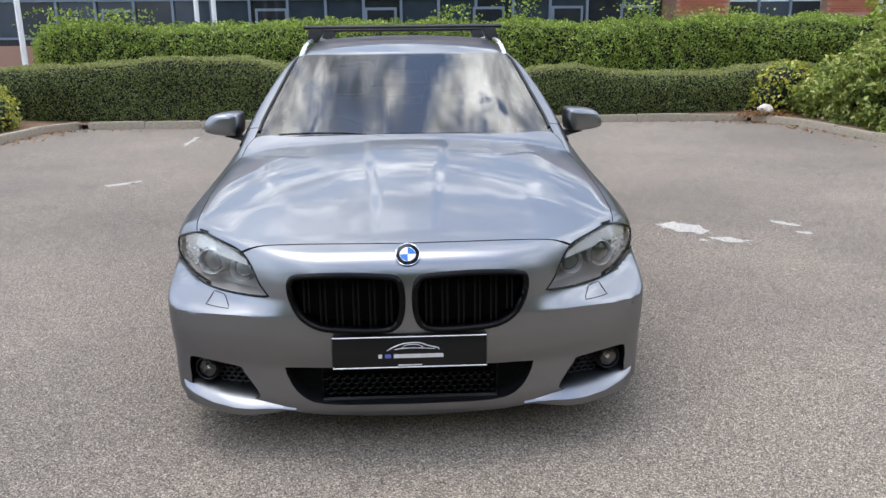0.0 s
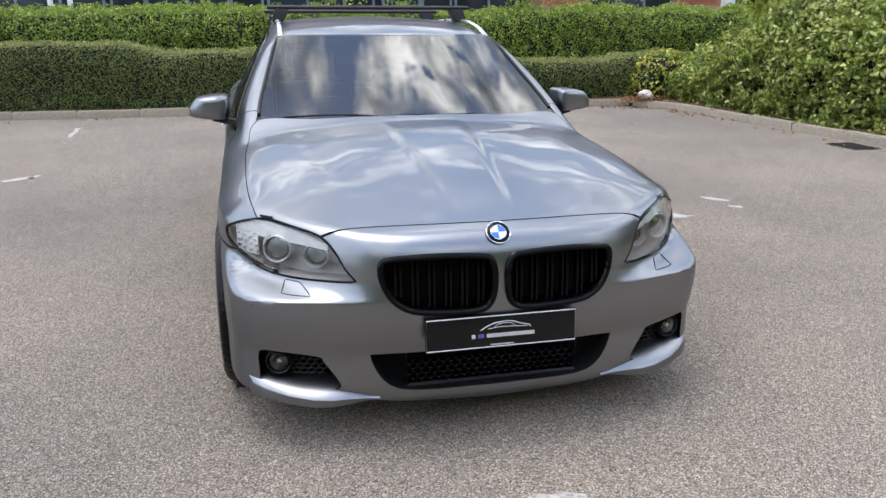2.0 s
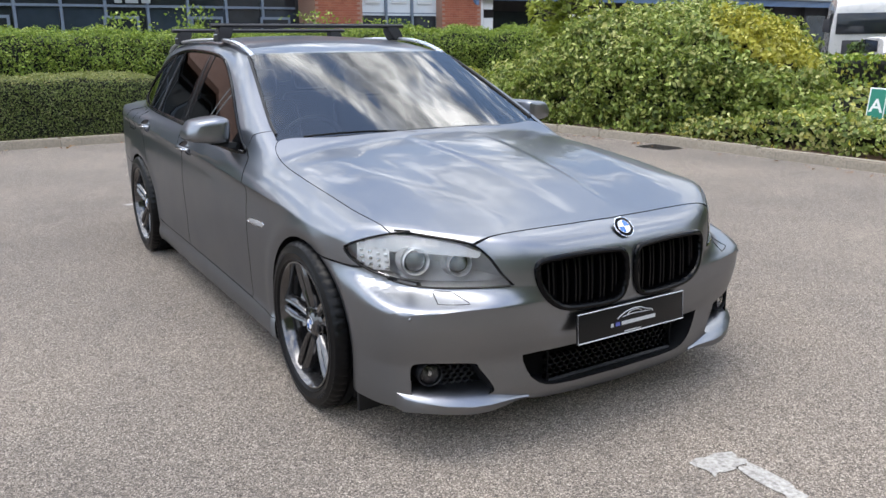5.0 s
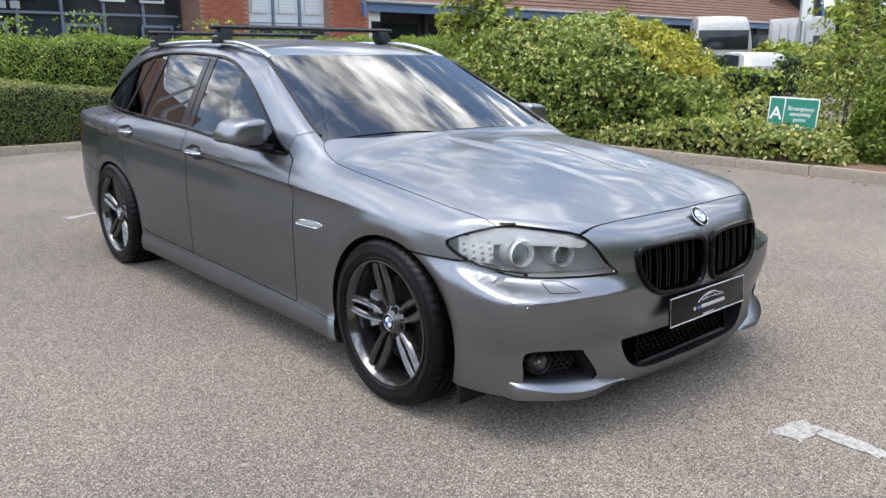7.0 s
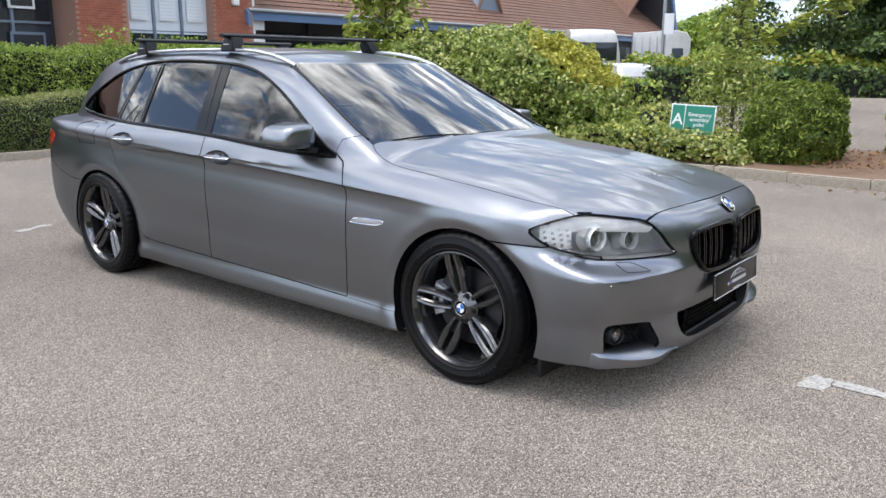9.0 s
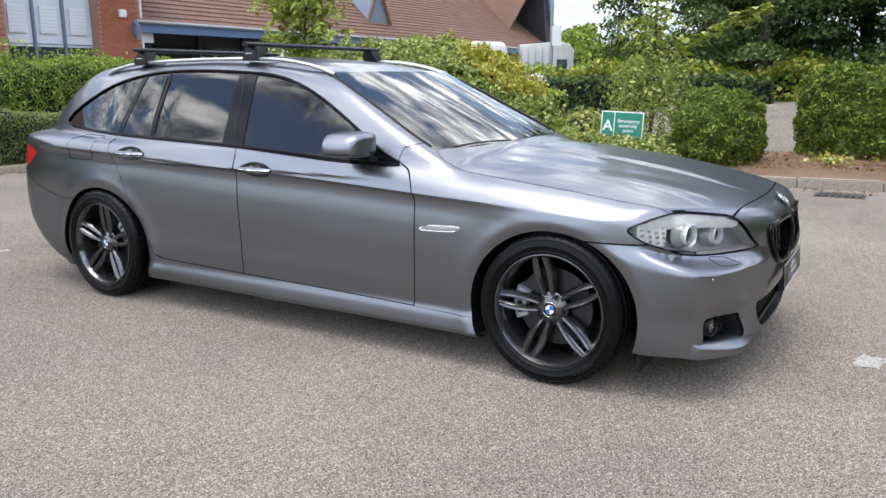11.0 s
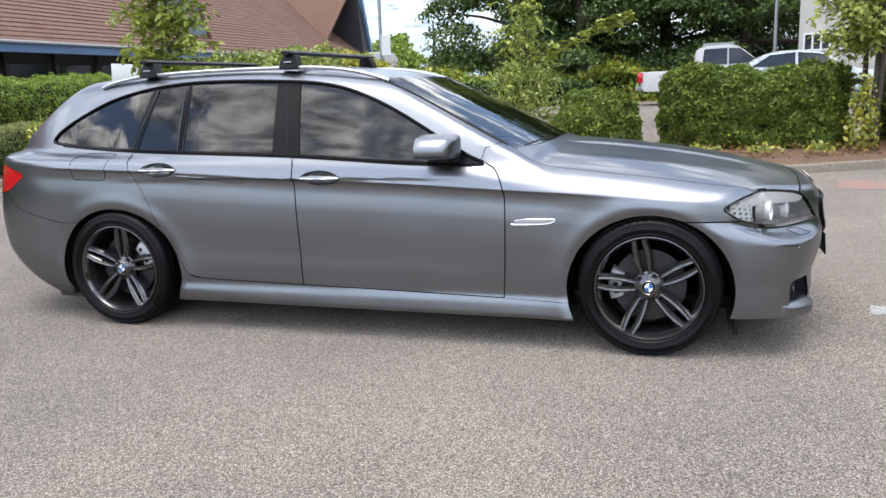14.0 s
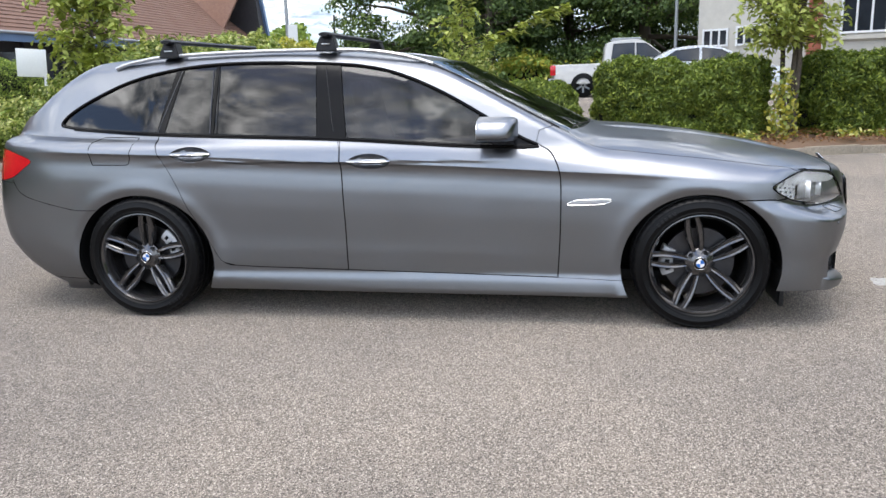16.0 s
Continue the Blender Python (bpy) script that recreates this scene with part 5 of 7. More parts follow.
# show plate with a drawn car over barred lettering
plate = part("show_plate", moved(block((-0.26, -0.004, -0.0555), (0.26, 0.004, 0.0555), 0.003), Matrix.Translation((0, -0.848, 0.4405)) @ Matrix.Rotation(radians(-4), 4, "X")), M_PLATE, car, "black show plate with silver drawing and bars")
PL = Matrix.Translation((0, -0.848, 0.4405)) @ Matrix.Rotation(radians(-4), 4, "X")
part("edge", moved(tube([(-0.257, -0.0045, -0.0525), (-0.257, -0.0045, 0.0525), (0.257, -0.0045, 0.0525), (0.257, -0.0045, -0.0525)], 0.0022, True, 6), PL), M_INK, plate)
sketch = smooth_line([(-0.075, -0.006, 0.006), (-0.055, -0.006, 0.018), (-0.02, -0.006, 0.030), (0.03, -0.006, 0.032), (0.06, -0.006, 0.022), (0.092, -0.006, 0.014), (0.098, -0.006, 0.007)], 5)
part("drawn_outline", moved(tube(sketch, 0.0017, sides=6), PL), M_INK, plate)
part("drawn_outline", moved(tube(smooth_line([(-0.05, -0.006, 0.010), (0.0, -0.006, 0.0145), (0.085, -0.006, 0.0105)], 5), 0.0012, sides=6), PL), M_INK, plate)
part("drawn_outline", moved(tube(smooth_line([(-0.03, -0.006, 0.012), (-0.012, -0.006, 0.0245), (0.025, -0.006, 0.026), (0.045, -0.006, 0.016)], 5), 0.0012, sides=6), PL), M_INK, plate)
for x0, x1, mt in ((-0.105, -0.093, M_INK), (-0.083, -0.063, M_VIOLET), (-0.054, 0.112, M_INK)):
    part("lettering_bar", moved(block((x0, -0.0058, -0.020), (x1, -0.0035, -0.007)), PL), mt, plate)
part("lettering_bar", moved(block((-0.04, -0.0058, -0.047), (0.04, -0.0035, -0.043)), PL), M_INK, plate)

# door mirrors: a wedge-shaped shell, deepest inboard, over a dark foot
MIRROR = smooth_line([(-0.884, 1.073), (-0.955, 1.072), (-1.022, 1.060), (-1.054, 1.030), (-1.066, 1.000), (-1.054, 0.970), (-0.985, 0.957), (-0.900, 0.953), (-0.874, 0.968), (-0.868, 1.045)], 4, True)
for s in (1, -1):
    secs = []
    for y, k in ((0.897, 0.35), (0.898, 0.62), (0.905, 0.82), (0.920, 0.93), (0.950, 0.985), (1.005, 1.0), (1.050, 1.0), (1.083, 0.99), (1.090, 0.965)):
        ring = []
        for a, b in MIRROR:
            u, w = -0.955 + (a + 0.955) * k, 1.020 + (b - 1.020) * k
            sweep = 0.035 * max(0.0, (-u - 0.90) / 0.17) ** 2 * (1.090 - y) / 0.19
            ring.append((u * s, y + sweep, w))
        secs.append(ring)
    mir = part("door_mirror", loft(secs), M_PAINT, car, "grey door mirror with black base")
    inner = lambda p, d: ((p[0] / s + 0.965) * 0.90 * s - 0.965 * s, p[1] + d, 1.015 + (p[2] - 1.015) * 0.88)
    part("mirror_glass", loft([[inner(p, 0.001) for p in secs[-1]], [inner(p, 0.003) for p in secs[-1]]]), M_CHROME, mir)
    low = [min(r, key=lambda p: abs(p[2] - 0.978) + 0.2 * abs(p[0] * s + 1.06)) for r in secs[3:]]
    part("mirror_seam", tube([(p[0] - 0.0015 * s, p[1] - 0.001, p[2]) for p in low], 0.0022, sides=6), M_BLACK, mir)
    arm = [[(x * s, y + dy, z + dz) for dy, dz in ((-0.045, -0.014), (0.04, -0.014), (0.045, 0.010), (-0.038, 0.014))] for x, y, z in ((-0.80, 0.955, 0.936), (-0.87, 0.972, 0.944), (-0.915, 0.99, 0.954), (-0.955, 1.00, 0.962))]
    part("mirror_arm", loft(arm), M_BLACK, mir)

# roof rails and load bars
rail = smooth_line([(1.372, 1.343), (1.46, 1.372), (1.58, 1.401), (1.76, 1.425), (2.0, 1.433), (2.47, 1.434), (2.88, 1.421), (3.05, 1.402), (3.15, 1.382), (3.21, 1.362)], 5)
twin(part("roof_rail", tube([(-0.578 + 0.03 * max(0, q[0] - 2.9) - 0.02 * max(0, 1.7 - q[0]), q[0], q[1]) for q in rail], 0.014, sides=10, flat=0.75), M_SATIN, car, "satin silver roof rail"))
for yb, zb in ((1.955, 1.512), (2.868, 1.500)):
    bar = tagged(new("roof_bar"), "black load bar clamped to the roof rails", "roof rack", "roof bars")
    prof = [(0.032 * math.cos(g), 0.013 * math.sin(g)) for g in np.arange(16) * math.pi / 8]
    beam = part("bar", loft([[(x, yb + a * k, zb + b * k) for a, b in prof] for x, k in ((-0.632, 0.75), (-0.626, 0.95), (-0.61, 1), (0.0, 1), (0.61, 1), (0.626, 0.95), (0.632, 0.75))]), M_BLACK, bar)
    part("strip", block((-0.60, yb - 0.006, zb + 0.0115), (0.60, yb + 0.006, zb + 0.0145), 0.001), M_RUBBER, beam)
    for s in (1, -1):
        secs = []
        for z, w, xo, xi in ((zb - 0.004, 0.034, 0.585, 0.510), (zb - 0.020, 0.040, 0.592, 0.505), (zb - 0.050, 0.052, 0.602, 0.520), (zb - 0.088, 0.060, 0.606, 0.545)):
            secs.append([(-xo * s, yb - w, z), (-xo * s, yb + w, z), (-xi * s, yb + w * 0.9, z), (-xi * s, yb - w * 0.9, z)])
        bm = loft(secs)
        bmesh.ops.bevel(bm, geom=bm.edges[:], offset=0.005, segments=2, affect="EDGES")
        foot = part("foot", bm, M_BLACK, bar)
        part("lock_cover", block((-0.608 * s - 0.002, yb - 0.022, zb - 0.052), (-0.600 * s + 0.002, yb + 0.022, zb - 0.046), 0.001), M_INK, foot)

# rear lamps
lamp_me = carve(HALF, [("I", prism(shrink(LAMP_R, 0.003), "yz", -W, -0.423))], [M_RED, M_DARK])
panel("rear_lamp", lamp_me, car, "red rear lamp")
panel("rear_lamp", flipped(lamp_me), car, "red rear lamp")

rear_glass = panel("rear_window", carve(GLASS_FULL, [("I", prism(shrink(BACKLIGHT, 0.004), "xz", 3.3, 4.4))], M_PRIVACY), car, "dark tinted rear window")
rear_glass.visible_shadow = False

# cowl and wipers
part("cowl", sheet([[(x, y + 0.30 * x * x, top_z(x * 0.98, 0.52 + 0.28 * x * x) - 0.012 - d) for x in np.linspace(-0.72, 0.72, 25)] for y, d in ((0.46, 0.018), (0.52, 0.012), (0.62, -0.012))]), M_BLACK, car)
for pts in ([(-0.10, 0.52), (-0.22, 0.56), (-0.40, 0.60), (-0.62, 0.645)], [(0.42, 0.565), (0.30, 0.56), (0.10, 0.545), (-0.14, 0.545)]):
    w = part("wiper", tube(on_top([(a, b - 0.03) for a, b in smooth_line(pts, 5)], -0.004), 0.0034, sides=6), M_BLACK, car)
    part("blade", tube(on_top([(a, b - 0.008) for a, b in smooth_line(pts, 5)], -0.002), 0.003, sides=6), M_RUBBER, w)


def wheel(base):
    """A road wheel facing -x, centred on its hub, its first spoke at that angle."""
    hub = tagged(new("wheel"), "gunmetal alloy wheel with five double spokes")

    def tread(profile, i):
        cut = 0.0035 if i % 4 == 0 else 0.0
        return [(a, r - (cut if r > 0.327 and abs(a) > 0.065 else 0)) for a, r in profile]

    prof = [(0.098, 0.246), (0.115, 0.262), (0.122, 0.290), (0.116, 0.318), (0.100, 0.3305), (0.072, 0.3345), (0.070, 0.327), (0.063, 0.327), (0.061, 0.336), (0.028, 0.3365), (0.026, 0.328), (0.018, 0.328), (0.016, 0.3365), (-0.016, 0.3365), (-0.018, 0.328), (-0.026, 0.328), (-0.028, 0.3365), (-0.061, 0.336), (-0.063, 0.327), (-0.070, 0.327), (-0.072, 0.3345), (-0.100, 0.3305), (-0.116, 0.318), (-0.1175, 0.314), (-0.1165, 0.312), (-0.1215, 0.292), (-0.1235, 0.288), (-0.1215, 0.284), (-0.117, 0.266), (-0.119, 0.263), (-0.112, 0.256), (-0.100, 0.246)]
    tyre = part("tyre", lathe(prof, 216, wobble=tread), M_RUBBER, hub, "black road tyre")
    for k in range(2):
        for j in range(5):
            g = radians(118 + 180 * k + 4.6 * j)
            part("lettering_bar", moved(block((-0.1235, -0.007, -0.008), (-0.119, 0.007, 0.008)), Matrix.Rotation(-g + math.pi / 2, 4, "X") @ Matrix.Translation((0, 0, 0.289))), M_BLACK, tyre)
    rim = part("rim", lathe([(-0.106, 0.2555), (-0.113, 0.252), (-0.114, 0.246), (-0.106, 0.241), (-0.090, 0.232), (-0.060, 0.2265), (0.0, 0.222), (0.09, 0.222), (0.10, 0.25)], 90), M_ALLOY, hub)
    for k in range(5):
        g = radians(base + 72 * k)
        for side in (1, -1):
            secs = []
            for r, off, hw, x in ((0.062, 0.0175, 0.012, -0.072), (0.075, 0.020, 0.013, -0.076), (0.11, 0.0255, 0.0145, -0.082), (0.15, 0.0290, 0.0160, -0.088), (0.19, 0.0285, 0.0165, -0.094), (0.22, 0.0250, 0.0155, -0.098), (0.240, 0.0225, 0.0145, -0.100)):
                loc = []
                for lat, dep in ((-hw, 0.036), (-hw, 0.008), (-hw * 0.6, 0.0), (-hw * 0.05, 0.0042), (hw * 0.5, 0.0005), (hw, 0.011), (hw, 0.036)):
                    w = side * (off + lat * 1.0) if side == 1 else -(off + lat)
                    loc.append((x + dep, -(r * math.cos(g) - w * math.sin(g)), r * math.sin(g) + w * math.cos(g)))
                secs.append(loc if side == 1 else loc[::-1])
            part("spoke", loft(secs), M_ALLOY, hub)
        h = g + radians(36)
        part("wheel_bolt", moved(lathe([(-0.064, 0.0), (-0.064, 0.0085), (-0.052, 0.0095), (-0.052, 0.013), (-0.0665, 0.0135), (-0.0665, 0.0165), (-0.04, 0.0165)], 14), Matrix.Translation((-0.009, -0.054 * math.cos(h), 0.054 * math.sin(h)))), M_BLACK, hub)
    part("hub", lathe([(-0.060, 0.074), (-0.068, 0.066), (-0.072, 0.050), (-0.080, 0.040), (-0.082, 0.034), (-0.078, 0.033), (-0.078, 0.0)], 48), M_ALLOY, hub)
    roundel(hub, Matrix.Translation((-0.0785, 0, 0)) @ Matrix.Rotation(radians(-90), 4, "Z"), 0.033)
    part("valve", tube([(-0.085, -0.222 * math.cos(radians(base + 205)), 0.222 * math.sin(radians(base + 205))), (-0.10, -0.212 * math.cos(radians(base + 205)), 0.212 * math.sin(radians(base + 205)))], 0.004, sides=8), M_BLACK, hub)
    return hub


for yc, base, ang in ((0.0, 102, 178), (2.968, 85, 28)):
    right = wheel(base)
    right.parent = car
    right.matrix_basis = Matrix.Translation((-0.808, yc, 0.3345))
    left = copy_thing(right, Matrix.Translation((0.808, yc, 0.3345)) @ Matrix.Rotation(math.pi, 4, "Z"))
    left.parent = car
    for s in (1, -1):
        m = Matrix.Translation((-0.808 * s, yc, 0.3345)) @ (Matrix.Identity(4) if s == 1 else Matrix.Rotation(math.pi, 4, "Z"))
        disc = part("brake_disc", moved(lathe([(-0.018, 0.075), (-0.018, 0.172), (-0.015, 0.174), (0.006, 0.174), (0.006, 0.075), (-0.035, 0.072), (-0.038, 0.0)], 60), m), M_STEEL, car)
        secs = []
        for k in np.linspace(-0.42, 0.42, 9):
            g = radians(ang) + k
            secs.append([(x, -r * math.cos(g), r * math.sin(g)) for x, r in ((-0.045, 0.128), (-0.052, 0.140), (-0.052, 0.172), (-0.040, 0.190), (0.03, 0.190), (0.03, 0.128))])
        cal = part("caliper", moved(loft(secs), m), M_CALIPER, car, "light metal brake caliper")
        # raised near-black blocks stand in for shaded recesses in the caliper
        for k in (-0.24, 0.0, 0.24):
            g = radians(ang) + k
            part("recess", moved(block((-0.0535, -0.009, -0.012), (-0.046, 0.009, 0.012), 0.002), m @ Matrix.Rotation(-g + math.pi / 2, 4, "X") @ Matrix.Translation((0, 0, 0.156))), M_DARK, cal)
        a = 0.388 if yc == 0 else 0.404
        arc = [(yc + (a + 0.012) * math.cos(g), 0.318 + 0.380 * math.sin(g)) for g in np.linspace(radians(-25), radians(205), 40)]
        part("wheel_arch_liner", sheet([[(x * s, p[0], p[1]) for p in arc] for x in ((-0.885 if yc == 0 else -0.862), -0.80, -0.60, -0.50)]), M_BLACK, car)
        # near-black sheet paints the shade deep in the arch
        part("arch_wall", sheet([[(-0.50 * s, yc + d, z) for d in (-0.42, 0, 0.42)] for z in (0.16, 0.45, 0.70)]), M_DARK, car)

# underside, interior
part("underbody", block((-0.62, -0.66, 0.17), (0.62, 3.6, 0.24), 0.02), M_BLACK, car)
part("underbody", block((-0.80, 0.45, 0.165), (0.80, 2.5, 0.22), 0.01), M_BLACK, car)
part("engine", block((-0.52, -0.60, 0.2), (0.52, 0.5, 0.66), 0.03), M_DARK, car)
part("bulkhead", block((-0.80, 0.47, 0.2), (0.80, 0.56, 0.90), 0.01), M_DARK, car)
part("dashboard", loft([[(x, y + 0.10 * (x / 0.8) ** 2, z) for y, z in ((0.56, 0.70), (0.56, 0.925), (0.80, 0.945), (1.02, 0.935), (1.12, 0.88), (1.12, 0.62))] for x in np.linspace(-0.78, 0.78, 15)]), M_SEAT, car)
wheel_ring = [(-0.37 + 0.185 * math.cos(g), 1.19 - 0.07 * math.sin(g), 0.86 + 0.172 * math.sin(g)) for g in np.arange(32) * math.pi / 16]
steer = part("steering_wheel", tube(wheel_ring, 0.015, True, 8), M_SEAT, car)
part("boss", block((-0.45, 1.17, 0.81), (-0.29, 1.21, 0.90), 0.015), M_SEAT, steer)
for x, y in ((-0.37, 1.55), (0.37, 1.55), (-0.37, 2.45), (0.37, 2.45)):
    seat = tagged(new("car_seat"), "black leather seat")
    seat.parent = car
    part("cushion", moved(block((-0.25, -0.28, 0.32), (0.25, 0.25, 0.52), 0.05, 3), Matrix.Translation((x, y, 0))), M_SEAT, seat)
    part("backrest", moved(block((-0.24, -0.06, 0.0), (0.24, 0.08, 0.62), 0.05, 3), Matrix.Translation((x, y + 0.24, 0.48)) @ pose(0, 0, 0, -18)), M_SEAT, seat)
    part("headrest", moved(block((-0.13, -0.04, 0.0), (0.13, 0.06, 0.17), 0.035, 3), Matrix.Translation((x, y + 0.44, 1.09)) @ pose(0, 0, 0, -12)), M_SEAT, seat)
part("floor_pan", block((-0.78, 0.56, 0.24), (0.78, 3.5, 0.30), 0.01), M_DARK, car)
part("load_floor", block((-0.70, 2.75, 0.60), (0.70, 3.6, 0.66), 0.01), M_DARK, car)
part("load_cover", block((-0.66, 2.85, 0.95), (0.66, 3.55, 0.965), 0.004), M_SEAT, car)
part("interior_mirror", block((-0.12, 1.10, 1.21), (0.12, 1.13, 1.27), 0.012), M_SEAT, car)

# ---- hedges, shrubs and trees ----
rng = np.random.default_rng(7)


def leaves_mesh(name, p, n, size, material, long=1.0, droop=0.0, tilt=0.7, index=None):
    """Many single folded leaves at points p, facing roughly n: one mesh."""
    k = len(p)
    n = n + rng.normal(0, tilt, (k, 3))
    n /= np.linalg.norm(n, axis=1, keepdims=True)
    a = np.cross(n, rng.normal(0, 1, (k, 3)))
    a[:, 2] -= droop * np.abs(rng.normal(1, 0.3, k))
    a -= n * (a * n).sum(1, keepdims=True)
    a /= np.linalg.norm(a, axis=1, keepdims=True)
    b = np.cross(n, a)
    s = size * rng.uniform(0.65, 1.35, (k, 1))
    fold = n * s * 0.16
    v = np.stack([p - a * s * 0.5 * long, p + b * s * 0.32 + fold - a * s * 0.04 * long, p + a * s * 0.55 * long, p - b * s * 0.32 + fold - a * s * 0.04 * long], 1).reshape(-1, 3)
    i = np.arange(k)[:, None] * 4
    f = np.concatenate([i + [0, 1, 2], i + [0, 2, 3]], 1).reshape(-1, 3)
    me = bpy.data.meshes.new(name)
    me.vertices.add(len(v))
    me.vertices.foreach_set("co", v.ravel())
    me.loops.add(f.size)
    me.loops.foreach_set("vertex_index", f.ravel().astype(np.int32))
    me.polygons.add(len(f))
    me.polygons.foreach_set("loop_start", np.arange(0, f.size, 3, dtype=np.int32))
    for m in material if isinstance(material, list) else [material]:
        me.materials.append(m)
    if index is not None:
        me.polygons.foreach_set("material_index", np.repeat(index, 2).astype(np.int32))
    me.update(calc_edges=True)
    return me


def surface_points(grid, count):
    """Random points on a grid surface [u, v, 3], evenly by area, with outward normals."""
    a, b, c, d = grid[:-1, :-1], grid[1:, :-1], grid[1:, 1:], grid[:-1, 1:]
    cr = np.cross(c - a, d - b)
    area = np.linalg.norm(cr, axis=2) / 2
    w = (area / area.sum()).ravel()
    pick = rng.choice(len(w), count, p=w)
    i, j = np.unravel_index(pick, area.shape)
    s, t = rng.uniform(0, 1, (2, count, 1))
    p = (a[i, j] * (1 - s) + b[i, j] * s) * (1 - t) + (d[i, j] * (1 - s) + c[i, j] * s) * t
    n = cr[i, j] / np.maximum(np.linalg.norm(cr[i, j], axis=1, keepdims=True), 1e-9)
    return p, n


def rough_grid(grid, amp, freq, seed=0):
    """The surface pushed in and out unevenly."""
    du, dv = np.gradient(grid, axis=0), np.gradient(grid, axis=1)
    n = np.cross(du, dv)
    n /= np.maximum(np.linalg.norm(n, axis=2, keepdims=True), 1e-9)
    out = grid.copy()
    for i in range(grid.shape[0]):
        for j in range(grid.shape[1]):
            q = Vector(grid[i, j]) * freq + Vector((seed * 7.3, seed * 3.1, seed))
            out[i, j] = grid[i, j] + n[i, j] * amp * (noise.noise(q) + 0.5 * noise.noise(q * 2.3))
    return out


def grid_mesh(name, grid, material):
    u, v = grid.shape[:2]
    f = [(i * v + j, i * v + j + 1, (i + 1) * v + j + 1, (i + 1) * v + j) for i in range(u - 1) for j in range(v - 1)]
    return mesh_of(name, grid.reshape(-1, 3), f, material, True)


def hedge_grid(line, depth, height, step_len=0.25, base=0.06, bulge=0.05, round_top=0.10):
    """A clipped hedge along a line (x, y): front foot, face, top, back face, closed at both ends. height: a number or a function of the distance along."""
    p = np.array(line, float)
    d = np.r_[0, np.cumsum(np.linalg.norm(np.diff(p, axis=0), axis=1))]
    s = np.linspace(0, d[-1], max(4, int(d[-1] / step_len)))
    q = np.stack([np.interp(s, d, p[:, 0]), np.interp(s, d, p[:, 1])], 1)
    t = np.gradient(q, axis=0)
    t /= np.linalg.norm(t, axis=1, keepdims=True)
    n2 = np.stack([-t[:, 1], t[:, 0]], 1)
    rows = []
    for k in range(len(s)):
        h = height(s[k]) if callable(height) else height
        end = min(1.0, (min(s[k], d[-1] - s[k]) / 0.22) ** 0.5 + 0.05)
        prof = [(0.0, 0.0), (-bulge * 0.5, h * 0.3), (-bulge, h * 0.65), (-bulge * 0.3, h - round_top), (round_top * 0.4, h - round_top * 0.3), (round_top, h), (depth * 0.5, h + 0.02), (depth - round_top, h), (depth - round_top * 0.3, h - round_top * 0.4), (depth, h - round_top * 1.5), (depth, h * 0.5), (depth, 0.0)]
        fine = np.array(smooth_line(prof, 3))
        mid = depth / 2
        rows.append([(q[k, 0] + n2[k, 0] * (mid + (a - mid) * end), q[k, 1] + n2[k, 1] * (mid + (a - mid) * end), base + b * (0.9 + 0.1 * end)) for a, b in fine])
    g = np.array(rows)
    return np.concatenate([np.repeat(g[:1].mean(1, keepdims=True), g.shape[1], 1), g, np.repeat(g[-1:].mean(1, keepdims=True), g.shape[1], 1)], 0)


def dome_grid(c, r, low=-0.35, power=0.8, nu=40, nv=18):
    """A bushy dome: centre, radii; its foot cut at low (a share of the height)."""
    rows = []
    for g in np.linspace(0, 2 * math.pi, nu):
        col = []
        for h in np.linspace(math.asin(low), math.pi / 2, nv):
            k = math.cos(h) ** power
            col.append((c[0] + r[0] * k * math.cos(g), c[1] + r[1] * k * math.sin(g), c[2] + r[2] * math.sin(h)))
        rows.append(col)
    return np.array(rows)


def foliage(name, grid, per_m2, size, material, label, category, amp=0.08, freq=2.2, core_in=0.09, seed=0, long=1.0, tilt=0.7, thick=0.07, mask=None, kind="stuff", droop=0.0, core=True):
    """A bush or hedge: a near-black core, the shade between its twigs put into the colour, under a ragged skin of
    leaves.
    """
    g = rough_grid(grid, amp, freq, seed)
    a, b = np.gradient(g, axis=0), np.gradient(g, axis=1)
    area = np.linalg.norm(np.cross(a, b), axis=2).sum()
    thing = tagged(new(name), label, category, kind=kind)
    p, n = surface_points(g, int(area * per_m2))
    mid = g.reshape(-1, 3).mean(0)
    flip = np.sign(np.median(((p - mid) * n).sum(1)))
    n *= flip if flip else 1
    lay = rng.uniform(-thick, thick * 0.55, (len(p), 1))
    lay += 0.10 * thick / 0.07 * (np.array([noise.noise(Vector(q) * 5.0) for q in p])[:, None])
    idx = None
    if mask is not None:
        idx = mask(p, n)
    leaf = new("leaves", leaves_mesh("leaves", p + n * lay, n, size, material, long, droop, tilt, idx))
    leaf.parent = thing
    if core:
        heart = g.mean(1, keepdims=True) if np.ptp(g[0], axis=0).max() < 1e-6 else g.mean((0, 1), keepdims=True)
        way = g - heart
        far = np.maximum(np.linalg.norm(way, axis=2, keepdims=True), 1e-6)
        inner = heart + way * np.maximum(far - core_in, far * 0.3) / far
        # one dark sheet stands in for the shaded twigs
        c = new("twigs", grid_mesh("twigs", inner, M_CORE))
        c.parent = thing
    return thing


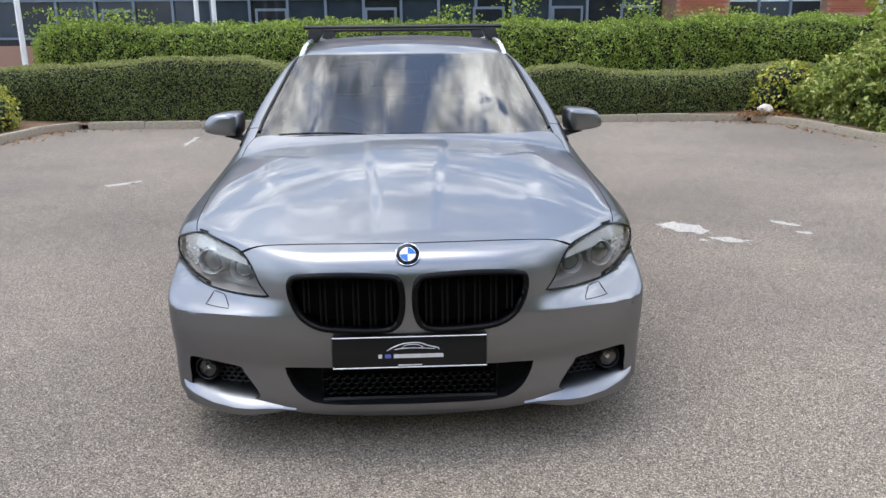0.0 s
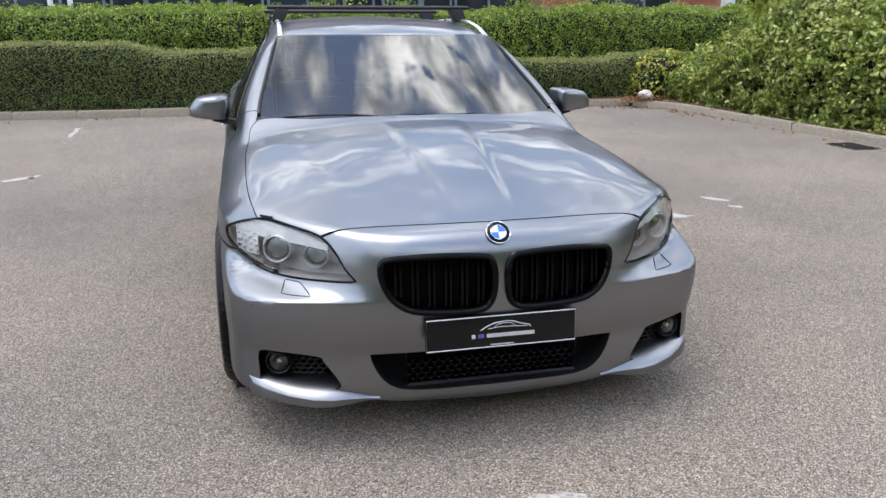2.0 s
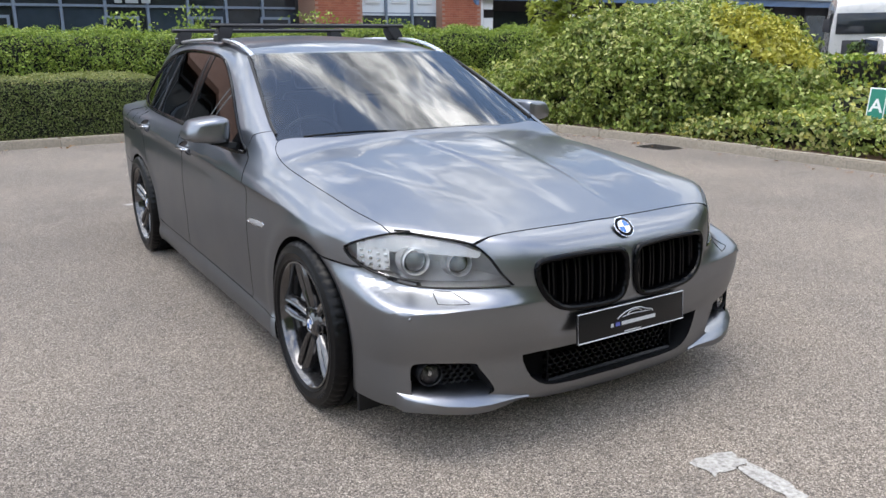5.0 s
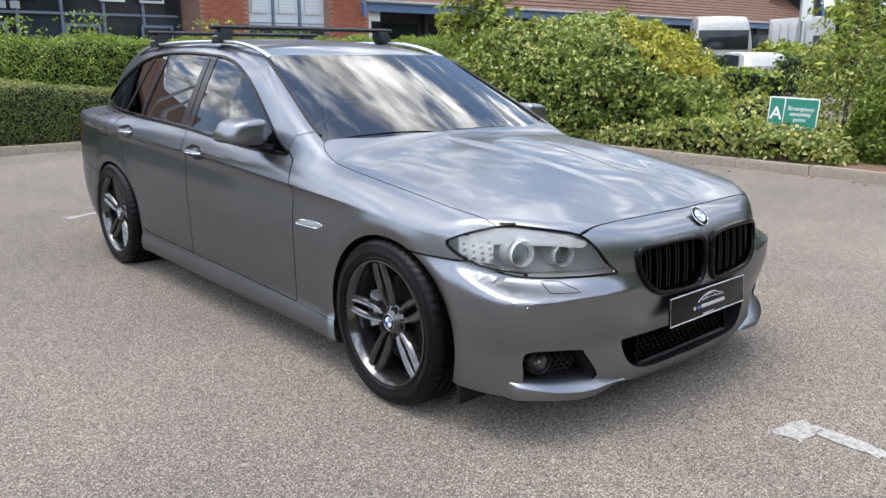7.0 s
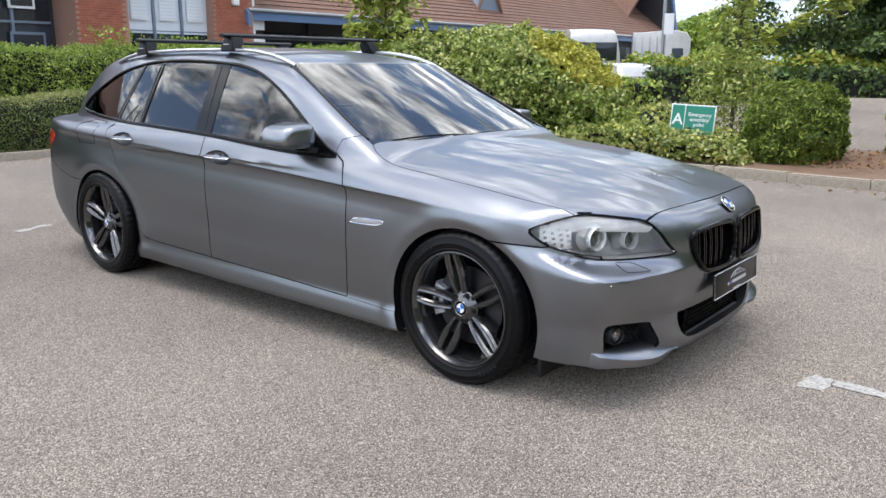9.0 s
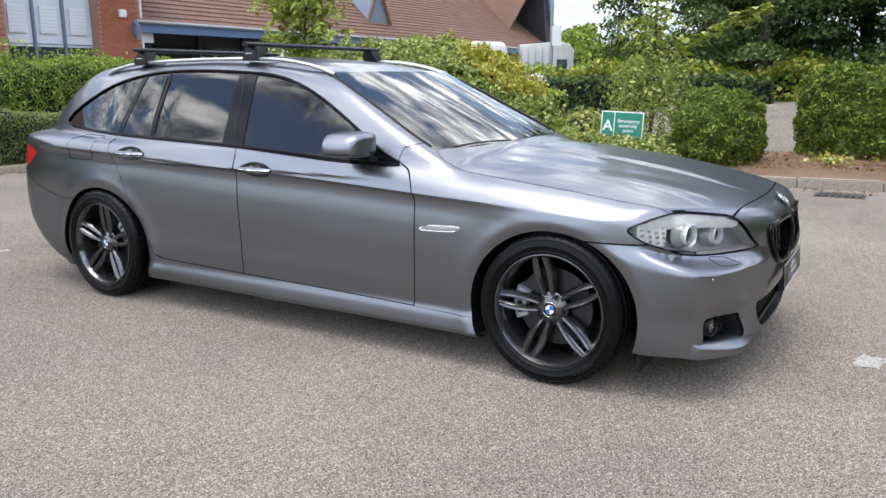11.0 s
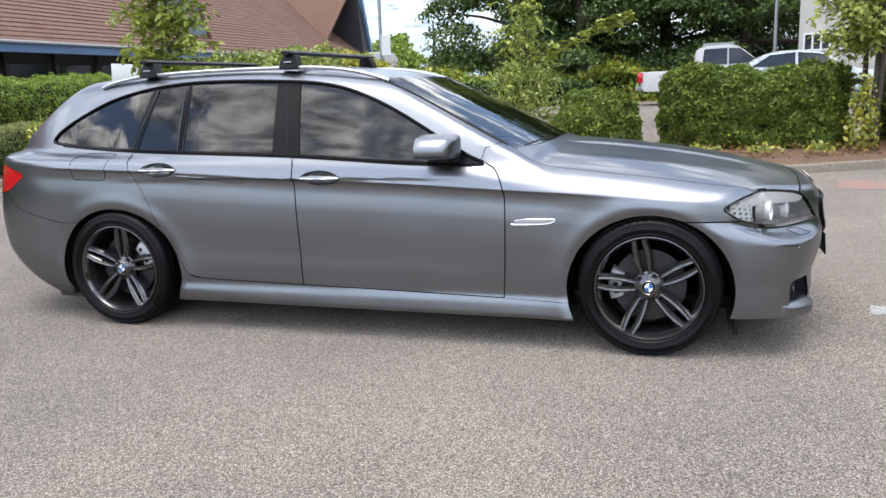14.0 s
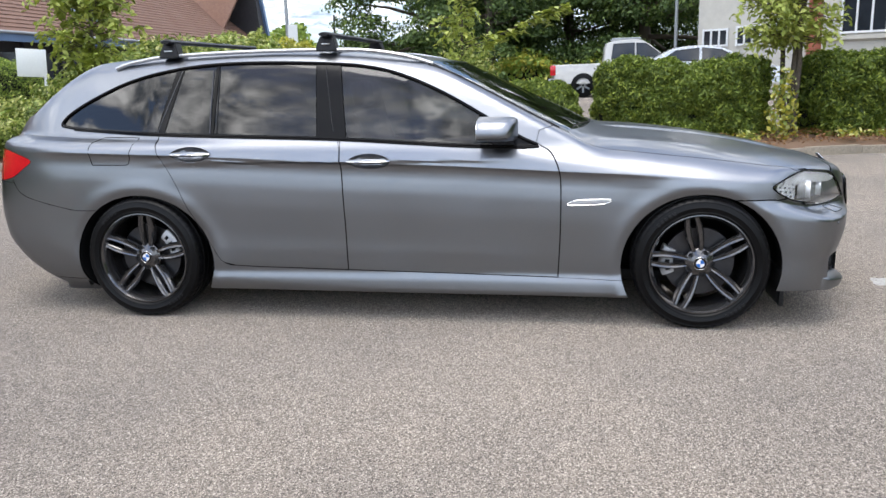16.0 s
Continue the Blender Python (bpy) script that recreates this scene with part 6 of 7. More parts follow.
# clipped privet hedge along the back kerb
H1 = curve((0, 0.90), (0.6, 0.90), (1.8, 0.94), (3.2, 1.03), (4.4, 1.01), (5.05, 0.87), (6.0, 0.90), (7.3, 0.90), (9.2, 0.74), (9.85, 0.85), (10.8, 0.72), (12.3, 0.67), (13.1, 0.76), (14.6, 0.84))
# faces that point up take the paler, lit leaf colour
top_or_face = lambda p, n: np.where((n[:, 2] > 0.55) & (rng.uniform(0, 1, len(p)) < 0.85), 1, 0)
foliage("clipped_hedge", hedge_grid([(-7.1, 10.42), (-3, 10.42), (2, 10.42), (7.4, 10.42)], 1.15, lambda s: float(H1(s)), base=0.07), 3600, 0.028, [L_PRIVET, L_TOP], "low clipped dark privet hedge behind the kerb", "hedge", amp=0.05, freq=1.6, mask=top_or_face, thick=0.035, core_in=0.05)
H2 = curve((0, 1.42), (1.0, 1.60), (2.5, 1.50), (4.5, 1.58), (6, 1.60), (9, 1.54), (11, 1.53), (13, 1.56), (15, 1.62), (18, 1.62))
foliage("loose_hedge", hedge_grid([(-7.3, 12.8), (0, 12.8), (12.5, 12.8)], 1.5, lambda s: float(H2(s)), base=0.08, round_top=0.22), 2300, 0.043, [L_HEDGE, L_TOP], "tall fresh green hedge with loose shoots", "hedge", amp=0.14, freq=1.3, thick=0.10, seed=2)
# shoots and saplings poking out of it
p, n = [], []
for x, y, h, r in ((-6.6, 13.2, 0.55, 0.35), (-5.5, 13.1, 0.5, 0.3), (1.0, 13.3, 0.55, 0.22), (4.8, 13.2, 0.6, 0.25), (6.3, 13.4, 0.45, 0.5), (2.4, 13.6, 0.7, 0.2)):
    k = int(260 * r / 0.25)
    q = np.stack([x + rng.normal(0, r, k), y + rng.normal(0, r * 0.7, k), 1.5 + h * rng.uniform(0, 1, k) ** 1.4], 1)
    p.append(q)
shoots = tagged(new("hedge_shoots"), "leafy shoots growing above the tall hedge", "hedge", kind="stuff")
p = np.concatenate(p)
o = new("leaves", leaves_mesh("leaves", p, rng.normal(0, 1, p.shape), 0.07, L_HEDGE))
o.parent = shoots

# the big variegated shrub at the side, with a golden end
SH = curve((0, 0.75), (1.0, 0.90), (2.0, 1.15), (2.8, 1.5), (3.6, 1.72), (5.0, 1.76), (6.0, 1.60), (6.7, 1.28), (7.2, 0.9))
# golden end by place; upward faces paler, the lit top put into leaf colour
gold_or_lit_top = lambda p, n: np.where((p[:, 1] < 5.3) & (p[:, 2] > 1.0 + 0.62 * (p[:, 1] - 4.1)) & (p[:, 2] > 1.0) & (rng.uniform(0, 1, len(p)) < 0.93), 1, np.where((n[:, 2] > 0.35) & (rng.uniform(0, 1, len(p)) < 0.65), 2, np.where(rng.uniform(0, 1, len(p)) < 0.05, 2, 0)))
foliage("variegated_shrub", hedge_grid([(6.78, 10.6), (6.70, 9.2), (6.74, 7.0), (6.95, 5.2), (7.4, 4.0), (7.85, 3.4)], 2.85, lambda s: float(SH(s)), base=0.06, bulge=0.14, round_top=0.60), 1900, 0.068, [L_IVY, L_GOLD, L_COVER], "big spreading shrub with variegated and golden leaves", "shrub", amp=0.26, freq=1.5, thick=0.19, core_in=0.36, seed=5, long=1.15, mask=gold_or_lit_top)
# ground cover before it and round the sign
foliage("ground_cover", hedge_grid([(6.75, 5.4), (6.72, 4.2), (6.75, 3.0), (6.85, 2.0), (7.0, 1.3)], 1.9, lambda s: 0.16 + 0.22 * step(s, 0.2, 2.0) * (1 - step(s, 2.7, 4.1)), base=0.09, round_top=0.10), 1100, 0.070, [L_COVER, L_GOLD], "pale variegated ivy covering the bed", "ground cover", amp=0.10, freq=2.2, thick=0.08, core_in=0.20, seed=9, mask=lambda p, n: (rng.uniform(0, 1, len(p)) < 0.06).astype(int))
foliage("pale_shrub", dome_grid((8.1, 3.3, 0.12), (0.75, 0.85, 0.62), low=0.0), 600, 0.075, [L_COVER, L_GOLD], "pale yellow-green shrub behind the sign", "shrub", amp=0.14, seed=12, mask=lambda p, n: (rng.uniform(0, 1, len(p)) < 0.12).astype(int))
foliage("variegated_sapling_bush", dome_grid((9.2, 2.55, 0.75), (0.50, 0.55, 0.95), low=-0.7), 800, 0.052, [L_COVER, L_ASH], "loose pale variegated bush round a young tree", "shrub", amp=0.22, freq=2.0, thick=0.22, core=False, seed=14, mask=lambda p, n: (rng.uniform(0, 1, len(p)) < 0.3).astype(int))
# kerbside growth on the other side
foliage("golden_shrub", dome_grid((-6.75, 9.2, 0.35), (0.65, 1.0, 0.62), low=-0.5), 600, 0.07, [L_COVER, L_GOLD], "yellow-green shrub at the hedge's end", "shrub", amp=0.16, seed=15, mask=lambda p, n: (rng.uniform(0, 1, len(p)) < 0.4).astype(int))
foliage("golden_patch", dome_grid((6.55, 10.25, 0.45), (0.55, 0.35, 0.45), low=-0.5), 520, 0.07, [L_IVY, L_GOLD], "yellow-leaved growth at the hedge corner", "shrub", amp=0.12, seed=16, mask=lambda p, n: (rng.uniform(0, 1, len(p)) < 0.55).astype(int))

# clipped yew ball and block
foliage("yew_ball", dome_grid((7.75, 1.15, 0.52), (0.62, 0.62, 0.60), low=-0.72, power=0.62), 6500, 0.036, L_YEW, "rounded clipped yew bush with feathery sprays", "bush", amp=0.07, freq=2.4, thick=0.07, core_in=0.10, seed=20, long=1.9, tilt=0.9)
foliage("block_hedge", hedge_grid([(8.55, 0.25), (8.55, -1.2), (8.6, -2.55)], 1.3, lambda s: 1.17 + 0.04 * math.sin(s * 3), base=0.16, round_top=0.16), 5600, 0.040, L_YEW, "thick clipped evergreen block hedge with bare twigs", "hedge", amp=0.11, freq=1.7, thick=0.10, core_in=0.13, seed=22, long=1.9, tilt=0.9)
foliage("block_hedge", hedge_grid([(8.7, -3.1), (8.75, -3.8), (8.8, -4.75)], 1.3, lambda s: 1.22, base=0.16, round_top=0.16), 5600, 0.040, L_YEW, "thick clipped evergreen block hedge beside a small tree", "hedge", amp=0.11, freq=1.7, thick=0.10, core_in=0.13, seed=23, long=1.9, tilt=0.9)
foliage("yellow_climber", dome_grid((8.45, -2.62, 0.62), (0.16, 0.14, 0.62), low=-0.8), 420, 0.085, [L_GOLD, L_COVER], "yellow variegated climber on the hedge's end", "shrub", amp=0.12, freq=3.0, thick=0.10, core=False, seed=24, mask=lambda p, n: (rng.uniform(0, 1, len(p)) < 0.5).astype(int))
# litter on the beds
k = 1700
q = np.stack([rng.uniform(6.9, 8.6, k), rng.uniform(-5.2, 0.9, k), np.zeros(k)], 1)
q[:, 0] += np.interp(-q[:, 1], [0, 2, 5], [0, 0.2, 0.9])
q[:, 2] = 0.17 + 0.05 * (q[:, 0] - 7)
q2 = np.stack([6.0 + rng.normal(0, 0.30, 420), 9.72 + rng.normal(0, 0.10, 420), 0.10 + np.abs(rng.normal(0, 0.05, 420))], 1)
k3 = 1600
u3 = rng.integers(0, len(KERB_LINE), k3)
q3 = np.array([(KERB_LINE[i][0], KERB_LINE[i][1], 0) for i in u3]) + np.stack([rng.normal(0, 0.20, k3), rng.normal(0, 0.20, k3), np.full(k3, 0.012)], 1)
q3 = q3[(q3[:, 0] < 6.3) & (q3[:, 1] < 9.98) | (q3[:, 2] > 1)]
allq = np.concatenate([q, q2, q3])
litter = new("leaf_litter", leaves_mesh("leaf_litter", allq, np.tile([0, 0, 1.0], (len(allq), 1)), 0.05, L_BROWN, tilt=0.35))
tagged(litter, "dry brown leaves scattered on beds and kerb", "leaf litter", kind="stuff")
k = 90
weeds_at = np.concatenate([np.stack([rng.normal(c[0], 0.12, k), rng.normal(c[1], 0.12, k), 0.2 + np.abs(rng.normal(0, 0.06, k))], 1) for c in ((7.55, -0.35), (7.7, -1.2), (7.9, -2.0), (8.3, -3.6), (8.25, -4.2))])
weeds = new("low_weeds", leaves_mesh("low_weeds", weeds_at, rng.normal(0, 1, weeds_at.shape) + (0, 0, 1), 0.07, [L_COVER, L_GOLD], index=(rng.uniform(0, 1, len(weeds_at)) < 0.4).astype(int)))
tagged(weeds, "low pale weeds on the mulch", "weeds", kind="stuff")


def limb(a, b, r0, r1, bend=0.1, n=7):
    a, b = np.array(a, float), np.array(b, float)
    w = rng.normal(0, bend, 3) * np.linalg.norm(b - a)
    return tube([tuple(a + (b - a) * s + w * math.sin(math.pi * s)) for s in np.linspace(0, 1, n)], [r0 + (r1 - r0) * s for s in np.linspace(0, 1, n)], sides=7)


def part_of(name, bm, m, parent):
    me = bpy.data.meshes.new(name)
    for f in bm.faces:
        f.smooth = True
    bm.to_mesh(me)
    bm.free()
    me.materials.append(m)
    o = new(name, me)
    o.parent = parent
    return o


def merge(bms):
    out = bmesh.new()
    for b in bms:
        me = bpy.data.meshes.new("piece")
        b.to_mesh(me)
        b.free()
        out.from_mesh(me)
        bpy.data.meshes.remove(me)
    return out


def big_tree(x, y, z, height, spread, label, leaf=0.30, count=5200, material=None, low=0.12):
    """A broad tree: trunk, limbs, and a crown of many leaf clumps with gaps."""
    tree = tagged(new("tree"), label, "tree")
    part_of("trunk", limb((x, y, z - 0.1), (x, y, z + height * 0.6), height * 0.028, height * 0.012, 0.03), M_BARK, tree)
    clumps = []
    limbs = []
    for _ in range(70):
        g, h = rng.uniform(0, 2 * math.pi), rng.uniform(low, 1.0)
        k = spread * (0.35 + 0.65 * math.sin(math.pi * min(1, 0.25 + h * 0.75)) ** 0.7) * rng.uniform(0.45, 1.0)
        c = np.array([x + k * math.cos(g), y + k * math.sin(g), z + height * h])
        clumps.append((c, spread * rng.uniform(0.20, 0.38)))
        if len(limbs) < 14:
            limbs.append(limb((x, y, z + height * (0.15 + 0.4 * h)), c, height * 0.010, 0.02, 0.08, 5))
    for b in limbs:
        part_of("limb", b, M_BARK, tree)
    p, n = [], []
    for c, r in clumps:
        m = int(count / len(clumps))
        d = rng.normal(0, 1, (m, 3))
        d /= np.linalg.norm(d, axis=1, keepdims=True)
        d[:, 2] = np.abs(d[:, 2]) * 0.9 - 0.25
        p.append(c + d * r * rng.uniform(0.55, 1.1, (m, 1)) * (1, 1, 0.75))
        n.append(d)
    o = new("crown", leaves_mesh("crown", np.concatenate(p), np.concatenate(n) + (0, 0, 0.4), leaf, material or L_TREE, droop=0.3))
    o.parent = tree
    return tree


for x, y, h, s in ((33, 7.0, 11, 4.2), (30.5, 4.2, 11, 4.2), (33, 0.8, 12, 4.8), (30.5, -2.4, 11, 4.2), (34, -6.0, 12, 5.0), (39, 5.6, 14, 5.6), (38, -1.5, 14, 5.6)):
    big_tree(x, y, 0.25, h + 0.17, s, "large dark green broadleaf tree beyond the road", leaf=0.17, count=36000, low=0.02)
for x, y, h, s in ((60, 27.5, 5.0, 3.2), (64, 25.0, 4.6, 3.0), (70, 27, 5.5, 3.5), (58, 24, 3.5, 2.4)):
    big_tree(x, y, 0.0, h + 0.42, s, "far green tree under open sky", leaf=0.5, count=2200, material=L_HEDGE, low=0.05)
# scrub at the trees' feet
foliage("scrub_bank", hedge_grid([(27.8, 14.5), (27.2, 8), (27.0, 2), (27.5, -4)], 2.4, lambda s: 1.45 + 0.25 * math.sin(s * 1.7), base=0.05, step_len=0.8), 150, 0.19, [L_HEDGE, L_GOLD], "yellow-green scrub below the dark trees", "shrubs", amp=0.4, freq=0.5, thick=0.25, core_in=0.7, seed=31, mask=lambda p, n: (rng.uniform(0, 1, len(p)) < 0.3).astype(int))
foliage("roadside_hedge", hedge_grid([(24.6, 14.0), (24.3, 8.0), (24.2, 3.0)], 1.0, lambda s: 1.22, base=0.05, step_len=0.6), 130, 0.16, L_TREE, "low dark hedge along the far road", "hedge", amp=0.12, freq=0.9, thick=0.12, core_in=0.12, seed=33)
foliage("far_hedge", hedge_grid([(15.5, 12.5), (15.2, 9.5), (15.0, 6.6)], 0.9, lambda s: 0.98, base=0.02, step_len=0.5), 260, 0.11, [L_HEDGE, L_GOLD], "low clipped green hedge past the shrub", "hedge", amp=0.08, freq=1.1, thick=0.08, seed=35, mask=lambda p, n: (rng.uniform(0, 1, len(p)) < 0.1).astype(int))


def slim_tree(x, y, z, height, label, sprays, reach, leaf=0.11, lean=(0.0, 0.0), r=0.035, low=0.18, stems=0):
    """A young tree with a thin stem and drooping compound leaves on short branches."""
    tree = tagged(new("young_tree"), label, "tree")
    part_of("trunk", limb((x, y, z - 0.1), (x + lean[0], y + lean[1], z + height), r, r * 0.3, 0.02, 12), M_BARK, tree)
    for k in range(stems):
        g = 2.1 * k + 0.4
        part_of("stem", limb((x + 0.09 * math.cos(g), y + 0.09 * math.sin(g), z - 0.1), (x + 0.28 * math.cos(g), y + 0.28 * math.sin(g), z + height * 0.62), r * 0.75, r * 0.25, 0.04, 12), M_BARK, tree)
    twigs, p, n = [], [], []
    for _ in range(sprays):
        h = rng.uniform(low, 1.0)
        g = rng.uniform(0, 2 * math.pi)
        a = np.array([x + lean[0] * h, y + lean[1] * h, z + height * h])
        k = reach * rng.uniform(0.35, 1.0) * (1.15 - 0.55 * h)
        b = a + np.array([math.cos(g) * k, math.sin(g) * k, rng.uniform(-0.05, 0.35) * k])
        twigs.append(limb(a, b, 0.010, 0.004, 0.08, 5))
        for s in np.linspace(0.35, 1.0, 5):
            q = a + (b - a) * s
            m = 7
            out = rng.normal(0, 1, 3) * (1, 1, 0.2)
            out /= np.linalg.norm(out)
            stalk = np.linspace(0.02, 0.26, m)[:, None]
            p.append(q + out * stalk + np.array([0, 0, -1.0]) * stalk ** 2 * 2.2 + rng.normal(0, 0.022, (m, 3)))
            n.append(np.tile((0, 0, 0.8), (m, 1)) + out * 0.5)
    tagged(part_of("branching", merge(twigs), M_BARK, tree), kind="stuff")
    o = new("crown", leaves_mesh("crown", np.concatenate(p), np.concatenate(n), leaf, L_ASH, long=1.35, droop=0.9, tilt=0.45))
    o.parent = tree
    return tree


slim_tree(9.3, 2.55, 0.2, 4.6, "young pale green tree with drooping leaves behind the sign", 62, 0.58, leaf=0.085)
slim_tree(8.95, -2.85, 0.2, 4.8, "young tree with drooping pale leaves growing through the hedge", 300, 0.95, leaf=0.085, r=0.075, low=0.30, stems=3)
slim_tree(7.7, 8.55, 0.2, 5.0, "young pale green tree before the tiled roof", 190, 1.0, leaf=0.10)
# the long spray that hangs out towards the car
spray = tagged(new("young_tree"), "single leafy spray reaching from a young tree", "tree")
pts = smooth_line([(9.3, 2.5, 1.72), (9.1, 2.0, 1.86), (8.9, 1.45, 2.08), (8.75, 1.0, 2.26), (8.65, 0.72, 2.33)], 4)
part_of("stem", tube(pts, 0.008, sides=6), M_BARK, spray)
p = np.concatenate([np.array(q) + np.outer(np.linspace(0.02, 0.2, 6), d) + rng.normal(0, 0.02, (6, 3)) for q in pts[3:] for d in (rng.normal(0, 1, 3) * (0.6, 0.6, 0.1) + (0, 0, -0.7), rng.normal(0, 1, 3) * (0.6, 0.6, 0.1) + (0, 0, -0.5))])
o = new("leaves", leaves_mesh("leaves", p, np.tile((0, 0, 1.0), (len(p), 1)), 0.12, L_ASH, long=1.3, droop=0.8, tilt=0.4))
o.parent = spray

# ---- buildings, signs, vehicles ----


def box_part(name, lo, hi, m, parent, r=0.0, pose_m=None):
    bm = block(lo, hi, r)
    if pose_m is not None:
        moved(bm, pose_m)
    return part(name, bm, m, parent, flat=not r)


office = tagged(new("office_building"), "two-storey office with red brick piers and blue-grey glazing", "building")
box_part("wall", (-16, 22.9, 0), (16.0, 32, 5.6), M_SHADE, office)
part("roof", loft([[(x, 21.0, 5.55), (x, 27.5, 9.4), (x, 34.0, 5.55), (x, 34.0, 5.35), (x, 27.5, 9.15), (x, 21.0, 5.35)] for x in (-17.0, 15.6)]), M_TILE, office, "brown tiled roof", flat=True)
# curtain wall: mullions and panes between transoms
xs = np.arange(-15.4, 8.3, 1.18)
for i, x in enumerate(xs[:-1]):
    for z0, z1, m in ((0.55, 1.45, M_PANE), (1.50, 2.55, M_BLUEPANE if i % 3 else M_PANE), (2.62, 3.7, M_BLUEPANE if i < 10 else M_PANE), (3.8, 5.2, M_PANE)):
        w = box_part("window", (x + 0.05, 22.80, z0), (x + 1.13, 22.84, z1), m, office)
    box_part("mullion", (x - 0.04, 22.70, 0.4), (x + 0.04, 22.90, 5.4), M_FRAME, office)
for z in (0.50, 1.47, 2.58, 3.75, 5.3):
    box_part("transom", (-15.5, 22.69, z - 0.035), (8.1, 22.88, z + 0.035), M_FRAME, office)
for x in (-9.3, -4.6, -1.2, 2.2, 4.7, 6.9):
    box_part("opening_light", (x, 22.66, 1.62), (x + 1.0, 22.70, 2.30), M_FRAME, office)
    box_part("pane", (x + 0.08, 22.64, 1.70), (x + 0.92, 22.665, 2.22), M_PANE, office)
for x in (3.3, 5.7, 6.9):
    fr = box_part("white_window_frame", (x, 22.60, 2.95), (x + 0.75, 22.66, 4.2), M_POST, office)
    box_part("pane", (x + 0.07, 22.585, 3.02), (x + 0.68, 22.605, 4.13), M_PANE, fr)
box_part("plinth", (-16, 22.6, 0), (-7.6, 22.95, 1.25), M_MORTAR, office)


def brick_face(x0, x1, z0, z1, y, parent, side=None):
    """Courses of separate bricks on a pier's face."""
    bl, bh, j = 0.215, 0.065, 0.010
    proto = block((0, -0.012, 0), (bl, 0.02, bh))
    me = bpy.data.meshes.new("brick")
    proto.to_mesh(me)
    proto.free()
    me.materials.append(M_BRICK)
    row = 0
    z = z0
    while z + bh < z1:
        x = x0 - (0.1125 if row % 2 else 0)
        while x < x1 - 0.05:
            if x >= x0 - 0.02 and x + bl <= x1 + 0.02:
                o = new("brick", me)
                o.parent = parent
                o.location = (x, y, z)
            x += bl + j
        z += bh + j
        row += 1


PIERS = []
for x0, x1 in ((8.3, 9.95), (13.0, 14.62)):
    pier = box_part("pier", (x0, 21.5, 0), (x1, 23.2, 5.5), M_MORTAR, office)
    PIERS.append((x0, x1, pier))
# white panelled bay between the piers
bay = box_part("bay", (9.95, 21.9, 0), (13.0, 22.9, 5.5), M_PANEL, office)
for k in range(3):
    x = 10.0 + k * 1.0
    box_part("glazing", (x + 0.04, 21.84, 0.6), (x + 0.95, 21.89, 2.35), M_BLUEPANE if k % 2 else M_PANE, office)
    box_part("panel_frame", (x - 0.035, 21.80, 0.5), (x + 0.035, 21.90, 5.4), M_FRAME, office)
    lou = box_part("louvre", (x + 0.22, 21.83, 2.75), (x + 0.78, 21.88, 3.55), M_POST, office)
    for s in range(7):
        box_part("slat", (x + 0.25, 21.815, 2.80 + s * 0.105), (x + 0.75, 21.835, 2.86 + s * 0.105), M_PANEL, lou)
    box_part("panel_joint", (x, 21.885, 2.42), (x + 1.0, 21.898, 2.45), M_FRAME, office)
lampb = box_part("bulkhead_lamp", (13.75, 21.35, 3.35), (14.0, 21.52, 3.6), M_POST, office, 0.04)
box_part("downpipe", (14.75, 21.7, 0), (14.87, 21.85, 5), M_POST, office)
for z in (1.55, 2.6):
    box_part("white_window_frame", (14.95, 21.8, z), (15.35, 21.86, z + 0.75), M_POST, office)
# the barred lettering on the glazing
for k, (x0, x1) in enumerate(((2.55, 2.75), (2.85, 3.2), (3.3, 3.55))):
    box_part("lettering_bar", (x0, 22.60, 2.66), (x1, 22.62, 2.86), M_GALV, office)

hall = tagged(new("hall_building"), "long low hall with a brown tiled roof and blue fascia", "building")
# wall painted near black for the shade under the eaves
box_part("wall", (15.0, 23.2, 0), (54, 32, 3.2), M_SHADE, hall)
EAVE0, EAVE1 = np.array([14.6, 21.6, 3.28]), np.array([54.0, 23.2, 3.35])
UPV = np.array([-0.04, 0.80, 0.62])
bm = loft([[tuple(EAVE0 + (0, 0, 0)), tuple(EAVE0 + UPV * 9), tuple(EAVE0 + UPV * 9 + (0, 0, -0.2)), tuple(EAVE0 + (0, 0, -0.2))], [tuple(EAVE1), tuple(EAVE1 + UPV * 9), tuple(EAVE1 + UPV * 9 + (0, 0, -0.2)), tuple(EAVE1 + (0, 0, -0.2))]])
roof = part("roof", bm, M_TILE, hall, "brown tiled roof", flat=True)
# courses of tiles, each one a stepped strip with tile joints
rows, tile_v, tile_f = 30, [], []
for r in range(rows):
    a0, a1 = EAVE0 + UPV * (r * 0.29), EAVE0 + UPV * (r * 0.29 + 0.33)
    span = EAVE1 - EAVE0
    nt = 118
    lift = np.array([0, -0.62, 0.80])
    for k in range(nt):
        s0, s1 = (k + 0.02 + 0.5 * (r % 2)) / nt, (k + 0.98 + 0.5 * (r % 2)) / nt
        if s1 > 1:
            continue
        b = len(tile_v)
        for q, h in ((a0 + span * s0, 0.055), (a0 + span * s1, 0.055), (a1 + span * s1, 0.02), (a1 + span * s0, 0.02)):
            tile_v.append(q + lift * h)
        tile_v += [a0 + span * s0 + lift * 0.01, a0 + span * s1 + lift * 0.01]
        tile_f += [(b, b + 1, b + 2, b + 3), (b + 4, b + 5, b + 1, b)]
o = new("tiles", mesh_of("tiles", tile_v, tile_f, M_TILE))
o.parent = roof
tagged(o, "rows of brown tiles", kind="stuff")
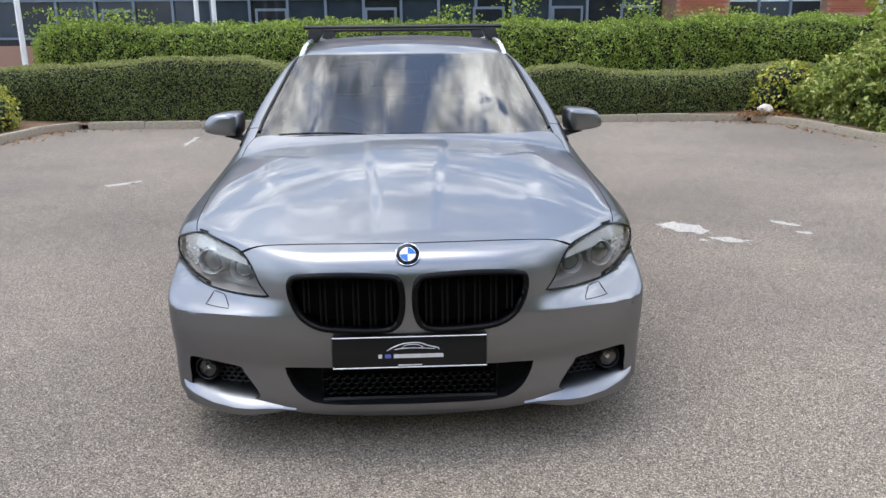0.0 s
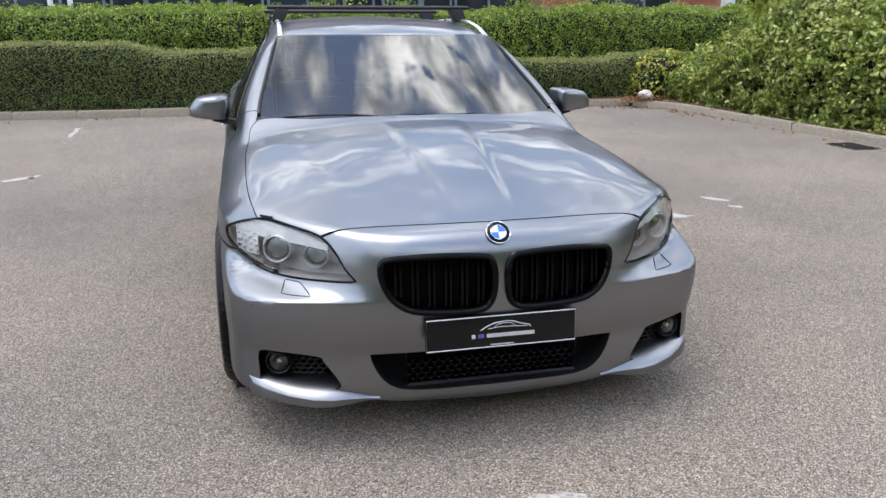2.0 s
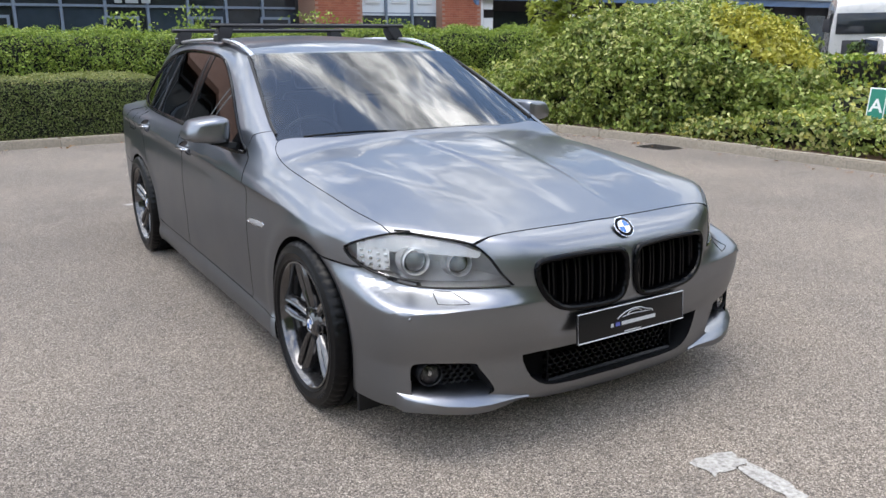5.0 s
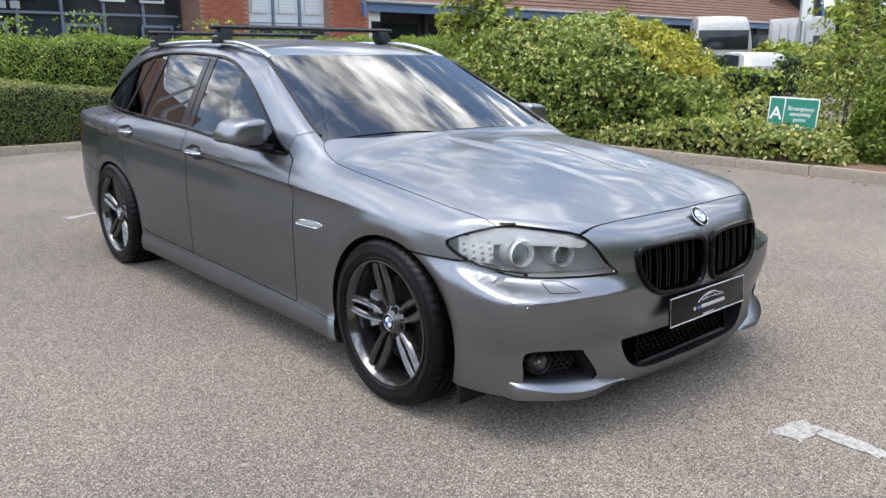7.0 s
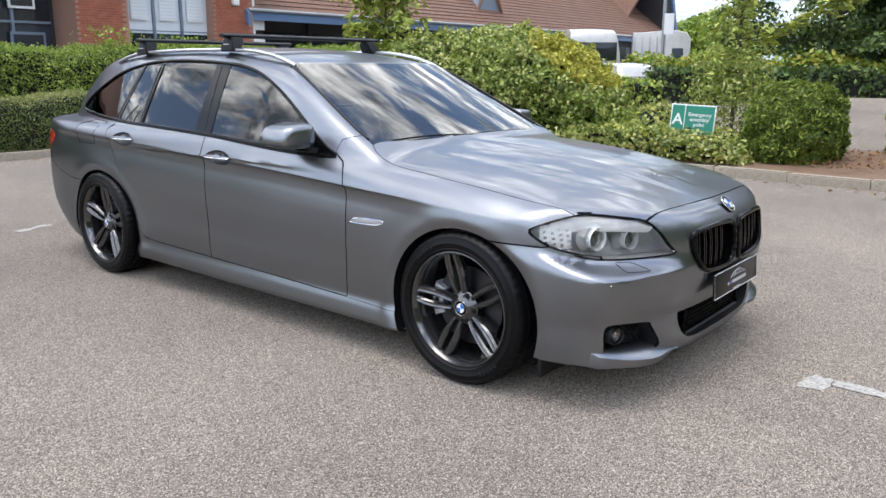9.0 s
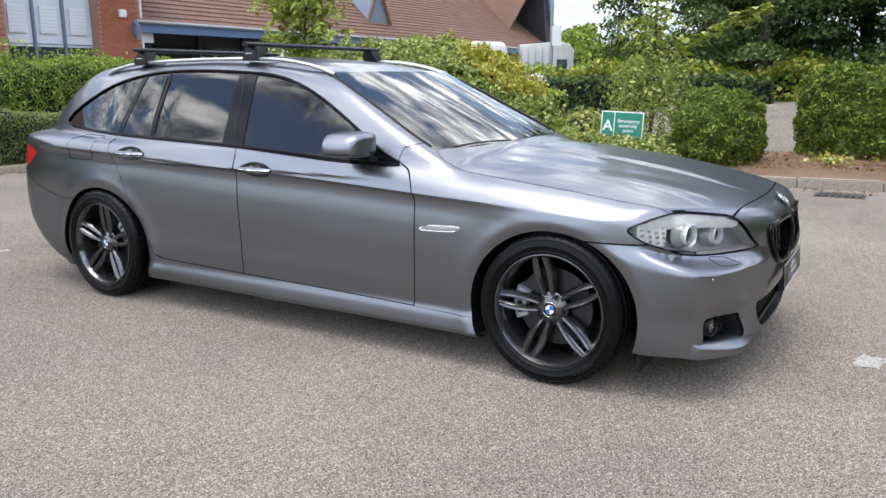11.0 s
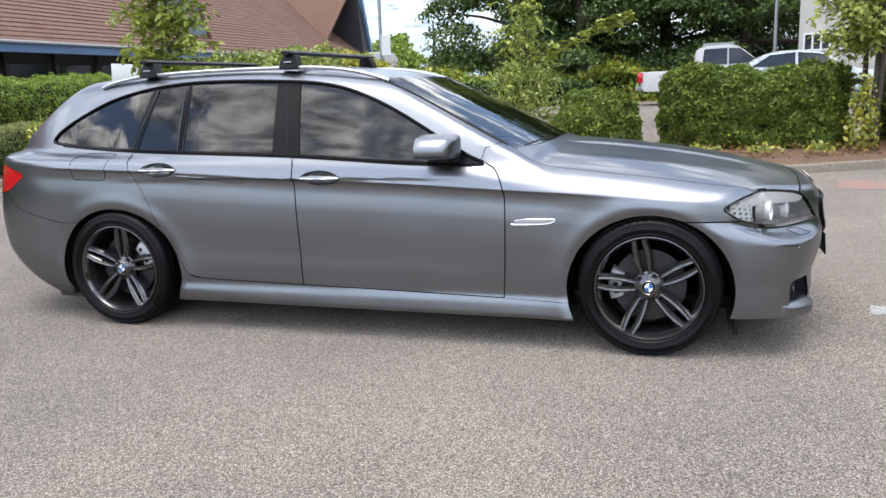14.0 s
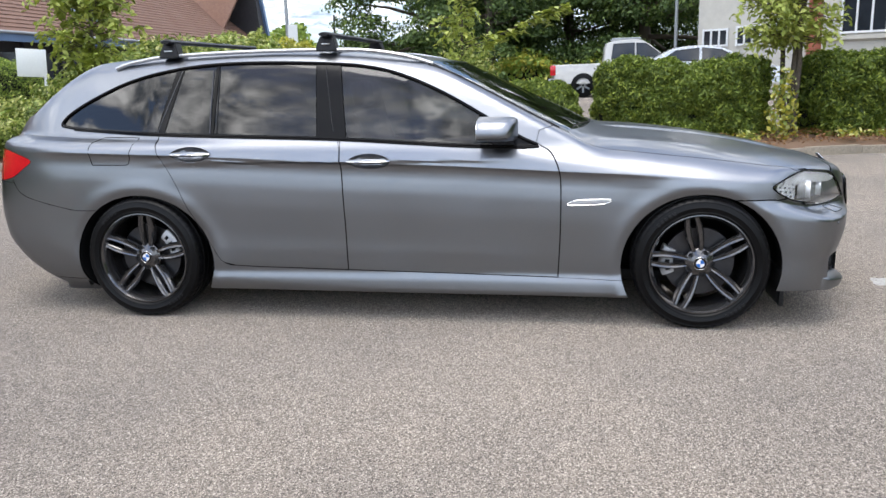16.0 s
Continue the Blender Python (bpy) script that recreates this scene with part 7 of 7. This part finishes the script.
part("fascia", loft([[tuple(e + d) for d in ((0, -0.10, -0.36), (0, -0.10, 0.0), (0, 0.02, 0.0), (0, 0.02, -0.36))] for e in (EAVE0 + (-0.3, 0, 0), EAVE1)]), M_FASCIA, hall, "blue painted fascia", flat=True)
part("gutter", tube([tuple(EAVE0 + (-0.2, -0.16, -0.02)), tuple(EAVE1 + (0, -0.16, -0.02))], 0.06), M_GALV, hall)
# verge at the near end, sloping down to the gutter
part("verge_board", loft([[tuple(EAVE0 + UPV * k + d) for d in ((-0.32, -0.05, -0.38), (-0.32, -0.05, 0.05), (-0.2, -0.05, 0.05), (-0.2, -0.05, -0.38))] for k in (-0.3, 5.0)]), M_FASCIA, hall, flat=True)
# under the eaves: dark glazing with posts
for k in range(14):
    x = 16 + k * 2.4
    box_part("post", (x, 22.9, 0), (x + 0.16, 23.1, 3.0), M_SHADE, hall)
    box_part("window", (x + 0.3, 23.12, 0.9), (x + 2.2, 23.19, 2.6), M_PANE, hall)
# louvred dormer
DM = EAVE0 + (EAVE1 - EAVE0) * 0.42 + UPV * 1.35
part("dormer", loft([[(DM[0] - 0.9, DM[1], DM[2]), (DM[0] + 0.9, DM[1], DM[2]), (DM[0], DM[1], DM[2] + 1.75)], [(DM[0] - 0.9, DM[1] + 2.5, DM[2]), (DM[0] + 0.9, DM[1] + 2.5, DM[2]), (DM[0], DM[1] + 2.5, DM[2] + 1.75)]]), M_FRAME, hall, "small triangular louvred dormer", flat=True)
for s in (1, -1):
    part("dormer_verge", tube([(DM[0] + 1.05 * s, DM[1] - 0.06, DM[2] - 0.08), (DM[0], DM[1] - 0.06, DM[2] + 1.95)], 0.09, sides=4), M_TILE, hall)
# cross wing with its steep gable at the far end
gx, gy = 54.0, 23.2
part("wing_roof", loft([[(gx - 5.5, gy + 2, 3.3), (gx - 1.0, gy + 0.5, 9.5), (gx - 1.0, gy + 7, 9.5), (gx - 5.5, gy + 7, 3.3)], [(gx - 5.4, gy + 2, 3.2), (gx - 0.9, gy + 0.5, 9.4), (gx - 0.9, gy + 7, 9.4), (gx - 5.4, gy + 7, 3.2)]]), M_TILE, hall, flat=True)
part("gable_wall", loft([[(gx - 1.2, gy + 0.6, 9.4), (gx + 1.6, gy + 0.4, 2.2), (gx - 0.2, gy + 0.4, 2.2)], [(gx - 1.2, gy + 6, 9.4), (gx + 1.6, gy + 6, 2.2), (gx - 0.2, gy + 6, 2.2)]]), M_SHADE, hall, flat=True)
part("barge_board", loft([[(gx - 1.35, gy + 0.3, 9.6), (gx - 1.0, gy + 0.3, 9.6), (gx + 1.9, gy + 0.3, 2.1), (gx + 1.5, gy + 0.3, 2.1)], [(gx - 1.35, gy + 0.5, 9.6), (gx - 1.0, gy + 0.5, 9.6), (gx + 1.9, gy + 0.5, 2.1), (gx + 1.5, gy + 0.5, 2.1)]]), M_FASCIA, hall, flat=True)

# pale house beyond the road
house = tagged(new("pale_house"), "cream rendered house with a red brick corner", "house")
HM = Matrix.Translation((24.3, -3.6, 0.4)) @ Matrix.Rotation(radians(-128), 4, "Z")
def house_box(name, lo, hi, m, r=0.0, parent=None):
    return part(name, moved(block(lo, hi, r), HM), m, parent or house, flat=True)
house_box("wall", (0, 0, 0), (3.75, 6, 7), M_RENDER)
corner = house_box("brick_corner", (3.75, -0.13, 0), (4.28, 6, 7), M_MORTAR)
house_box("wall", (4.28, -0.3, 0), (16, 6, 7), M_RENDER)
house_box("sill_band", (4.28, -0.42, 1.58), (16, -0.3, 1.70), M_RENDER)
for x0, n, w, z0, z1, y in ((0.22, 3, 0.29, 1.58, 2.10, 0.0), (1.42, 3, 0.27, 1.58, 2.14, 0.0), (2.75, 2, 0.29, 1.58, 2.14, 0.0), (4.85, 4, 0.42, 1.78, 2.75, -0.3), (7.4, 4, 0.42, 1.78, 2.75, -0.3), (10.0, 4, 0.42, 1.78, 2.75, -0.3)):
    fr = house_box("window", (x0, y - 0.03, z0), (x0 + w * n, y + 0.03, z1), M_PANE)
    for k in range(n + 1):
        house_box("frame", (x0 + w * k - 0.028, y - 0.07, z0 - 0.04), (x0 + w * k + 0.028, y - 0.02, z1 + 0.04), M_POST, parent=fr)
    for z in (z0, z1):
        house_box("frame", (x0 - 0.03, y - 0.066, z - 0.03), (x0 + w * n + 0.03, y - 0.024, z + 0.03), M_POST, parent=fr)
proto = block((0, -0.012, 0), (0.215, 0.02, 0.065))
brick_me = bpy.data.meshes.new("brick")
proto.to_mesh(brick_me)
proto.free()
brick_me.materials.append(M_BRICK)
for row in range(24):
    for x in ((3.80, 4.035) if row % 2 else (3.78, 4.01)):
        o = new("brick", brick_me)
        o.parent = corner
        o.matrix_basis = HM @ Matrix.Translation((x, -0.13, 1.1 + row * 0.075))

# unseen hedge added behind the camera to darken the bumper and the ground before it
foliage("boundary_hedge", hedge_grid([(22, -14), (8, -13), (-8, -14), (-16, -16)], 2.5, lambda s: 7.0 + 0.5 * math.sin(s * 0.6), step_len=1.0), 60, 0.30, L_HEDGE, "tall hedge along the car park's edge", "hedge", amp=0.3, freq=0.5, thick=0.2, core_in=0.2, seed=42)

# posts, poles, signs
def pole(name, x, y, z0, z1, r, m, label, cat, base=0.0):
    p = tagged(new(name), label, cat)
    part("shaft", tube([(x, y, z) for z in np.linspace(z0, z1, 6)], r, sides=12), m, p)
    if base:
        part("base", tube([(x, y, z0), (x, y, z0 + 0.9)], base, sides=12), m, p)
    return p


pole("white_post", -7.05, 12.2, 0, 5.0, 0.05, M_POST, "white painted post beside the hedge", "post", 0.07)
for x in (-5.15, -4.72):
    pole("flag_pole", x, 17.6, 0, 7.0, 0.06, M_POST, "white flag pole before the offices", "pole")
lp = pole("lamp_post", 29.6, 13.0, 0.0, 8.5, 0.075, M_GALV, "grey steel lamp post with a small sign", "lamp post")
box_part("sign_plate", (29.45, 12.50, 2.7), (29.5, 12.92, 3.55), M_POST, lp)
pole("lamp_post", 25.5, -3.0, 0.4, 8.0, 0.06, M_GALV, "grey steel lamp post by the trees", "lamp post")
pole("lamp_post", 52.0, 17.5, 0.0, 5.6, 0.07, M_SHADE, "thin far pole under the sky", "lamp post")
ws = tagged(new("white_sign"), "blank white board on a thin post", "sign")
WS = Matrix.Translation((10.85, 12.0, 1.74)) @ Matrix.Rotation(radians(-35), 4, "Z") @ Matrix.Rotation(radians(3), 4, "Y")
part("board", moved(block((-0.30, -0.012, -0.29), (0.30, 0.012, 0.29), 0.004), WS), M_SIGNWHITE, ws)
part("post", moved(block((0.25, 0.015, -1.72), (0.30, 0.06, 0.25), 0.004), WS), M_POST, ws)

sign = tagged(new("assembly_sign"), "green emergency assembly point sign on short legs", "sign")
SG = Matrix.Translation((7.47, 2.44, 0.625)) @ Matrix.Rotation(radians(-90 + 11), 4, "Z") @ Matrix.Rotation(radians(-4), 4, "X") @ Matrix.Rotation(radians(2.5), 4, "Y")
board = part("board", moved(block((-0.305, -0.006, -0.205), (0.305, 0.006, 0.205), 0.003), SG), M_SIGNWHITE, sign)
part("green_face", moved(block((-0.290, -0.0085, -0.190), (-0.118, -0.004, 0.190)), SG), M_SIGN, board, flat=True)
part("green_face", moved(block((-0.105, -0.0085, -0.190), (0.290, -0.004, 0.190)), SG), M_SIGN, board, flat=True)
for x in (-0.27, 0.24):
    part("leg", moved(block((x - 0.02, 0.008, -0.50), (x + 0.02, 0.03, -0.10)), SG), M_SIGNWHITE, sign, flat=True)


def words(text, size, m, parent, matrix, material, bold=0.0):
    cu = bpy.data.curves.new("lettering", "FONT")
    cu.body, cu.size, cu.align_x, cu.align_y, cu.extrude, cu.offset, cu.space_line = text, size, "CENTER", "CENTER", 0.0008, bold, 0.95
    tmp = new("lettering", cu)
    bpy.context.view_layer.update()
    me = bpy.data.meshes.new_from_object(tmp.evaluated_get(bpy.context.evaluated_depsgraph_get()))
    bpy.data.objects.remove(tmp)
    me.materials.clear()
    me.materials.append(material)
    o = new("lettering", me)
    o.parent = parent
    o.matrix_basis = matrix @ m
    return o


words("A", 0.22, Matrix.Translation((-0.204, -0.0105, -0.01)) @ pose(0, 0, 0, 90), board, SG, M_SIGNWHITE, 0.004)
words("Emergency\nassembly\npoint", 0.072, Matrix.Translation((0.094, -0.0105, 0.0)) @ pose(0, 0, 0, 90), board, SG, M_SIGNWHITE, 0.001)
stone = bmesh.new()
bmesh.ops.create_icosphere(stone, subdivisions=3, radius=0.13)
for v in stone.verts:
    v.co *= 1 + 0.25 * noise.noise(v.co * 9)
    v.co.z *= 0.7
me = bpy.data.meshes.new("stone")
moved(stone, Matrix.Translation((6.02, 9.80, 0.20))).to_mesh(me)
stone.free()
me.materials.append(M_STONE)
me.shade_smooth()
tagged(new("stone", me), "pale broken stone among dead leaves", "stone")


def far_vehicle(name, label, m, M0, side, width, wheels, glass_spans, lamp=None, fittings=()):
    """A parked vehicle: a side outline given as (along, height) lofted across, with wheels and windows."""
    v = tagged(new(name), label, "car")
    waist = 0.62 * max(z for a, z in side)
    lean = lambda z: 1 - 0.17 * max(0.0, (z - waist) / (max(q for a, q in side) - waist))
    line = side[:1] + [tuple(q) for q in smooth_line(side[1:-1], 4)] + side[-1:]
    secs = []
    for w, drop in ((-1.0, 0.06), (-0.985, 0.03), (-0.93, 0.006), (-0.6, 0.0), (0.0, -0.012), (0.6, 0.0), (0.93, 0.006), (0.985, 0.03), (1.0, 0.06)):
        secs.append([(a * (1 - 0.03 * abs(w) ** 6), w * width * 0.5 * lean(z), z - drop * step(z, 0.6, 1.0)) for a, z in line])
    part("body", moved(loft(secs), M0), m, v)
    for outline in glass_spans:
        for s in (1, -1):
            bm = bmesh.new()
            rim = [(a, s * (width * 0.5 * lean(z) + 0.004), z) for a, z in outline]
            bm.faces.new([bm.verts.new(p) for p in rim])
            pane = part("window", moved(bm, M0), M_PANE, v, flat=True)
            part("seal", moved(tube(rim, 0.012, True, 6), M0), M_BLACK, pane)
    for a, r in wheels:
        for s in (1, -1):
            t = part("wheel", moved(lathe([(-0.1, 0.0), (-0.1, r * 0.62), (-0.12, r * 0.66), (-0.11, r * 0.95), (-0.08, r), (0.08, r), (0.1, 0.6 * r)], 28), M0 @ Matrix.Translation((a, s * (width * 0.5 - 0.08), r)) @ Matrix.Rotation(radians(90 * s), 4, "Z")), M_RUBBER, v)
            for q in range(6):
                g = q * math.pi / 3
                part("spoke", moved(block((-0.125, -0.03, 0.03), (-0.095, 0.03, r * 0.62)), M0 @ Matrix.Translation((a, s * (width * 0.5 - 0.08), r)) @ Matrix.Rotation(radians(90 * s), 4, "Z") @ Matrix.Rotation(g, 4, "X")), M_SILVER, t, flat=True)
    for lo, hi, lm in lamp or ():
        part("lamp", moved(block(lo, hi, 0.02), M0), lm, v)
    for what, lo, hi, fm in fittings:
        part(what, moved(block(lo, hi, 0.015), M0), fm, v)
    return v


# along +x locally is forward; these stand side on to the path
PICK = Matrix.Translation((22.6, -1.3, 0.42)) @ Matrix.Rotation(radians(-90), 4, "Z")
far_vehicle("pickup_truck", "white double-cab pickup parked beyond the hedge", M_VAN, PICK, [(-2.6, 0.55), (-2.62, 1.06), (-1.10, 1.08), (-0.98, 1.14), (-0.93, 1.58), (-0.78, 1.73), (-0.3, 1.79), (0.30, 1.75), (1.10, 1.22), (2.3, 1.06), (2.55, 0.85), (2.55, 0.45), (-2.5, 0.45)], 1.85, ((-1.6, 0.39), (1.65, 0.39)), ([(-0.72, 1.20), (-0.66, 1.66), (0.0, 1.68), (0.0, 1.22)], [(0.06, 1.22), (0.06, 1.68), (0.36, 1.66), (0.90, 1.26)]), (((-2.66, -0.95, 0.72), (-2.48, -0.72, 1.04), M_RED), ((-2.66, 0.72, 0.72), (-2.48, 0.95, 1.04), M_RED)), fittings=(("roof_rail", (-0.7, -0.72, 1.80), (0.2, -0.68, 1.85), M_GALV), ("roof_rail", (-0.7, 0.68, 1.80), (0.2, 0.72, 1.85), M_GALV), ("tailgate_handle", (-2.67, -0.12, 0.9), (-2.6, 0.12, 0.96), M_BLACK), ("rear_bumper", (-2.72, -0.85, 0.48), (-2.5, 0.85, 0.62), M_GALV), ("side_step", (-0.9, -0.98, 0.36), (0.9, -0.88, 0.44), M_BLACK)))
CARM = Matrix.Translation((20.6, -3.2, 0.42)) @ Matrix.Rotation(radians(-90), 4, "Z")
far_vehicle("silver_car", "silver saloon car parked behind the hedge", M_SILVER, CARM, [(-2.2, 0.4), (-2.25, 0.95), (-1.7, 1.05), (-0.95, 1.42), (-0.2, 1.50), (0.5, 1.42), (1.25, 1.02), (2.1, 0.85), (2.2, 0.4)], 1.8, ((-1.35, 0.33), (1.35, 0.33)), ([(-1.3, 1.08), (-0.85, 1.36), (-0.2, 1.42), (-0.2, 1.06)], [(-0.12, 1.06), (-0.12, 1.42), (0.42, 1.36), (0.95, 1.06)]))
LORRY = Matrix.Translation((30.2, 16.9, 0.0)) @ Matrix.Rotation(radians(-140), 4, "Z")
far_vehicle("lorry", "white lorry tractor parked by the tiled hall", M_VAN, LORRY, [(-1.4, 0.6), (-1.4, 2.75), (-0.9, 3.05), (0.7, 2.95), (1.15, 2.5), (1.25, 1.3), (1.25, 0.5)], 2.4, ((-0.6, 0.5), (0.7, 0.5)), ([(0.05, 1.7), (0.05, 2.45), (0.8, 2.4), (1.05, 1.7)],), fittings=(("windscreen", (1.10, -1.02, 1.62), (1.285, 1.02, 2.42), M_PANE), ("grille", (1.15, -0.75, 0.75), (1.31, 0.75, 1.38), M_SHADE), ("bumper", (1.1, -1.2, 0.38), (1.36, 1.2, 0.72), M_GALV), ("door_mirror", (0.95, -1.48, 1.7), (1.1, -1.25, 2.2), M_SHADE), ("door_mirror", (0.95, 1.25, 1.7), (1.1, 1.48, 2.2), M_SHADE), ("chassis", (-3.4, -0.45, 0.55), (-1.3, 0.45, 0.85), M_SHADE), ("side_tank", (-1.35, -1.15, 0.5), (-0.2, -0.75, 1.0), M_GALV)))
LORRY2 = Matrix.Translation((38.0, 16.85, 0.0)) @ Matrix.Rotation(radians(-62), 4, "Z")
far_vehicle("lorry", "white lorry with a ribbed body by the tiled hall", M_VAN, LORRY2, [(-1.6, 0.6), (-1.6, 3.1), (1.2, 3.1), (1.25, 1.3), (1.25, 0.5)], 2.4, ((-0.6, 0.5), (0.7, 0.5)), ([(0.45, 1.5), (0.45, 2.3), (1.0, 2.3), (1.05, 1.5)],), fittings=[("rib", (-1.5 + 0.38 * k, s * 1.20 - 0.03, 0.9), (-1.44 + 0.38 * k, s * 1.20 + 0.03, 2.9), M_GALV) for k in range(5) for s in (1, -1)] + [("windscreen", (1.10, -1.02, 1.62), (1.285, 1.02, 2.42), M_PANE), ("grille", (1.15, -0.75, 0.75), (1.31, 0.75, 1.38), M_SHADE)])
HATCH = Matrix.Translation((25.4, 12.95, 0.0)) @ Matrix.Rotation(radians(52), 4, "Z")
far_vehicle("white_car", "white hatchback parked beyond the shrub", M_VAN, HATCH, [(-1.9, 0.4), (-1.95, 1.0), (-1.5, 1.42), (-0.3, 1.48), (0.4, 1.38), (1.05, 0.98), (1.8, 0.85), (1.9, 0.4)], 1.7, ((-1.2, 0.3), (1.2, 0.3)), ([(-1.4, 1.02), (-1.2, 1.34), (-0.2, 1.4), (-0.2, 1.0)], [(-0.12, 1.0), (-0.12, 1.4), (0.35, 1.32), (0.85, 1.0)]))
bpy.context.view_layer.update()

# bricks of the two piers, last
for x0, x1, pier in PIERS:
    brick_face(x0, x1, 2.0, 4.7, 21.5, pier)
